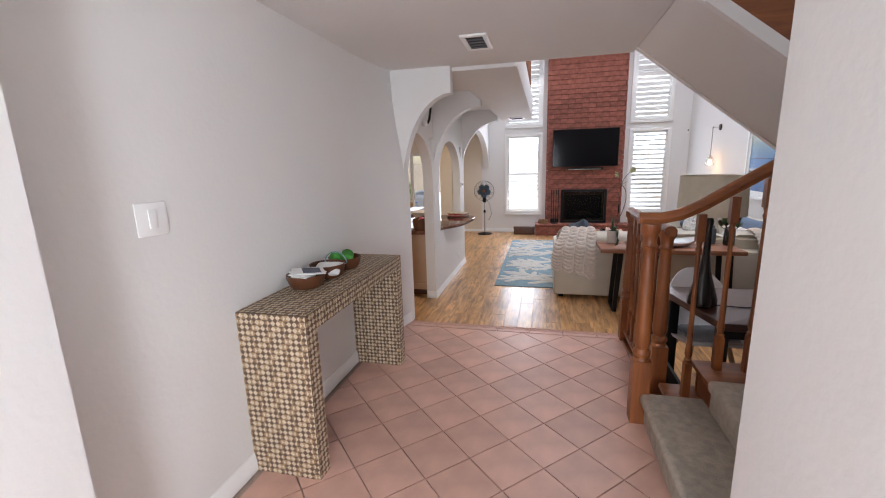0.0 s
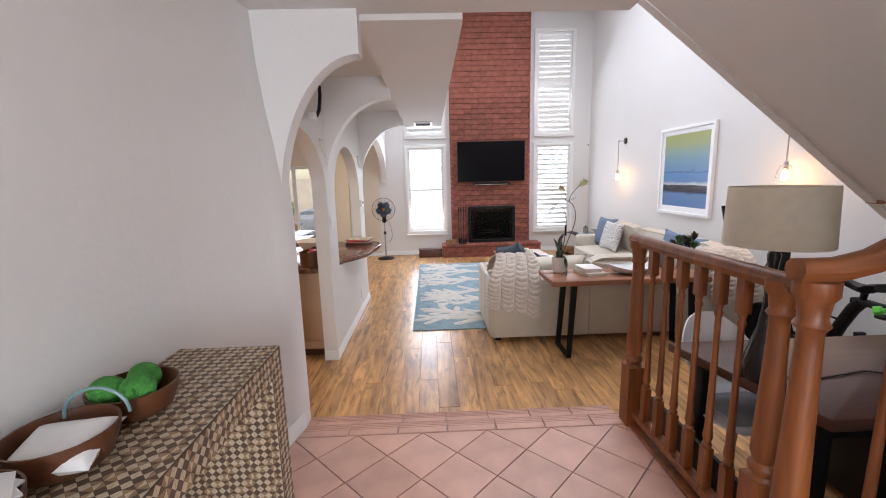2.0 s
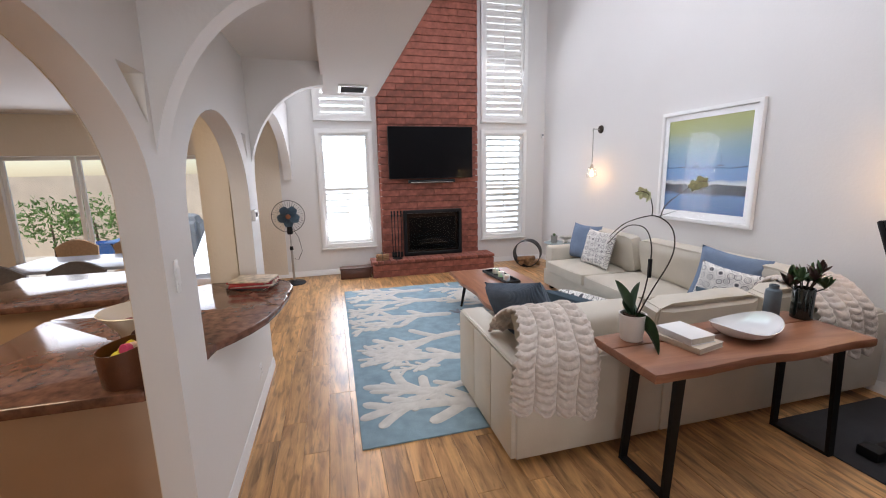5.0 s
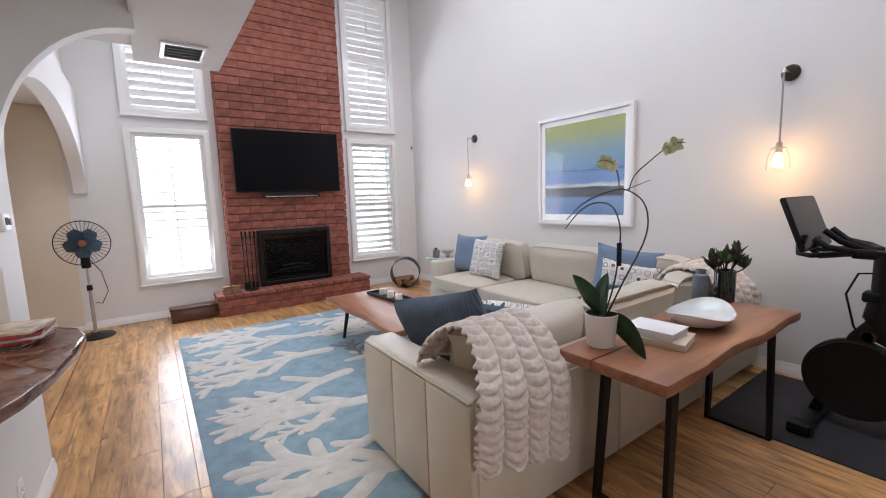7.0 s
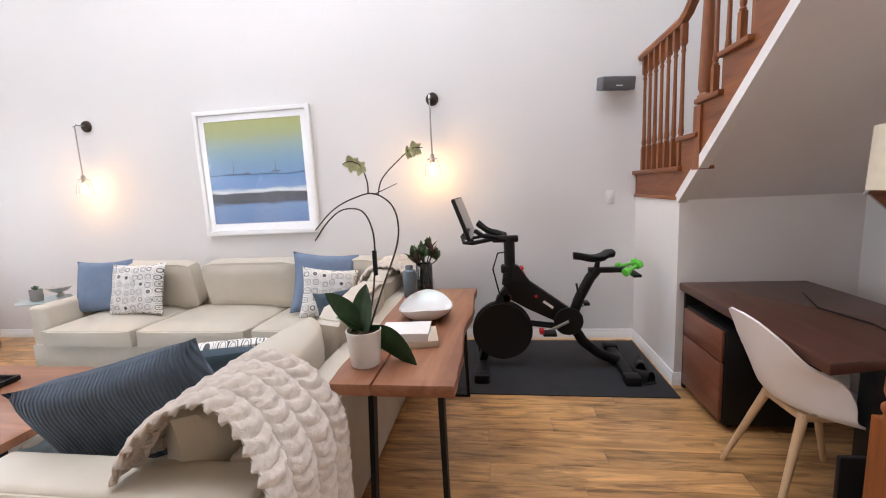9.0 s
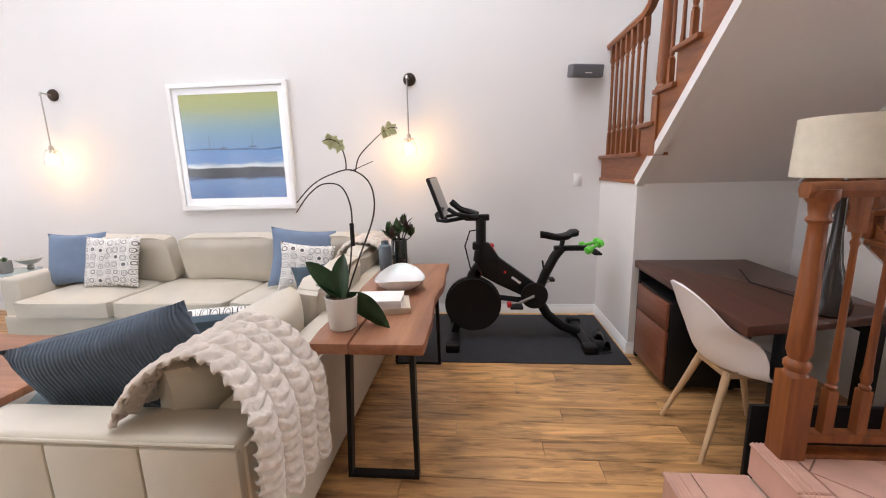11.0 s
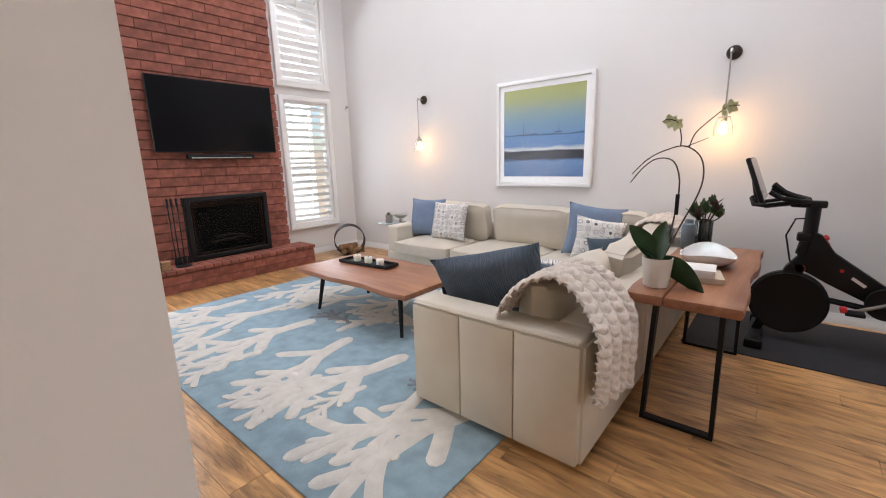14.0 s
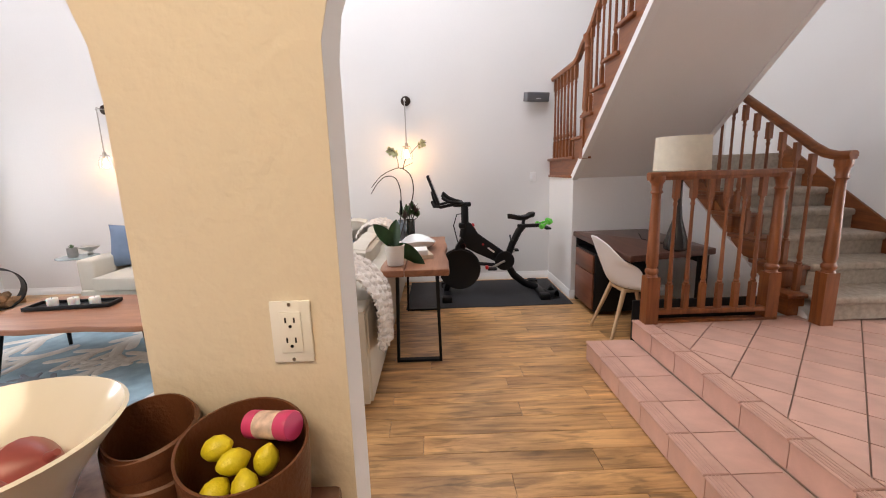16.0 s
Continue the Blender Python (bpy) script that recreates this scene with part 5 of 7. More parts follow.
# Back plate and CHAR log colours carry the shade of a deeper firebox.
SOOT_SHADE = material("sooty firebrick with firebox shade", (0.010, 0.009, 0.008), 0.9, vary=0.3, scale=12, bump=0.5)
LOG = material("split log", (0.34, 0.19, 0.095), 0.85, vary=0.35, scale=16, bump=0.6, stretch=(1, 1, 6))
CHAR = material("grey ceramic log", (0.07, 0.055, 0.045), 0.95, vary=0.4, scale=16, bump=0.7)
fp = thing("fireplace_insert", (1.972, 11.25, 0.27), "black framed gas fireplace with glass front", "fireplace")
part("frame", bevelled(prism(bmesh.new(), [(-0.51, 0), (0.51, 0), (0.51, 0.78), (-0.51, 0.78)], "y", -0.075, -0.004, [[(-0.455, 0.06), (0.455, 0.06), (0.455, 0.725), (-0.455, 0.725)]]), 0.006, 1), BLACK, fp)
part("inner_frame", bevelled(prism(bmesh.new(), [(-0.45, 0.062), (0.45, 0.062), (0.45, 0.72), (-0.45, 0.72)], "y", -0.035, -0.010, [[(-0.41, 0.09), (0.41, 0.09), (0.41, 0.65), (-0.41, 0.65)]]), 0.003, 1), material("brushed brown steel", (0.10, 0.055, 0.04), 0.35, 0.6, vary=0.1), fp)
part("back_plate", boxed(-0.42, 0.42, -0.008, -0.003, 0.08, 0.66), SOOT_SHADE, fp)
part("grate", bbox(-0.30, 0.30, -0.028, -0.012, 0.135, 0.165, 0.004), BLACK, fp)
for k, (a, b, z) in enumerate(((-0.25, 0.10, 0.19), (-0.05, 0.26, 0.20), (-0.20, 0.18, 0.25))):
    part("log", tube(bmesh.new(), [(a, -0.022, z), ((a + b) / 2, -0.026, z + 0.02), (b, -0.022, z - 0.01)], 0.020, 9, 0.8), CHAR, fp)
SMOKED = glass("smoked fireplace glass", (0.35, 0.34, 0.33))
SMOKED.node_tree.nodes["Principled BSDF"].inputs["IOR"].default_value = 1.2
g = part("glass_door", boxed(-0.452, 0.452, -0.056, -0.052, 0.062, 0.722), SMOKED, fp)
g.visible_shadow = False

tools = thing("fire_tools", (1.32, 11.06, 0.27), "black iron fireside tools on a stand", "fire tools")
part("stand_base", lathe(bmesh.new(), [(0.085, 0), (0.085, 0.012), (0.03, 0.022)], n=20), BLACK, tools)
for k, (x, y) in enumerate(((-0.075, 0), (-0.025, 0.03), (0.03, 0.03), (0.08, 0))):
    t_ = part("tool", tube(bmesh.new(), [(x * 0.9, y, 0.05), (x, y, 0.40), (x, y, 0.70)], 0.007, 8), BLACK, tools)
    part("tool_handle", lathe(bmesh.new(), [(0.006, 0), (0.014, 0.02), (0.012, 0.08), (0.016, 0.10), (0.004, 0.115)], (x, y, 0.68), n=10), BLACK, t_)
    part("tool_head", bbox(x * 0.9 - 0.022, x * 0.9 + 0.022, y - 0.008, y + 0.008, 0.022, 0.11, 0.004), BLACK, t_)
kind_ = thing("kindling_bundle", (1.06, 11.02, 0.27), "small tied bundle of kindling sticks on the hearth", "firewood")
rk = random.Random(3)
for i in range(14):
    r_, c_ = divmod(i, 4)
    a = part("stick", bbox(-0.10, 0.10, -0.014, 0.014, -0.010, 0.010, 0.003), LOG, kind_)
    a.matrix_basis = pose(rk.uniform(-0.012, 0.012), -0.05 + c_ * 0.033, 0.013 + r_ * 0.027, rk.uniform(-8, 8), rk.uniform(-2, 2), rk.uniform(-5, 5))
part("twine", bevelled(prism(bmesh.new(), [(-0.072, 0.0), (0.072, 0.0), (0.072, 0.113), (-0.072, 0.113)], "x", -0.004, 0.004, [[(-0.069, 0.003), (0.069, 0.003), (0.069, 0.110), (-0.069, 0.110)]]), 0.001, 1), STEM, kind_)
chest = thing("low_bench", (0.63, 11.08, 0), "low dark wooden box beside the hearth", "box")
part("body", bbox(-0.25, 0.24, -0.09, 0.09, 0.0, 0.15, 0.006), ESPRESSO, chest)
part("lid", bbox(-0.26, 0.25, -0.10, 0.10, 0.152, 0.178, 0.005), ESPRESSO, chest)
lh = thing("log_holder", (3.62, 10.92, 0), "round black steel log holder with split logs", "log holder")
bm = bmesh.new()
n_ = 48
rows = [[bm.verts.new((r * math.cos(2 * math.pi * i / n_), y, 0.235 + r * math.sin(2 * math.pi * i / n_))) for i in range(n_)] for r, y in ((0.235, -0.13), (0.235, 0.13), (0.226, 0.13), (0.226, -0.13))]
for k in range(4):
    a, b = rows[k], rows[(k + 1) % 4]
    for i in range(n_):
        bm.faces.new((a[i], a[(i + 1) % n_], b[(i + 1) % n_], b[i]))
part("hoop", bm, BLACK, lh).matrix_basis = pose(0, 0, 0, 0, 0, -35)
for k, (x, z, r) in enumerate(((-0.10, 0.062, 0.045), (0.0, 0.048, 0.048), (0.10, 0.065, 0.045), (-0.06, 0.13, 0.042), (0.05, 0.125, 0.045))):
    part("log", bevelled(lathe(bmesh.new(), [(r, -0.12), (r * 1.05, 0.12)], n=5 + k % 3), 0.006, 1), LOG, lh).matrix_basis = pose(0, 0, 0, 0, 0, -35) @ pose(x, 0, z, 90, 0, k * 40)

fan = thing("pedestal_fan", (-0.33, 11.02, 0), "black and chrome pedestal fan at rest", "fan")
part("base", lathe(bmesh.new(), [(0.175, 0), (0.18, 0.008), (0.16, 0.025), (0.05, 0.035), (0.03, 0.05)], n=32), BLACK, fan)
part("pole", tube(bmesh.new(), [(0, 0, 0.04), (0, 0, 0.55)], 0.017, 14), NICKEL, fan)
part("pole_upper", tube(bmesh.new(), [(0, 0, 0.55), (0, 0, 0.90)], 0.012, 12), NICKEL, fan)
part("collar", lathe(bmesh.new(), [(0.025, 0.53), (0.028, 0.55), (0.022, 0.59)], n=14), BLACK, fan)
part("control_box", bbox(-0.04, 0.04, -0.045, 0.03, 0.78, 0.92, 0.012), BLACK, fan)
part("motor", lathe(bmesh.new(), [(0.03, -0.02), (0.06, 0.0), (0.062, 0.08), (0.04, 0.13), (0.01, 0.14)], n=20), BLACK, fan).matrix_basis = pose(0, -0.02, 1.06, -90)
head = part("guard", tube(bmesh.new(), [(0.238 * math.cos(a), -0.07, 1.06 + 0.238 * math.sin(a)) for a in [2 * math.pi * i / 40 for i in range(41)]], 0.005, 6), BLACK, fan)
wires = bmesh.new()
for i in range(36):
    a = 2 * math.pi * i / 36
    for y, bow in ((-0.07, -0.045), (-0.07, 0.035)):
        tube(wires, [(0.03 * math.cos(a), y + bow, 1.06 + 0.03 * math.sin(a)), (0.15 * math.cos(a), y + bow * 0.8, 1.06 + 0.15 * math.sin(a)), (0.238 * math.cos(a), y, 1.06 + 0.238 * math.sin(a))], 0.0013, 4)
part("wire_cage", wires, BLACK, head)
part("hub_badge", lathe(bmesh.new(), [(0.036, 0), (0.036, 0.008), (0.02, 0.012)], n=18), material("copper badge", (0.30, 0.12, 0.06), 0.4, 0.5), head).matrix_basis = pose(0, -0.113, 1.06, 90)
BLADE = material("smoky blue blade", (0.12, 0.18, 0.23), 0.25, vary=0.05)
for k in range(5):
    bm = bmesh.new()
    rows = []
    for i in range(6):
        t = i / 5
        w = 0.02 + 0.05 * math.sin(math.pi * (0.15 + 0.7 * t))
        rows.append([bm.verts.new((0.03 + 0.13 * t, u * 0.02 + 0, u * w)) for u in (-1, 0, 1)])
    for a, b in zip(rows, rows[1:]):
        for j in range(2):
            bm.faces.new((a[j], a[j + 1], b[j + 1], b[j]))
    bmesh.ops.solidify(bm, geom=bm.faces[:], thickness=0.003)
    part("blade", bm, BLADE, fan).matrix_basis = pose(0, -0.07, 1.06, 0, 72 * k + 20, 0)
part("power_cord", tube(bmesh.new(), [(0.02, 0.05, 0.88), (0.10, 0.2, 0.7), (0.13, 0.33, 0.45), (0.06, 0.37, 0.30), (0.0, 0.385, 0.32)], 0.004, 6), BLACK, fan)

st_ = thing("side_table", (3.62, 9.92, 0), "small round glass side table by the sofa", "side table")
part("glass_top", lathe(bmesh.new(), [(0.20, 0), (0.204, 0.005), (0.20, 0.01)], (0, 0, 0.57), n=40), material("pale glass", (0.35, 0.42, 0.42), 0.05, vary=0.0), st_)
part("stem", tube(bmesh.new(), [(0, 0, 0.02), (0, 0, 0.57)], 0.014, 12), NICKEL, st_)
part("foot", lathe(bmesh.new(), [(0.13, 0), (0.13, 0.008), (0.02, 0.02)], n=28), NICKEL, st_)
pp = thing("small_potted_plant", (3.56, 9.92, 0.58), "little succulent in a grey pot on the side table", "potted plant")
part("pot", lathe(bmesh.new(), [(0.040, 0), (0.048, 0.01), (0.050, 0.11), (0.044, 0.11), (0.042, 0.09)], n=20), material("grey clay", (0.30, 0.29, 0.27), 0.8, vary=0.1, bump=0.2), pp)
for i in range(12):
    o = new("leaf", lf[0])
    o.parent = pp
    o.matrix_basis = pose(0, 0, 0.095, 0, -30 - (i % 3) * 20, i * 137.5)
dish = part("silver_bowl", lathe(bmesh.new(), [(0.03, 0), (0.035, 0.02), (0.02, 0.04), (0.07, 0.065), (0.105, 0.10), (0.10, 0.10), (0.06, 0.068), (0.01, 0.055)], n=28), material("hammered silver", (0.62, 0.60, 0.56), 0.28, 0.7, vary=0.1, scale=30, bump=0.4))
dish.location = (3.72, 9.86, 0.58)
tagged(dish, "hammered silver footed bowl on the side table", "bowl")

# ---------------------------------------------------------------- exercise corner
RUBBER = material("black rubber mat", (0.022, 0.022, 0.025), 0.85, vary=0.15, scale=10, bump=0.3, bump_scale=200)
mat_ = part("exercise_mat", bbox(3.06, 4.09, 4.45, 6.19, 0.0, 0.008, 0.003), RUBBER)
tagged(mat_, "black rubber mat under the exercise bike", "mat")
GLOSS = material("satin black frame", (0.005, 0.005, 0.006), 0.45, vary=0.05, Specular_IOR_Level=0.3)
RED = material("red plastic", (0.55, 0.02, 0.025), 0.4)
GREEN = material("bright green plastic", (0.13, 0.60, 0.06), 0.4)
bike = thing("exercise_bike", (3.55, 0, 0.008), "black indoor exercise bike with a tablet screen", "exercise bike")


def bar_(pts, r, n=12, mat=GLOSS, name="tube", taper=1.0, parent=None):
    return part(name, tube(bmesh.new(), pts, r, n, taper), mat, parent or bike)


part("front_foot", bevelled(boxed(-0.29, 0.29, 5.72, 5.80, 0.0, 0.05), 0.015, 2), GLOSS, bike)
part("rear_foot", bevelled(boxed(-0.30, 0.30, 4.66, 4.74, 0.0, 0.05), 0.015, 2), GLOSS, bike)
for x in (-0.30, 0.30):
    for y in (5.76, 4.70):
        part("foot_cap", bbox(x - 0.05, x + 0.05, y - 0.055, y + 0.055, 0.0, 0.065, 0.012), BLACK, bike)
part("frame_beam", bevelled(prism(bmesh.new(), [(5.53, 0.84), (5.46, 0.81), (5.38, 0.69), (5.08, 0.47), (5.02, 0.37), (5.11, 0.33), (5.40, 0.47), (5.56, 0.56), (5.59, 0.70)], "x", -0.035, 0.035), 0.010, 2), GLOSS, bike, "slanted black frame beam")
part("fork", bevelled(prism(bmesh.new(), [(5.57, 0.66), (5.64, 0.56), (5.68, 0.42), (5.79, 0.05), (5.73, 0.05), (5.62, 0.38), (5.52, 0.56)], "x", -0.045, 0.045), 0.010, 2), GLOSS, bike)
for x in (-0.03, 0.03):
    bar_([(x, 5.58, 0.37), (x, 5.06, 0.31)], 0.014, 8, GLOSS, "lower_strut")
fw = part("flywheel", lathe(bmesh.new(), [(0.03, -0.035), (0.21, -0.035), (0.235, -0.022), (0.235, 0.022), (0.21, 0.035), (0.03, 0.035)], n=48), BLACK, bike)
fw.matrix_basis = pose(-0.02, 5.60, 0.30, 0, 90, 0)
part("flywheel_rim", lathe(bmesh.new(), [(0.215, -0.040), (0.222, -0.042), (0.222, 0.042), (0.215, 0.040)], n=48), GLOSS, fw)
part("crank_ring", lathe(bmesh.new(), [(0.02, -0.01), (0.105, -0.01), (0.11, 0.0), (0.105, 0.01), (0.02, 0.01)], n=32), BLACK, bike).matrix_basis = pose(-0.09, 5.10, 0.39, 0, 90, 0)
for s, dy, dz in ((-1, 0.15, -0.07), (1, -0.15, 0.07)):
    c = bar_([(s * 0.10, 5.10, 0.39), (s * 0.11, 5.10 + dy, 0.39 + dz)], 0.013, 8, NICKEL, "crank_arm")
    part("pedal", bbox(s * 0.16 - 0.045, s * 0.16 + 0.045, 5.10 + dy - 0.05, 5.10 + dy + 0.05, 0.39 + dz - 0.012, 0.39 + dz + 0.012, 0.006), BLACK, c)
    part("toe_cage", bbox(s * 0.16 - 0.035, s * 0.16 + 0.035, 5.10 + dy + 0.04, 5.10 + dy + 0.075, 0.39 + dz, 0.39 + dz + 0.035, 0.008), RED if s < 0 else BLACK, c)
bar_([(0, 5.555, 0.66), (0, 5.53, 0.82), (0, 5.53, 1.02)], 0.042, 12, GLOSS, "handlebar_post")
part("handlebar_stem", bbox(-0.035, 0.035, 5.46, 5.66, 1.00, 1.05, 0.012), GLOSS, bike)
for s in (-1, 1):
    bar_([(s * 0.03, 5.60, 1.04), (s * 0.10, 5.56, 1.05), (s * 0.21, 5.62, 1.06), (s * 0.23, 5.72, 1.08), (s * 0.22, 5.78, 1.12)], 0.017, 10, BLACK, "handlebar")
    bar_([(s * 0.05, 5.58, 1.05), (s * 0.07, 5.70, 1.10), (s * 0.08, 5.77, 1.16)], 0.017, 10, BLACK, "inner_grip")
    bar_([(s * 0.20, 5.60, 1.06), (s * 0.18, 5.80, 1.02), (s * 0.12, 5.87, 1.02), (s * 0.05, 5.89, 1.06)], 0.014, 8, BLACK, "outer_loop")
bar_([(0, 5.64, 1.03), (0, 5.80, 1.00), (0, 5.86, 1.06), (0, 5.885, 1.18)], 0.018, 10, GLOSS, "screen_arm")
scr = part("screen_housing", bbox(-0.28, 0.28, -0.012, 0.016, -0.165, 0.165, 0.012), BLACK, bike)
scr.matrix_basis = pose(0, 5.87, 1.20, -20)
part("screen_glass", boxed(-0.27, 0.27, -0.0145, -0.0115, -0.155, 0.155), SCREEN, scr)
kn = part("resistance_knob", lathe(bmesh.new(), [(0.012, 0), (0.012, 0.04), (0.026, 0.045), (0.030, 0.065), (0.020, 0.08)], n=14), RED, bike)
kn.matrix_basis = pose(0, 5.42, 0.735, -30)
bar_([(0.0, 5.51, 0.93), (-0.04, 5.62, 0.92), (-0.06, 5.66, 0.80), (-0.05, 5.62, 0.62), (-0.03, 5.56, 0.50)], 0.006, 6, BLACK, "brake_cable")
part("bottle_holder", bbox(-0.05, 0.05, 5.52, 5.60, 0.76, 0.82, 0.015), BLACK, bike)
part("brake_cover", lathe(bmesh.new(), [(0.03, -0.045), (0.035, 0), (0.03, 0.045)], n=14), material("smoked red plastic", (0.10, 0.02, 0.02), 0.3), bike).matrix_basis = pose(0.0, 5.555, 0.565, 0, 90, 0)
bar_([(0, 4.88, 0.765), (0, 4.93, 0.70), (0, 5.00, 0.56), (0, 5.045, 0.44), (0, 5.05, 0.32), (0, 4.98, 0.20), (0, 4.86, 0.10), (0, 4.72, 0.045)], 0.040, 12, GLOSS, "rear_frame")
part("seat_slider", bbox(-0.03, 0.03, 4.66, 4.94, 0.745, 0.785, 0.010), GLOSS, bike)
bar_([(0, 4.88, 0.77), (0, 4.87, 0.83)], 0.02, 10, GLOSS, "saddle_clamp")
bm = bmesh.new()
rows = []
for i in range(13):
    t = i / 12
    y = 5.05 - 0.29 * t
    w = 0.022 + 0.068 * (1 / (1 + math.exp(-12 * (t - 0.55))))
    w *= 1 if t < 0.93 else 0.8
    zt = 0.885 + 0.012 * math.cos(t * 6.0) + (0.012 if t > 0.8 else 0)
    rows.append([bm.verts.new((w * math.cos(a), y, zt + (0.010 if math.sin(a) > 0 else 0.048) * math.sin(a))) for a in [2 * math.pi * k / 14 for k in range(14)]])
for a, b in zip(rows, rows[1:]):
    for k in range(14):
        bm.faces.new((a[k], a[(k + 1) % 14], b[(k + 1) % 14], b[k]))
bm.faces.new(rows[0])
bm.faces.new(rows[-1][::-1])
part("saddle", bm, BLACK, bike)
bar_([(-0.02, 4.98, 0.60), (-0.07, 5.03, 0.62), (-0.075, 5.04, 0.68)], 0.008, 8, GLOSS, "adjust_lever")
part("weight_rack", bbox(-0.16, 0.16, 4.60, 4.66, 0.735, 0.755, 0.006), GLOSS, bike)
part("logo_bar", boxed(-0.0368, -0.0352, 5.20, 5.29, -0.008, 0.012), TRIM, bike).matrix_basis = pose(0, 0, 0) @ Matrix.Translation((0, 5.245, 0.505)) @ pose(0, 0, 0, 36) @ Matrix.Translation((0, -5.245, 0))
part("logo_mark", lathe(bmesh.new(), [(0.012, 0), (0.012, 0.0015)], n=14), RED, bike).matrix_basis = pose(-0.0362, 5.335, 0.575, 0, -90, 0)
for s in (-1, 1):
    db = thing("dumbbell", pose(3.55 + s * 0.07, 4.64, 0.795, 0, s * 20, 60 * s), "small bright green dumbbell behind the saddle", "dumbbell", "dumbbells on the bike")
    part("grip", tube(bmesh.new(), [(-0.05, 0, 0), (0.05, 0, 0)], 0.013, 10), GREEN, db)
    for e in (-1, 1):
        part("weight", lathe(bmesh.new(), [(0.022, -0.022), (0.032, -0.018), (0.032, 0.018), (0.022, 0.022)], n=8), GREEN, db).matrix_basis = pose(e * 0.06, 0, 0, 0, 90, 0)
for k, (x, y, a) in enumerate(((3.36, 4.62, 20), (3.52, 4.56, -15))):
    sh = thing("cycling_shoe", pose(x, y, 0.008, 0, 0, a), "black cycling shoe lying on the mat", "shoe", "shoes on the mat")
    bm = bmesh.new()
    rows = []
    for i in range(9):
        t = i / 8
        w = 0.036 + 0.012 * math.sin(t * 5)
        h = 0.035 + 0.05 * max(0, 1 - t * 1.6)
        rows.append([bm.verts.new((-0.13 + 0.26 * t, w * math.cos(q), 0.012 + h * max(0, math.sin(q)))) for q in [math.pi * j / 8 for j in range(9)]])
    for p, q in zip(rows, rows[1:]):
        for j in range(8):
            bm.faces.new((p[j], p[j + 1], q[j + 1], q[j]))
    part("upper", bm, BLACK, sh)
    part("sole", bbox(-0.135, 0.135, -0.045, 0.045, 0, 0.012, 0.005), RUBBER, sh)

# ---------------------------------------------------------------- desk niche
desk = thing("desk", (2.59, 4.08, 0), "dark brown wooden desk in the niche under the stairs", "desk")
part("desktop", bevelled(prism(bmesh.new(), [(-0.645, 0.33), (0.655, 0.33), (0.655, -0.44), (-0.46, -0.44)], "z", 0.69, 0.74), 0.006, 2), ESPRESSO, desk)
for x, y in ((-0.43, -0.36), (-0.57, 0.12)):
    part("leg", bbox(x - 0.032, x + 0.032, y - 0.03, y + 0.03, 0.0, 0.689, 0.004), BLACK, desk)
part("apron", bbox(-0.397, 0.619, -0.37, -0.345, 0.615, 0.689, 0.003), BLACK, desk)
part("low_board", bbox(-0.725, -0.705, -0.66, 0.33, 0.0, 0.42, 0.004), BLACK, desk, "black board along the tiled platform")
part("floor_rail", bbox(-0.7045, -0.603, 0.09, 0.15, 0.05, 0.11, 0.003), BLACK, desk)
part("leg_panel", bbox(0.62, 0.65, -0.30, 0.30, 0.0, 0.689, 0.005), BLACK, desk)
MAHOGANY = wood("red brown veneer", (0.13, 0.046, 0.026), (0.22, 0.085, 0.048), 0.35, "x", 9, 0.05)
ped = thing("drawer_cabinet", (2.93, 4.14, 0), "black drawer cabinet with brown wooden fronts", "cabinet")
part("carcass", bbox(-0.24, 0.26, -0.24, 0.24, 0.04, 0.60, 0.006), BLACK, ped)
for z0, z1 in ((0.06, 0.40), (0.41, 0.585)):
    part("drawer_front", bbox(-0.225, 0.245, 0.241, 0.262, z0, z1, 0.004), MAHOGANY, ped)
for x in (-0.18, 0.2):
    for y in (-0.18, 0.18):
        part("castor", lathe(bmesh.new(), [(0.022, -0.012), (0.022, 0.012)], n=12), BLACK, ped).matrix_basis = pose(x, y, 0.022, 90)
WHITEPL = material("white moulded plastic", (0.80, 0.78, 0.77), 0.35, vary=0.01)
BEECH = wood("pale beech", (0.50, 0.33, 0.19), (0.62, 0.44, 0.27), 0.45, "z", 10, 0.04)
ch = thing("desk_chair", pose(2.255, 4.255, 0, 0, 0, 2), "white plastic shell chair on pale wooden legs", "chair")
bm = bmesh.new()
prof = [(-0.235, 0.425), (-0.22, 0.445), (-0.12, 0.437), (0.03, 0.430), (0.12, 0.445), (0.175, 0.495), (0.215, 0.58), (0.25, 0.68), (0.283, 0.77), (0.308, 0.83), (0.318, 0.855)]
wid = [0.16, 0.205, 0.24, 0.25, 0.255, 0.25, 0.235, 0.21, 0.165, 0.11, 0.05]
rim = [(-0.235, 0.425), (-0.22, 0.448), (-0.14, 0.450), (-0.05, 0.452), (0.01, 0.475), (0.018, 0.545), (0.060, 0.625), (0.168, 0.69), (0.235, 0.77), (0.285, 0.825), (0.314, 0.853)]
mids = spline([Vector((y, z, w)) for (y, z), w in zip(prof, wid)], 4)
sides = spline([Vector((y, z, 0)) for y, z in rim], 4)
rows = []
for m, e in zip(mids, sides):
    rows.append([bm.verts.new((u * m[2], m[0] + (e[0] - m[0]) * u * u, m[1] + (e[1] - m[1]) * u * u)) for u in [k / 8 - 1 for k in range(17)]])
for a, b in zip(rows, rows[1:]):
    for k in range(16):
        bm.faces.new((a[k], a[k + 1], b[k + 1], b[k]))
bmesh.ops.recalc_face_normals(bm, faces=bm.faces[:])
bmesh.ops.solidify(bm, geom=bm.faces[:], thickness=0.010)
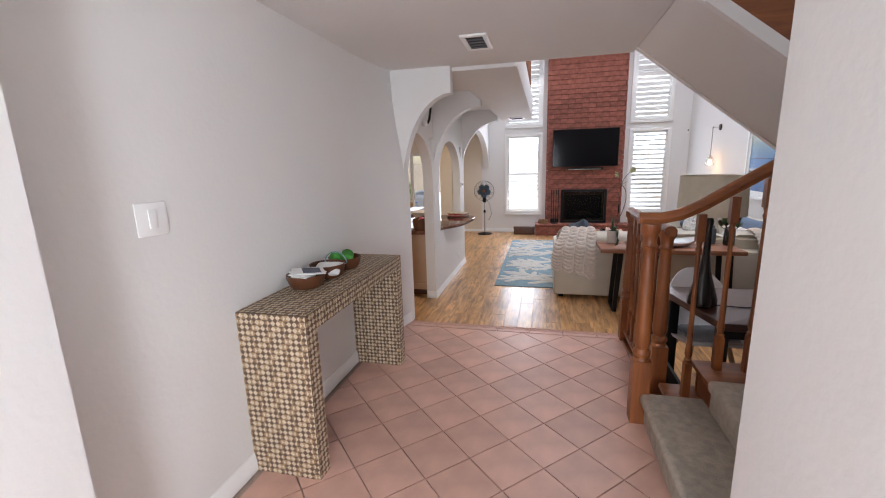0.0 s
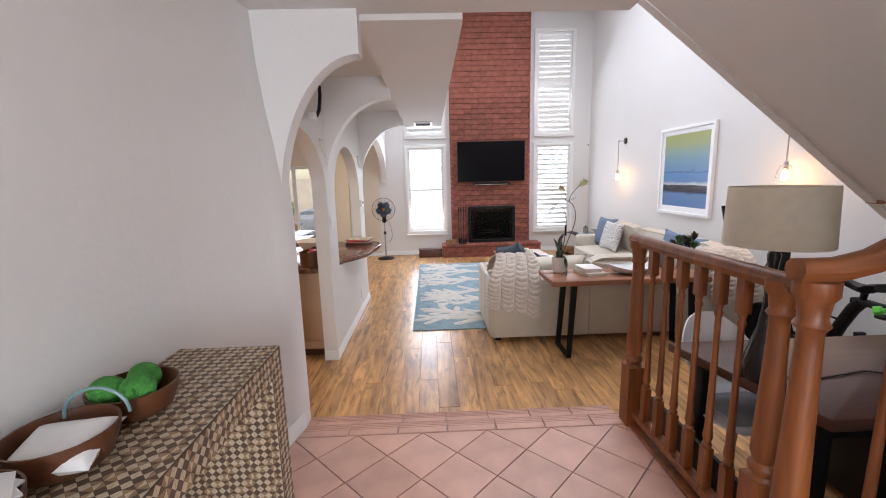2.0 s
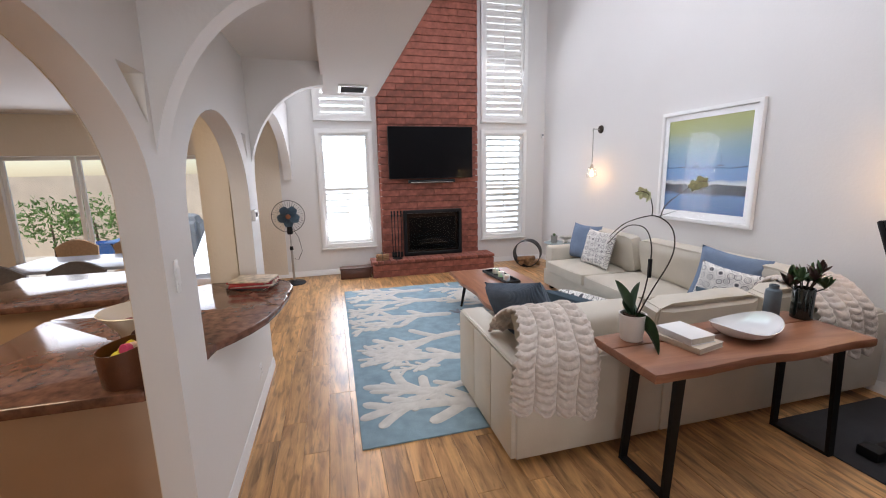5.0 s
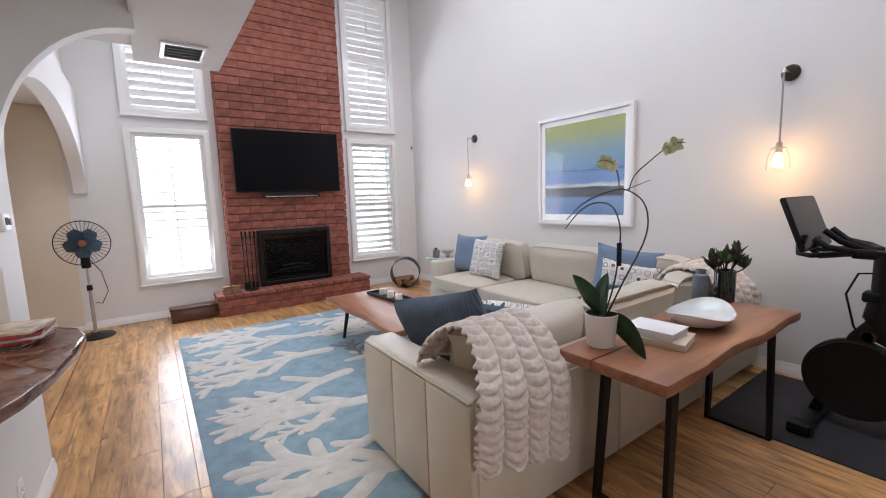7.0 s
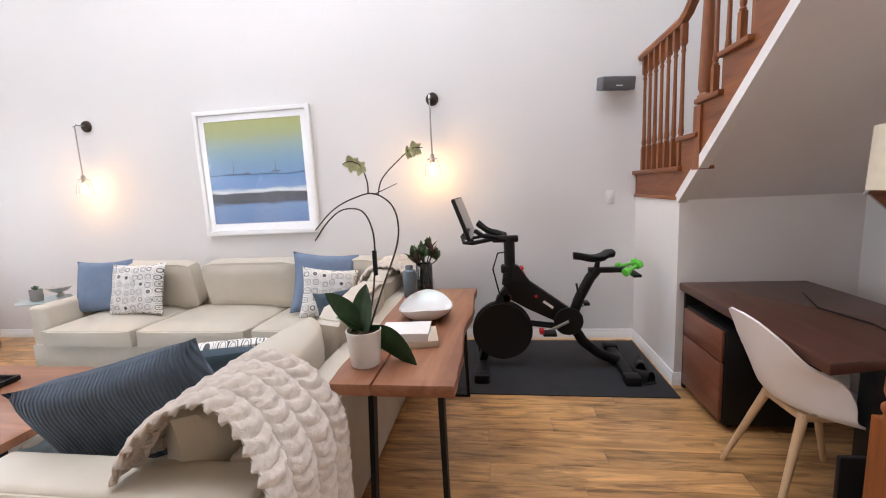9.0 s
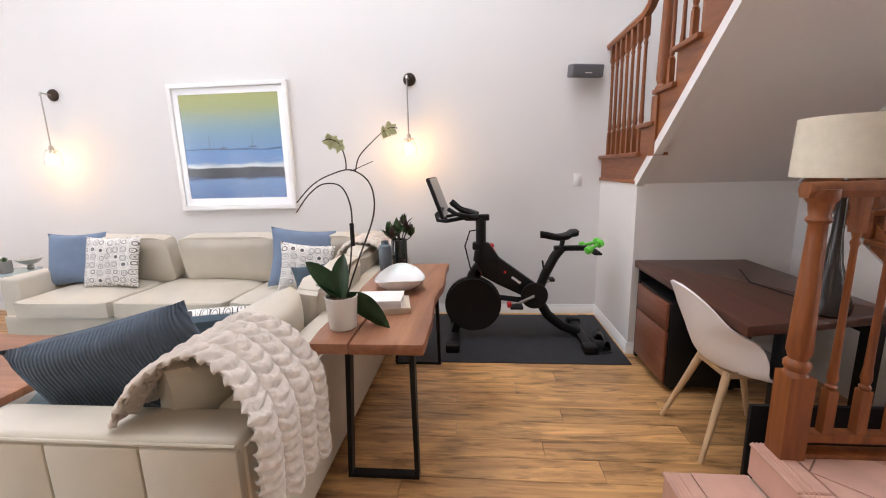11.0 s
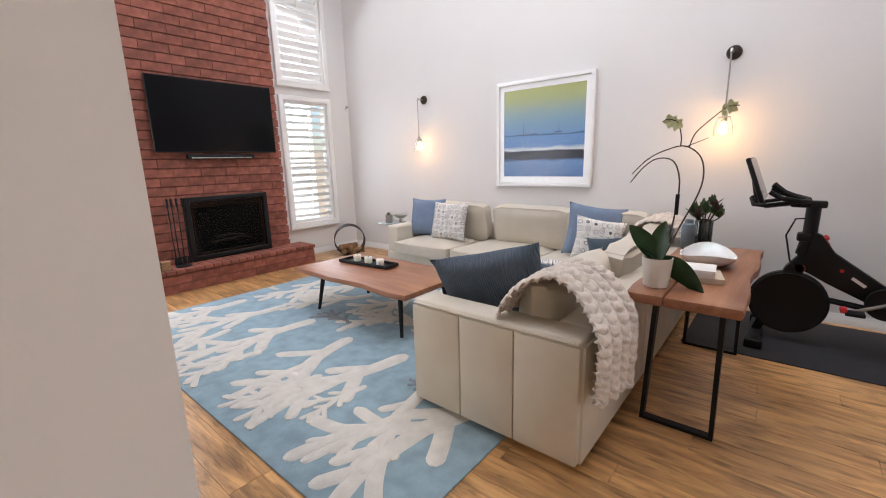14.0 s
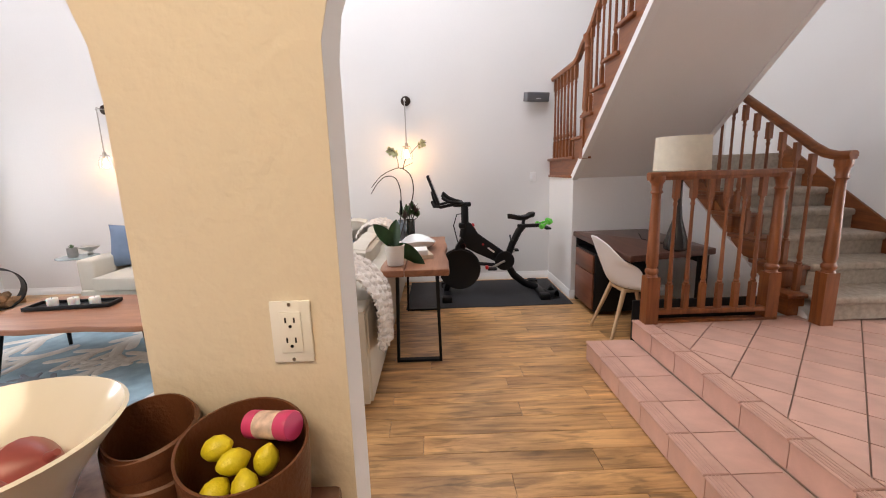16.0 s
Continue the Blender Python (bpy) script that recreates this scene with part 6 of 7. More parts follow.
part("shell", bm, WHITEPL, ch)
part("seat_pad", rounded(0.34, 0.30, 0.016, 0.012, 0.005, 3), material("light grey felt", (0.42, 0.43, 0.45), 0.95, vary=0.08, scale=20), ch).location = (0, -0.05, 0.446)
for sx in (-1, 1):
    for sy in (-1, 1):
        part("leg", tube(bmesh.new(), [(sx * 0.11, sy * 0.10, 0.43), (sx * 0.20, sy * 0.238, 0.0)], 0.020, 10, 0.6), BEECH, ch, "tapered pale wooden leg")
part("under_frame", bbox(-0.13, 0.13, -0.12, 0.12, 0.40, 0.43, 0.008), BEECH, ch)
SHADE = material("cream linen shade", (0.82, 0.75, 0.60), 0.9, vary=0.05, scale=20, bump=0.2, bump_scale=300, Transmission_Weight=0.15)
lamp_ = thing("table_lamp", (2.12, 3.975, 0.74), "unlit table lamp with cream drum shade and dark bottle base", "lamp")
part("base", lathe(bmesh.new(), [(0.07, 0), (0.088, 0.012), (0.090, 0.05), (0.070, 0.12), (0.035, 0.24), (0.022, 0.36), (0.020, 0.52), (0.026, 0.57), (0.015, 0.60)], n=28), material("dark smoked ceramic", (0.018, 0.015, 0.014), 0.2), lamp_)
bm = bmesh.new()
rows = [[bm.verts.new((r * math.cos(2 * math.pi * i / 48), r * math.sin(2 * math.pi * i / 48), z)) for i in range(48)] for r, z in ((0.195, 0.615), (0.187, 0.862), (0.183, 0.862), (0.191, 0.615))]
for k in range(4):
    a, b = rows[k], rows[(k + 1) % 4]
    for i in range(48):
        bm.faces.new((a[i], a[(i + 1) % 48], b[(i + 1) % 48], b[i]))
sh_ = part("shade", bm, SHADE, lamp_)
part("shade_ring", tube(bmesh.new(), [(0.0, 0.0, 0.58), (0.0, 0.0, 0.80)], 0.006, 8), NICKEL, lamp_)
for a in (0, 120, 240):
    part("spoke", tube(bmesh.new(), [(0, 0, 0.80), (0.184 * math.cos(radians(a)), 0.184 * math.sin(radians(a)), 0.80)], 0.003, 6), NICKEL, lamp_)
part("cord", tube(bmesh.new(), [(0.08, 0, 0.006), (0.25, -0.03, 0.006), (0.5, 0.02, 0.006), (0.8, -0.1, 0.006)], 0.004, 6), BLACK, lamp_)

# ---------------------------------------------------------------- hall console with bowls
INLAY = [material("cream inlay", (0.60, 0.50, 0.36), 0.5, vary=0.12, scale=30), material("tan inlay", (0.34, 0.22, 0.12), 0.5, vary=0.15, scale=30), material("dark inlay", (0.12, 0.072, 0.045), 0.5, vary=0.15, scale=30)]
hc = thing("hall_console", (-0.249, 2.465, TILE_Z), "waterfall console table covered in small triangular wood inlay", "table")
HW, HL, HH, HT = 0.346, 1.215, 0.80, 0.085
part("carcass", prism(bmesh.new(), [(0, 0), (HT, 0), (HT, HH - HT), (HL - HT, HH - HT), (HL - HT, 0), (HL, 0), (HL, HH), (0, HH)], "x", 0.002, HW), INLAY[2], hc)


def inlay(bm, origin, u, v, nu, nv, normal):
    """Small raised triangles in a grid of squares, four to a square."""
    o, u, v, nn = Vector(origin), Vector(u), Vector(v), Vector(normal) * 0.0022
    for i in range(nu):
        for j in range(nv):
            c = [o + u * (i + a) + v * (j + b) for a, b in ((0, 0), (1, 0), (1, 1), (0, 1))]
            m = (c[0] + c[2]) / 2
            for k in range(4):
                tri = [c[k], c[(k + 1) % 4], m]
                g = (tri[0] + tri[1] + tri[2]) / 3
                vs = [bm.verts.new(g + (p - g) * 0.95 + nn * (0.8 + 0.4 * ((i * 7 + j * 5 + k) % 3) / 2)) for p in tri]
                f = bm.faces.new(vs)
                f.material_index = (2 if (i * 5 + j * 3) % 4 else 1) if k % 2 == 0 else (0 if (i * 7 + j * 3 + k) % 6 else 1)


ib = bmesh.new()
s_ = HW / 13
inlay(ib, (0, 0, HH), (s_, 0, 0), (0, HL / 46, 0), 13, 46, (0, 0, 1))
inlay(ib, (0, 0, 0), (s_, 0, 0), (0, 0, HH / 30), 13, 30, (0, -1, 0))
inlay(ib, (0, HL, 0), (s_, 0, 0), (0, 0, HH / 30), 13, 30, (0, 1, 0))
inlay(ib, (0, HT, 0), (s_, 0, 0), (0, 0, (HH - HT) / 27), 13, 27, (0, 1, 0))
inlay(ib, (0, HL - HT, 0), (s_, 0, 0), (0, 0, (HH - HT) / 27), 13, 27, (0, -1, 0))
inlay(ib, (HW, 0, 0), (0, HT / 3, 0), (0, 0, HH / 30), 3, 30, (1, 0, 0))
inlay(ib, (HW, HL - HT, 0), (0, HT / 3, 0), (0, 0, HH / 30), 3, 30, (1, 0, 0))
inlay(ib, (HW, HT, HH - HT), (0, (HL - 2 * HT) / 39, 0), (0, 0, HT / 3), 39, 3, (1, 0, 0))
me = bpy.data.meshes.new("inlay")
ib.to_mesh(me)
ib.free()
for m in INLAY:
    me.materials.append(m)
io = new("inlay", me)
io.parent = hc
tagged(io, kind="stuff")

HIDE = material("brown saddle leather", (0.12, 0.042, 0.017), 0.45, vary=0.2, scale=12, bump=0.2, bump_scale=120)


def leather_bowl(m, r, h, label, group=""):
    b = thing("leather_bowl", m, label, "bowl", group)
    part("shell", lathe(bmesh.new(), [(r * 0.72, 0), (r * 0.80, 0.006), (r * 0.98, h * 0.7), (r, h), (r * 0.955, h), (r * 0.93, h * 0.7), (r * 0.74, 0.012), (0.01, 0.010)], n=30), HIDE, b)
    return b


GROUP = "bowls on the hall console"
TOPZ = TILE_Z + HH + 0.004
b1 = leather_bowl((-0.14, 2.87, TOPZ), 0.10, 0.07, "low brown leather bowl full of folded papers", GROUP)
b2 = leather_bowl((-0.13, 3.08, TOPZ), 0.10, 0.075, "brown leather bowl holding a white cloth pouch", GROUP)
b3 = leather_bowl((-0.125, 3.285, TOPZ), 0.10, 0.07, "brown leather bowl with green balls of moss", GROUP)
PAPER = material("glossy white paper", (0.78, 0.77, 0.76), 0.35, vary=0.06, scale=20)
NAVY = material("dark printed photo", (0.03, 0.04, 0.08), 0.3, vary=0.4, scale=30)
for k in range(4):
    lf_ = thing("leaflet", pose(-0.14 + 0.012 * k, 2.87 - 0.01 * k, TOPZ + 0.066 + 0.008 * k, 4 - 3 * k, 5, 15 - 22 * k), "folded white leaflet in the leather bowl", "leaflet", "papers in the bowl")
    part("sheet", bbox(-0.055, 0.055, -0.08, 0.08, 0, 0.005, 0.001), PAPER, lf_)
    if k > 1:
        part("photo", boxed(-0.04, 0.04, -0.03, 0.06, 0.0052, 0.0066), NAVY, lf_)
pouch = part("cloth_pouch", pillow_bm(0.17, 0.15, 0.05, 9), PAPER)
pouch.matrix_world = pose(-0.13, 3.135, TOPZ + 0.06, 100, 0, 10)
tagged(pouch, "soft white cloth pouch in the leather bowl", "pouch")
ring_ = part("wire_handle", tube(bmesh.new(), [(-0.12 + 0.065 * math.cos(a), 3.16 + 0.01 * math.cos(a), TOPZ + 0.06 + 0.065 * math.sin(a)) for a in [math.pi * i / 14 for i in range(15)]], 0.004, 6), material("teal enamel", (0.18, 0.30, 0.30), 0.4))
tagged(ring_, "thin teal loop handle standing in the bowl", "handle")
MOSS = material("bright green moss", (0.07, 0.30, 0.05), 0.9, vary=0.3, scale=40, bump=0.8, bump_scale=160)
for k, (x, y) in enumerate(((-0.165, 3.25), (-0.095, 3.255), (-0.125, 3.325))):
    bm = bmesh.new()
    bmesh.ops.create_icosphere(bm, subdivisions=3, radius=0.04)
    for v in bm.verts:
        v.co *= 1 + 0.08 * noise.noise(v.co * 40 + Vector((k, 0, 0)))
    o = part("moss_ball", bm, MOSS)
    o.location = (x, y, TOPZ + 0.068)
    tagged(o, "bright green moss ball in the leather bowl", "ornament", "moss balls")

# black bracket above the first arch
bk = part("black_wall_hook", tube(bmesh.new(), [(-0.238, 5.55, 2.16), (-0.20, 5.60, 2.17), (-0.195, 5.66, 2.22), (-0.20, 5.74, 2.34), (-0.21, 5.78, 2.42)], 0.014, 8), BLACK)
tagged(bk, "black curved metal bar above the arch", "wall lamp")
part("hook_lamp", bbox(-0.239, -0.19, 5.50, 5.57, 2.13, 2.19, 0.012), TRIM, bk)

# ---------------------------------------------------------------- bar and kitchen counters
CABINET = material("tan cabinet paint", (0.46, 0.31, 0.20), 0.5, vary=0.04, scale=5)
bar_top = tagged(part("granite_worktop", bevelled(prism(bmesh.new(), [(-1.30, 6.02), (-0.405, 6.02), (-0.405, 6.33), (-0.275, 6.33), (-0.262, 6.45), (-0.20, 6.53), (-0.13, 6.64), (-0.07, 6.78), (-0.025, 6.98), (0.0, 7.2), (0.01, 7.45), (-0.03, 7.60), (-0.10, 7.68), (-0.24, 7.715), (-0.40, 7.715), (-0.61, 7.72), (-1.30, 7.10)], "z", 0.835, 0.88), 0.010, 2), GRANITE), "polished brown granite bar top with a curved edge", "worktop")
pen = thing("bar_cabinet", (-0.85, 6.055, 0), "tan painted cabinet below the bar", "cabinet")
part("body", bbox(-0.44, 0.445, 0.02, 0.80, 0.09, 0.834, 0.004), CABINET, pen)
part("plinth", bbox(-0.42, 0.43, 0.07, 0.80, 0.0, 0.092, 0.003), ESPRESSO, pen)
part("skirting", bbox(-0.44, 0.445, 0.0, 0.022, 0.09, 0.17, 0.005), CABINET, pen)
ctr = thing("kitchen_counter", (-1.55, 7.95, 0), "kitchen counter with a polished granite top", "counter")
part("body", bbox(-0.60, 0.42, -0.42, 0.44, 0.0, 0.834, 0.004), CABINET, ctr)
part("worktop", bbox(-0.65, 0.46, -0.48, 0.50, 0.836, 0.88, 0.010), GRANITE, ctr)
MAGS = [material("red magazine cover", (0.42, 0.05, 0.05), 0.35, vary=0.3, scale=18), material("pale magazine cover", (0.60, 0.52, 0.42), 0.35, vary=0.4, scale=22), material("dark magazine cover", (0.05, 0.06, 0.06), 0.35, vary=0.3, scale=18)]
for k in range(6):
    book(pose(-0.27 + 0.01 * (k % 3), 7.52 - 0.008 * k, 0.88 + 0.012 * k, 0, 0, 78 + 9 * ((k * 5) % 4) - 10), 0.21, 0.28, 0.0115, MAGS[(2, 0, 1, 0, 0, 1)[k]], "glossy magazine in a pile on the bar", "magazines on the bar")
# things beside the pillar
wb = part("white_fruit_bowl", lathe(bmesh.new(), [(0.055, 0), (0.064, 0.006), (0.080, 0.06), (0.106, 0.120), (0.172, 0.205), (0.167, 0.208), (0.100, 0.122), (0.072, 0.06), (0.045, 0.016), (0.005, 0.014)], n=48), material("white glazed porcelain", (0.80, 0.77, 0.70), 0.15, vary=0.02))
wb.matrix_world = pose(-0.55, 6.46, 0.88)
tagged(wb, "large flared white porcelain bowl with onions", "bowl")
ONION = material("red onion skin", (0.32, 0.075, 0.07), 0.35, vary=0.3, scale=14, stretch=(1, 1, 0.2))
for k, (x, y, z) in enumerate(((-0.51, 6.44, 1.005), (-0.59, 6.43, 1.005), (-0.55, 6.50, 1.0))):
    o = part("onion", lathe(bmesh.new(), [(0.006, -0.045), (0.03, -0.038), (0.048, -0.01), (0.046, 0.015), (0.025, 0.036), (0.008, 0.046), (0.005, 0.062)], n=20), ONION)
    o.matrix_world = pose(x, y, z, 60 + 20 * k, 30 * k, 40 * k)
    tagged(o, "shiny red onion in the white bowl", "onion", "onions in the bowl")


def basket(m, r, h, label, folds=0):
    b = thing("leather_basket", m, label, "basket", "leather baskets on the bar")
    bm, n = bmesh.new(), 40
    rows = []
    for rr, z in ((0.90, 0.0), (0.96, 0.3), (1.0, 0.7), (1.02, 1.0), (0.975, 1.0), (0.955, 0.7), (0.915, 0.3), (0.86, 0.03)):
        rows.append([bm.verts.new((r * rr * math.cos(a) * (1 + 0.05 * math.cos(2 * a)), r * rr * math.sin(a), h * z * (1 + 0.10 * math.sin(a + 1)))) for a in [2 * math.pi * i / n for i in range(n)]])
    for p, q in zip(rows, rows[1:]):
        for i in range(n):
            bm.faces.new((p[i], p[(i + 1) % n], q[(i + 1) % n], q[i]))
    bm.faces.new(rows[0][::-1])
    bm.faces.new(rows[-1])
    part("side", bm, HIDE, b)
    for k in range(folds):
        bm = bmesh.new()
        z0 = h * (0.12 + 0.30 * k)
        rws = [[bm.verts.new((r * (1.02 + e) * math.cos(a), r * (1.02 + e) * math.sin(a), z0 + dz + 0.012 * math.sin(a + k))) for a in [2 * math.pi * i / n for i in range(n)]] for e, dz in ((0, 0), (0.07, 0.008), (0.07, h * 0.22), (0, h * 0.24))]
        for p, q in zip(rws, rws[1:]):
            for i in range(n):
                bm.faces.new((p[i], p[(i + 1) % n], q[(i + 1) % n], q[i]))
        part("leather_band", bm, HIDE, b, "overlapping leather band")
    return b


basket((-0.465, 6.285, 0.88), 0.060, 0.165, "brown leather basket made of stacked bands", 3)
basket((-0.498, 6.130, 0.88), 0.088, 0.155, "brown leather basket holding lemons and a jar")
LEMON = material("yellow lemon rind", (0.72, 0.62, 0.03), 0.4, vary=0.08, scale=30, bump=0.25, bump_scale=180)
for k, (x, y, z) in enumerate(((-0.49, 6.175, 1.018), (-0.505, 6.145, 1.006), (-0.535, 6.16, 0.981), (-0.53, 6.12, 0.984), (-0.49, 6.105, 0.996))):
    bm = bmesh.new()
    lathe(bm, [(0.004, -0.024), (0.009, -0.020), (0.016, -0.011), (0.0185, 0), (0.016, 0.011), (0.009, 0.019), (0.004, 0.024)], n=16)
    o = part("lemon", bm, LEMON)
    o.matrix_world = pose(x, y, z, 70 + 31 * k, 47 * k, 60 * k)
    tagged(o, "bright yellow lemon in the leather basket", "lemon", "lemons in the basket")
jar = thing("spice_jar", pose(-0.452, 6.112, 1.028, 0, 80, -112) @ Matrix.Scale(0.72, 4), "pink-lidded jar with a printed label lying in the basket", "jar")
PINK = material("pink plastic", (0.62, 0.06, 0.20), 0.35)
part("body", lathe(bmesh.new(), [(0.027, -0.05), (0.029, -0.045), (0.029, 0.035), (0.024, 0.042)], n=24), material("pale printed label", (0.70, 0.55, 0.50), 0.4, vary=0.35, scale=40), jar)
part("lid", lathe(bmesh.new(), [(0.030, 0.036), (0.031, 0.04), (0.031, 0.064), (0.028, 0.068)], n=24), PINK, jar)
part("base_band", lathe(bmesh.new(), [(0.0295, -0.052), (0.0298, -0.05), (0.0298, -0.025), (0.0295, -0.024)], n=24), PINK, jar)

# ---------------------------------------------------------------- dining corner
dt = thing("dining_table", (-2.35, 9.85, 0), "pale dining table by the patio door", "table")
part("tabletop", bevelled(boxed(-0.75, 0.75, -0.45, 0.45, 0.715, 0.75), 0.012, 2), material("pale blue grey lacquer", (0.42, 0.45, 0.52), 0.18, vary=0.03), dt)
for x in (-0.65, 0.65):
    for y in (-0.36, 0.36):
        part("leg", bbox(x - 0.03, x + 0.03, y - 0.03, y + 0.03, 0, 0.714, 0.006), ESPRESSO, dt)


def dining_chair(m, mat, label):
    c = thing("dining_chair", m, label, "chair", "chairs round the dining table")
    part("seat", rounded(0.46, 0.44, 0.06, 0.025, 0.015, 4), mat, c).location = (0, 0, 0.42)
    bm = bmesh.new()
    out = [(-0.24 + 0.48 * i / 16, 0.80 + 0.10 * math.sin(math.pi * i / 16)) for i in range(17)]
    prism(bm, [(-0.20, 0.46)] + [(0.20, 0.46)] + out[::-1], "y", 0.20, 0.235)
    part("backrest", bm, mat, c)
    for x in (-0.18, 0.18):
        for y in (-0.17, 0.18):
            part("leg", tube(bmesh.new(), [(x, y, 0.42), (x * 1.1, y * 1.1, 0)], 0.018, 8, 0.7), ESPRESSO, c)


TANC = material("tan woven fabric", (0.45, 0.30, 0.18), 0.9, vary=0.12, scale=40, bump=0.4)
GREYC = material("grey fabric", (0.16, 0.15, 0.15), 0.9, vary=0.1, scale=40, bump=0.4)
dining_chair(pose(-2.10, 9.22, 0, 0, 0, 180), GREYC, "grey upholstered dining chair with a curved back")
dining_chair(pose(-2.75, 9.22, 0, 0, 0, 180), GREYC, "grey upholstered dining chair with a curved back")
dining_chair(pose(-2.30, 10.52, 0, 0, 0, 0), TANC, "tan woven dining chair with a curved back")
dining_chair(pose(-2.95, 10.52, 0, 0, 0, 0), TANC, "tan woven dining chair with a curved back")

# ---------------------------------------------------------------- patio
BUSH = material("sunlit leaves", (0.10, 0.20, 0.035), 0.6, vary=0.35, scale=20)
BLUEPOT = material("glazed blue pot", (0.03, 0.14, 0.45), 0.25, vary=0.15, scale=8)
rb = random.Random(12)
for k, (x, y, s) in enumerate(((-4.7, 14.9, 0.62), (-5.6, 15.1, 0.6), (-3.9, 15.2, 0.5))):
    bs = thing("garden_shrub", (x, y, -0.16), "leafy green shrub along the garden wall", "shrub", "shrubs on the patio")
    part("trunk", tube(bmesh.new(), [(0, 0, 0), (0.02, 0.01, 0.5), (0.0, 0.03, 0.9)], 0.03, 7, 0.5), BARK, bs)
    bm = bmesh.new()
    for i in range(420):
        d = Vector((rb.gauss(0, 1), rb.gauss(0, 1), rb.gauss(0, 0.8))).normalized() * (s * (0.45 + 0.55 * rb.random()))
        d.x *= 1 + 0.25 * noise.noise(d * 3)
        c = Vector((0, 0, 0.95)) + d
        a, b = Vector((rb.gauss(0, 1), rb.gauss(0, 1), rb.gauss(0, 1))).normalized() * 0.07, Vector((rb.gauss(0, 1), rb.gauss(0, 1), rb.gauss(0, 1))).normalized() * 0.03
        bm.faces.new([bm.verts.new(p) for p in (c - a, c + b, c + a, c - b)])
    part("crown", bm, BUSH, bs)
for x, y in ((-4.62, 14.1), (-4.30, 14.25)):
    pt = thing("blue_planter", (x, y, -0.16), "tall glazed blue garden planter", "planter", "planters on the patio")
    part("pot", lathe(bmesh.new(), [(0.16, 0), (0.18, 0.02), (0.22, 0.52), (0.235, 0.55), (0.20, 0.55), (0.19, 0.48)], n=24), BLUEPOT, pt)
gr = thing("covered_grill", (-2.75, 14.2, -0.16), "grey covered barbecue on the patio", "barbecue")
part("cover", rounded(0.75, 0.55, 0.95, 0.18, 0.06, 5, wrinkle=0.03), material("grey canvas cover", (0.20, 0.22, 0.25), 0.85, vary=0.15, scale=6, bump=0.3), gr).location = (0, 0, 0.06)
for x in (-0.28, 0.28):
    part("wheel", lathe(bmesh.new(), [(0.06, -0.02), (0.06, 0.02)], n=14), BLACK, gr).matrix_basis = pose(x, 0.2, 0.06, 0, 90, 0)
    part("leg", bbox(x - 0.02, x + 0.02, -0.2, -0.16, 0, 0.08, 0.003), BLACK, gr)
pt_ = thing("patio_table", (-3.2, 13.2, -0.16), "blue folding patio table", "table")
part("tabletop", bbox(-0.4, 0.4, -0.4, 0.4, 0.70, 0.73, 0.008), material("blue painted slats", (0.08, 0.18, 0.42), 0.4, vary=0.1), pt_)
for s in (-1, 1):
    part("leg", tube(bmesh.new(), [(s * 0.35, -0.3, 0.70), (s * 0.35, 0.3, 0.0)], 0.014, 8), BLACK, pt_)
    part("leg", tube(bmesh.new(), [(s * 0.32, 0.3, 0.70), (s * 0.32, -0.3, 0.0)], 0.014, 8), BLACK, pt_)

# ---------------------------------------------------------------- pieces of floors and walls
def piece(name, me, parent, m):
    o = new(name, me)
    o.parent = parent
    o.matrix_basis = m
    return o


def slab_mesh(name, sx, sy, sz, w, mat):
    """A block with its top edges eased, lying on its underside's middle."""
    bm = bmesh.new()
    a = [bm.verts.new((x * sx / 2, y * sy / 2, 0)) for x, y in ((-1, -1), (1, -1), (1, 1), (-1, 1))]
    b = [bm.verts.new((x * sx / 2, y * sy / 2, sz - w)) for x, y in ((-1, -1), (1, -1), (1, 1), (-1, 1))]
    c = [bm.verts.new((x * (sx / 2 - w), y * (sy / 2 - w), sz)) for x, y in ((-1, -1), (1, -1), (1, 1), (-1, 1))]
    for p, q in ((a, b), (b, c)):
        for i in range(4):
            bm.faces.new((p[i], p[(i + 1) % 4], q[(i + 1) % 4], q[i]))
    bm.faces.new(c)
    return mesh_of(name, bm, mat)


def clip(poly, x0, x1, y0, y1):
    for axis, lim, keep in ((0, x0, 1), (0, x1, -1), (1, y0, 1), (1, y1, -1)):
        out = []
        for i, p in enumerate(poly):
            q = poly[(i + 1) % len(poly)]
            dp, dq = (p[axis] - lim) * keep, (q[axis] - lim) * keep
            if dp >= 0:
                out.append(p)
            if dp * dq < 0:
                t = dp / (dp - dq)
                out.append((p[0] + (q[0] - p[0]) * t, p[1] + (q[1] - p[1]) * t))
        poly = out
        if len(poly) < 3:
            return []
    return poly


rng = random.Random(5)
# plank floor
PW, PL = 0.152, 1.22
full = slab_mesh("plank", PW - 0.0012, PL - 0.0012, 0.012, 0.0016, PLANK)
cuts = {}
n_col = int((EAST + 0.37) / PW) + 1
for c in range(n_col):
    x = EAST - PW * (c + 0.5)
    y = 3.30 - rng.random() * PL
    lo = 4.35 if x < 1.80 or x > 3.27 else 3.30
    while y < NORTH:
        y0, y1 = max(y, lo), min(y + PL, NORTH)
        if y1 - y0 > 0.06:
            L = round(y1 - y0, 2)
            me = full if abs(L - PL) < 0.01 else cuts.setdefault(L, slab_mesh("plank", PW - 0.0012, L - 0.0012, 0.012, 0.0016, PLANK))
            piece("plank", me, FLOOR, pose(x, (y0 + y1) / 2, -0.012 + rng.uniform(-0.0003, 0.0003)))
        y += PL
rest = bmesh.new()
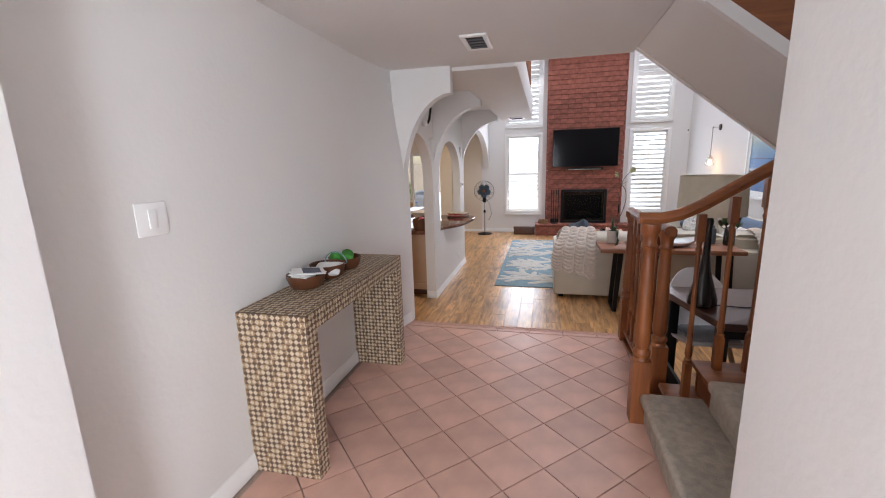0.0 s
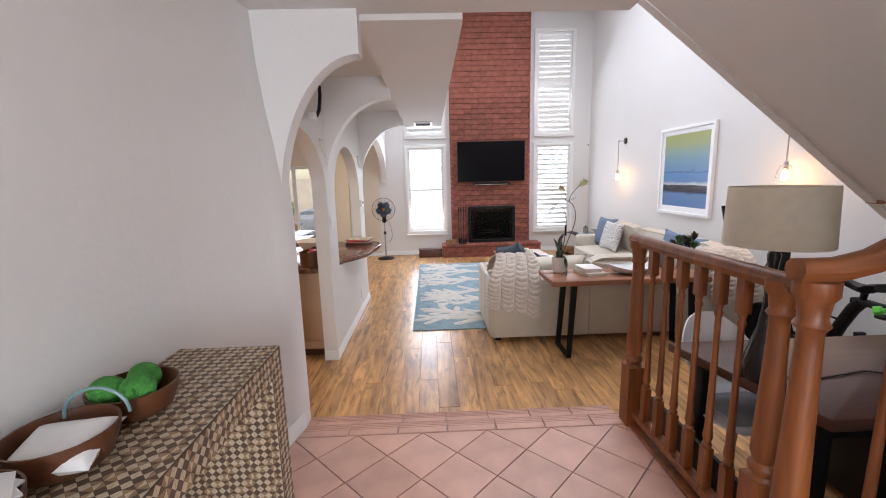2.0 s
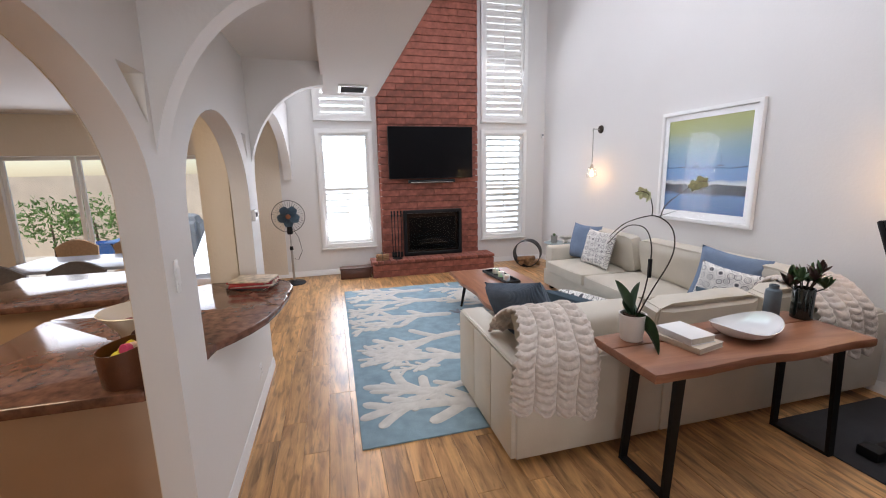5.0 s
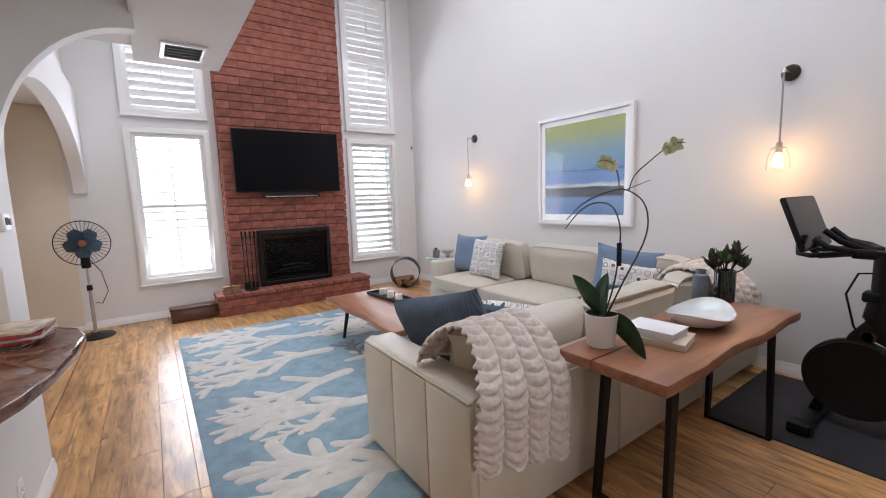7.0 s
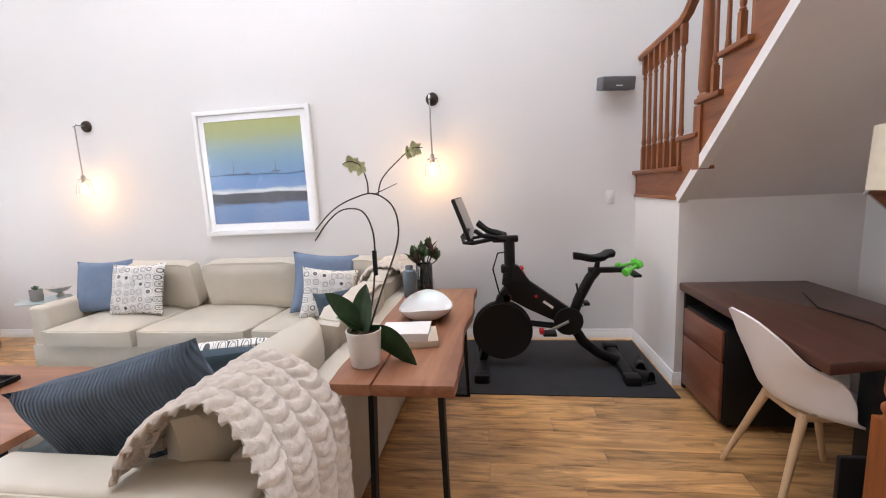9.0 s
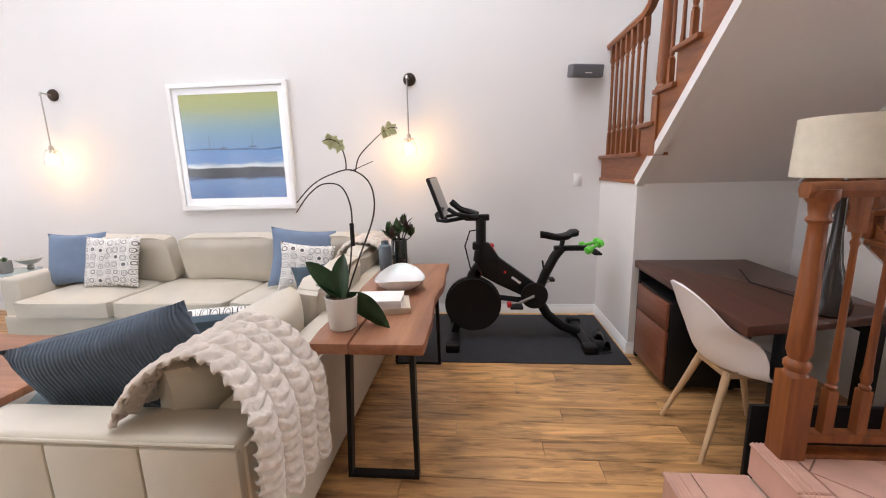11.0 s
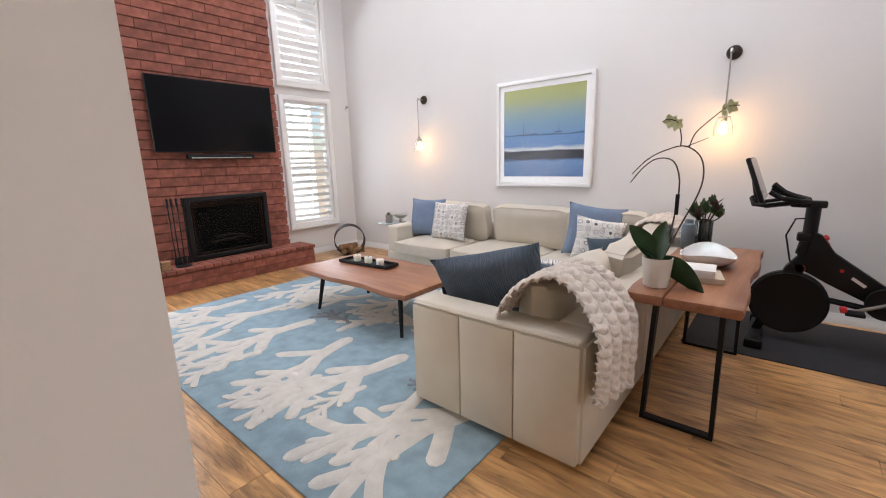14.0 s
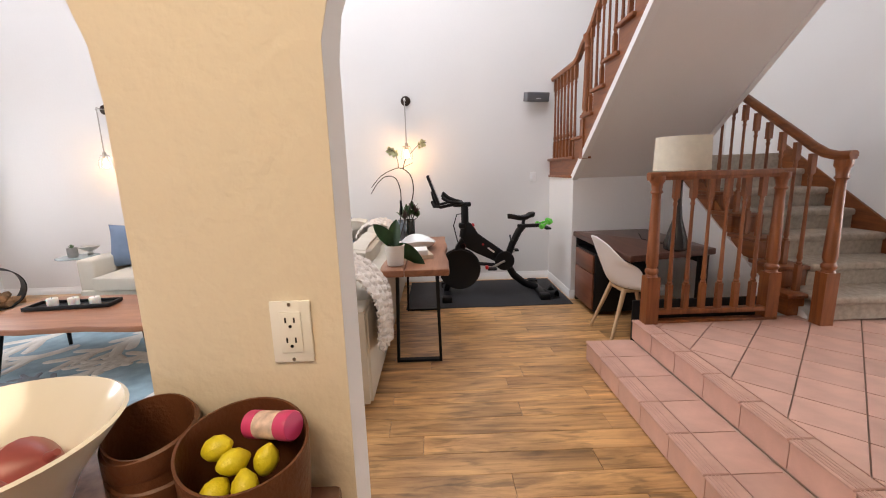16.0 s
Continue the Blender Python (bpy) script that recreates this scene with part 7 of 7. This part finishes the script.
for c in range(27):
    x = -0.40 - PW * (c + 0.5)
    y = 4.4 - rng.random() * PL
    while y < NORTH:
        if y + PL > 4.5:
            box(rest, x - PW / 2 + 0.0008, x + PW / 2 - 0.0008, max(y, 4.45), min(y + PL, NORTH) - 0.0016, -0.011, 0)
        y += PL
tagged(part("kitchen_planks", rest, PLANK, FLOOR), "", kind="stuff")

# terracotta tiles laid on the diagonal
TS = 0.25
d = TS * math.sqrt(0.5)
for i in range(-30, 40):
    for j in range(-40, 40):
        cx, cy = 0.569 + (i + j) * d, 3.985 + (i - j) * d + d
        if not (-0.6 < cx < 2.1 and -0.3 < cy < 4.6):
            continue
        h = d - 0.0045
        poly = clip([(cx - h, cy), (cx, cy - h), (cx + h, cy), (cx, cy + h)], -0.205, 1.775, -1.0, 4.335)
        if len(poly) < 3:
            continue
        if cx + h < 1.775 and cx - h > -0.205 and cy + h < 4.335:
            me = cuts.setdefault("tile", None) or mesh_of("tile", prism(bmesh.new(), [(-h, 0), (0, -h), (h, 0), (0, h)], "z", 0, 0.011), TILE)
            cuts["tile"] = me
            piece("tile", me, PLATFORM, pose(cx, cy, TILE_Z - 0.011 + rng.uniform(-0.0006, 0.0006)))
        else:
            bm = bmesh.new()
            lo_v = [bm.verts.new((x - cx, y - cy, 0)) for x, y in poly]
            hi_v = [bm.verts.new((x - cx, y - cy, 0.011)) for x, y in poly]
            bm.faces.new(hi_v)
            for k in range(len(poly)):
                bm.faces.new((lo_v[k], lo_v[(k + 1) % len(poly)], hi_v[(k + 1) % len(poly)], hi_v[k]))
            piece("tile", mesh_of("tile", bm, TILE), PLATFORM, pose(cx, cy, TILE_Z - 0.011))
# nosing, riser and tread tiles of the two steps
EDGE = material("ribbed nosing tile", (0.56, 0.335, 0.265), 0.4, vary=0.15, scale=8, bump=0.1, spread=0.07)
NT = 0.272
nose = mesh_of("nosing_tile", bevelled(boxed(-NT / 2 + 0.003, NT / 2 - 0.003, -0.10, 0.012, -0.014, 0.0), 0.004, 1), EDGE)
groove = mesh_of("groove", boxed(-NT / 2 + 0.003, NT / 2 - 0.003, -0.002, 0.002, 0.0, 0.0022), EDGE)
riser = mesh_of("riser_tile", boxed(-NT / 2 + 0.003, NT / 2 - 0.003, -0.010, 0.0, -0.125, 0.0), TILE)
tread = mesh_of("tread_tile", boxed(-NT / 2 + 0.003, NT / 2 - 0.003, -0.215, 0.0, -0.012, 0.0), TILE)
STEP = next(o for o in scene.objects if o.name == "lower_step")
for k in range(8):
    x = 1.655 - NT * k
    if x < -0.3:
        break
    for parent, y, z in ((PLATFORM, 4.442, TILE_Z + 0.002), (STEP, 4.772, 0.152)):
        piece("nosing_tile", nose, parent, pose(x, y, z))
        for g in (0.0, -0.016, -0.032, -0.048):
            piece("groove", groove, parent, pose(x, y + g, z))
        piece("riser_tile", riser, parent, pose(x, y + 0.002, z - 0.016))
    piece("tread_tile", tread, STEP, pose(x, 4.668, 0.150))

# bricks of the chimney and the hearth
BL, BH = 0.30, 0.1055
brick = mesh_of("brick", bevelled(boxed(-BL / 2 + 0.0008, BL / 2 - 0.0008, -0.022, 0.02, 0.0, BH - 0.010), 0.004, 1), BRICK)
upper = bmesh.new()
X0, X1, FY = 1.12, 2.80, 11.27
rows = int((HIGH - 0.24) / BH)
for r in range(rows):
    z = 0.24 + r * BH
    x = X0 - (BL / 2 if r % 2 else 0)
    while x < X1 - 0.02:
        a, b = max(x, X0), min(x + BL, X1)
        if b - a > 0.04:
            off = rng.uniform(-0.004, 0.004)
            if z < 3.25:
                me = brick if abs(b - a - BL) < 0.01 else cuts.setdefault(("b", round(b - a, 2)), None) or mesh_of("brick", bevelled(boxed(-(b - a) / 2 + 0.0008, (b - a) / 2 - 0.0008, -0.022, 0.02, 0.0, BH - 0.010), 0.004, 1), BRICK)
                if me is not brick:
                    cuts[("b", round(b - a, 2))] = me
                hidden = 1.5 < a and b < 2.5 and 0.30 < z < 0.97
                if not hidden:
                    piece("brick", me, CHIMNEY, pose((a + b) / 2, FY + off, z, 0, 0, rng.uniform(-0.4, 0.4)))
            else:
                box(upper, a + 0.0008, b - 0.0008, FY - 0.022 + off, FY + 0.02, z, z + BH - 0.010)
        x += BL
    for sx in (X0 - 0.0, X1 + 0.0):
        box(upper, sx - 0.012, sx + 0.012, FY + 0.02 if r % 2 else FY + 0.001, NORTH - 0.003, z, z + BH - 0.010)
tagged(part("upper_bricks", upper, BRICK, CHIMNEY), "", kind="stuff")
HX0, HX1, HY = 0.88, 2.99, 10.90
for r, z in enumerate((0.0, 0.1055)):
    x = HX0 + 0.012 - (BL / 2 if r % 2 else 0)
    while x < HX1 - 0.03:
        a, b = max(x, HX0 + 0.012), min(x + BL, HX1 - 0.012)
        if b - a > 0.05:
            key = ("h", round(b - a, 2))
            if key not in cuts:
                cuts[key] = mesh_of("brick", bevelled(boxed(-(b - a) / 2 + 0.0008, (b - a) / 2 - 0.0008, -0.02, 0.03, 0.0, BH - 0.010), 0.004, 1), BRICK)
            piece("brick", cuts[key], HEARTH, pose((a + b) / 2, HY + 0.035 + rng.uniform(-0.003, 0.003), z))
        x += BL
    for sx, s in ((HX0 + 0.03, 1), (HX1 - 0.03, -1)):
        for k in range(2):
            key = ("e",)
            if key not in cuts:
                cuts[key] = mesh_of("brick", bevelled(boxed(-0.02, 0.02, -0.085, 0.085, 0.0, BH - 0.010), 0.004, 1), BRICK)
            piece("brick", cuts[key], HEARTH, pose(sx, 11.05 + k * 0.18, z))
cap = mesh_of("cap_brick", bevelled(boxed(-0.046, 0.046, -0.19, 0.0, 0.0, 0.048), 0.005, 1), BRICK)
k = 0
x = HX0 - 0.002
while x < HX1 - 0.05:
    for y in (HY + 0.185, HY + 0.38):
        piece("cap_brick", cap, HEARTH, pose(x + 0.05, y + rng.uniform(-0.003, 0.003), 0.221))
    x += 0.1005
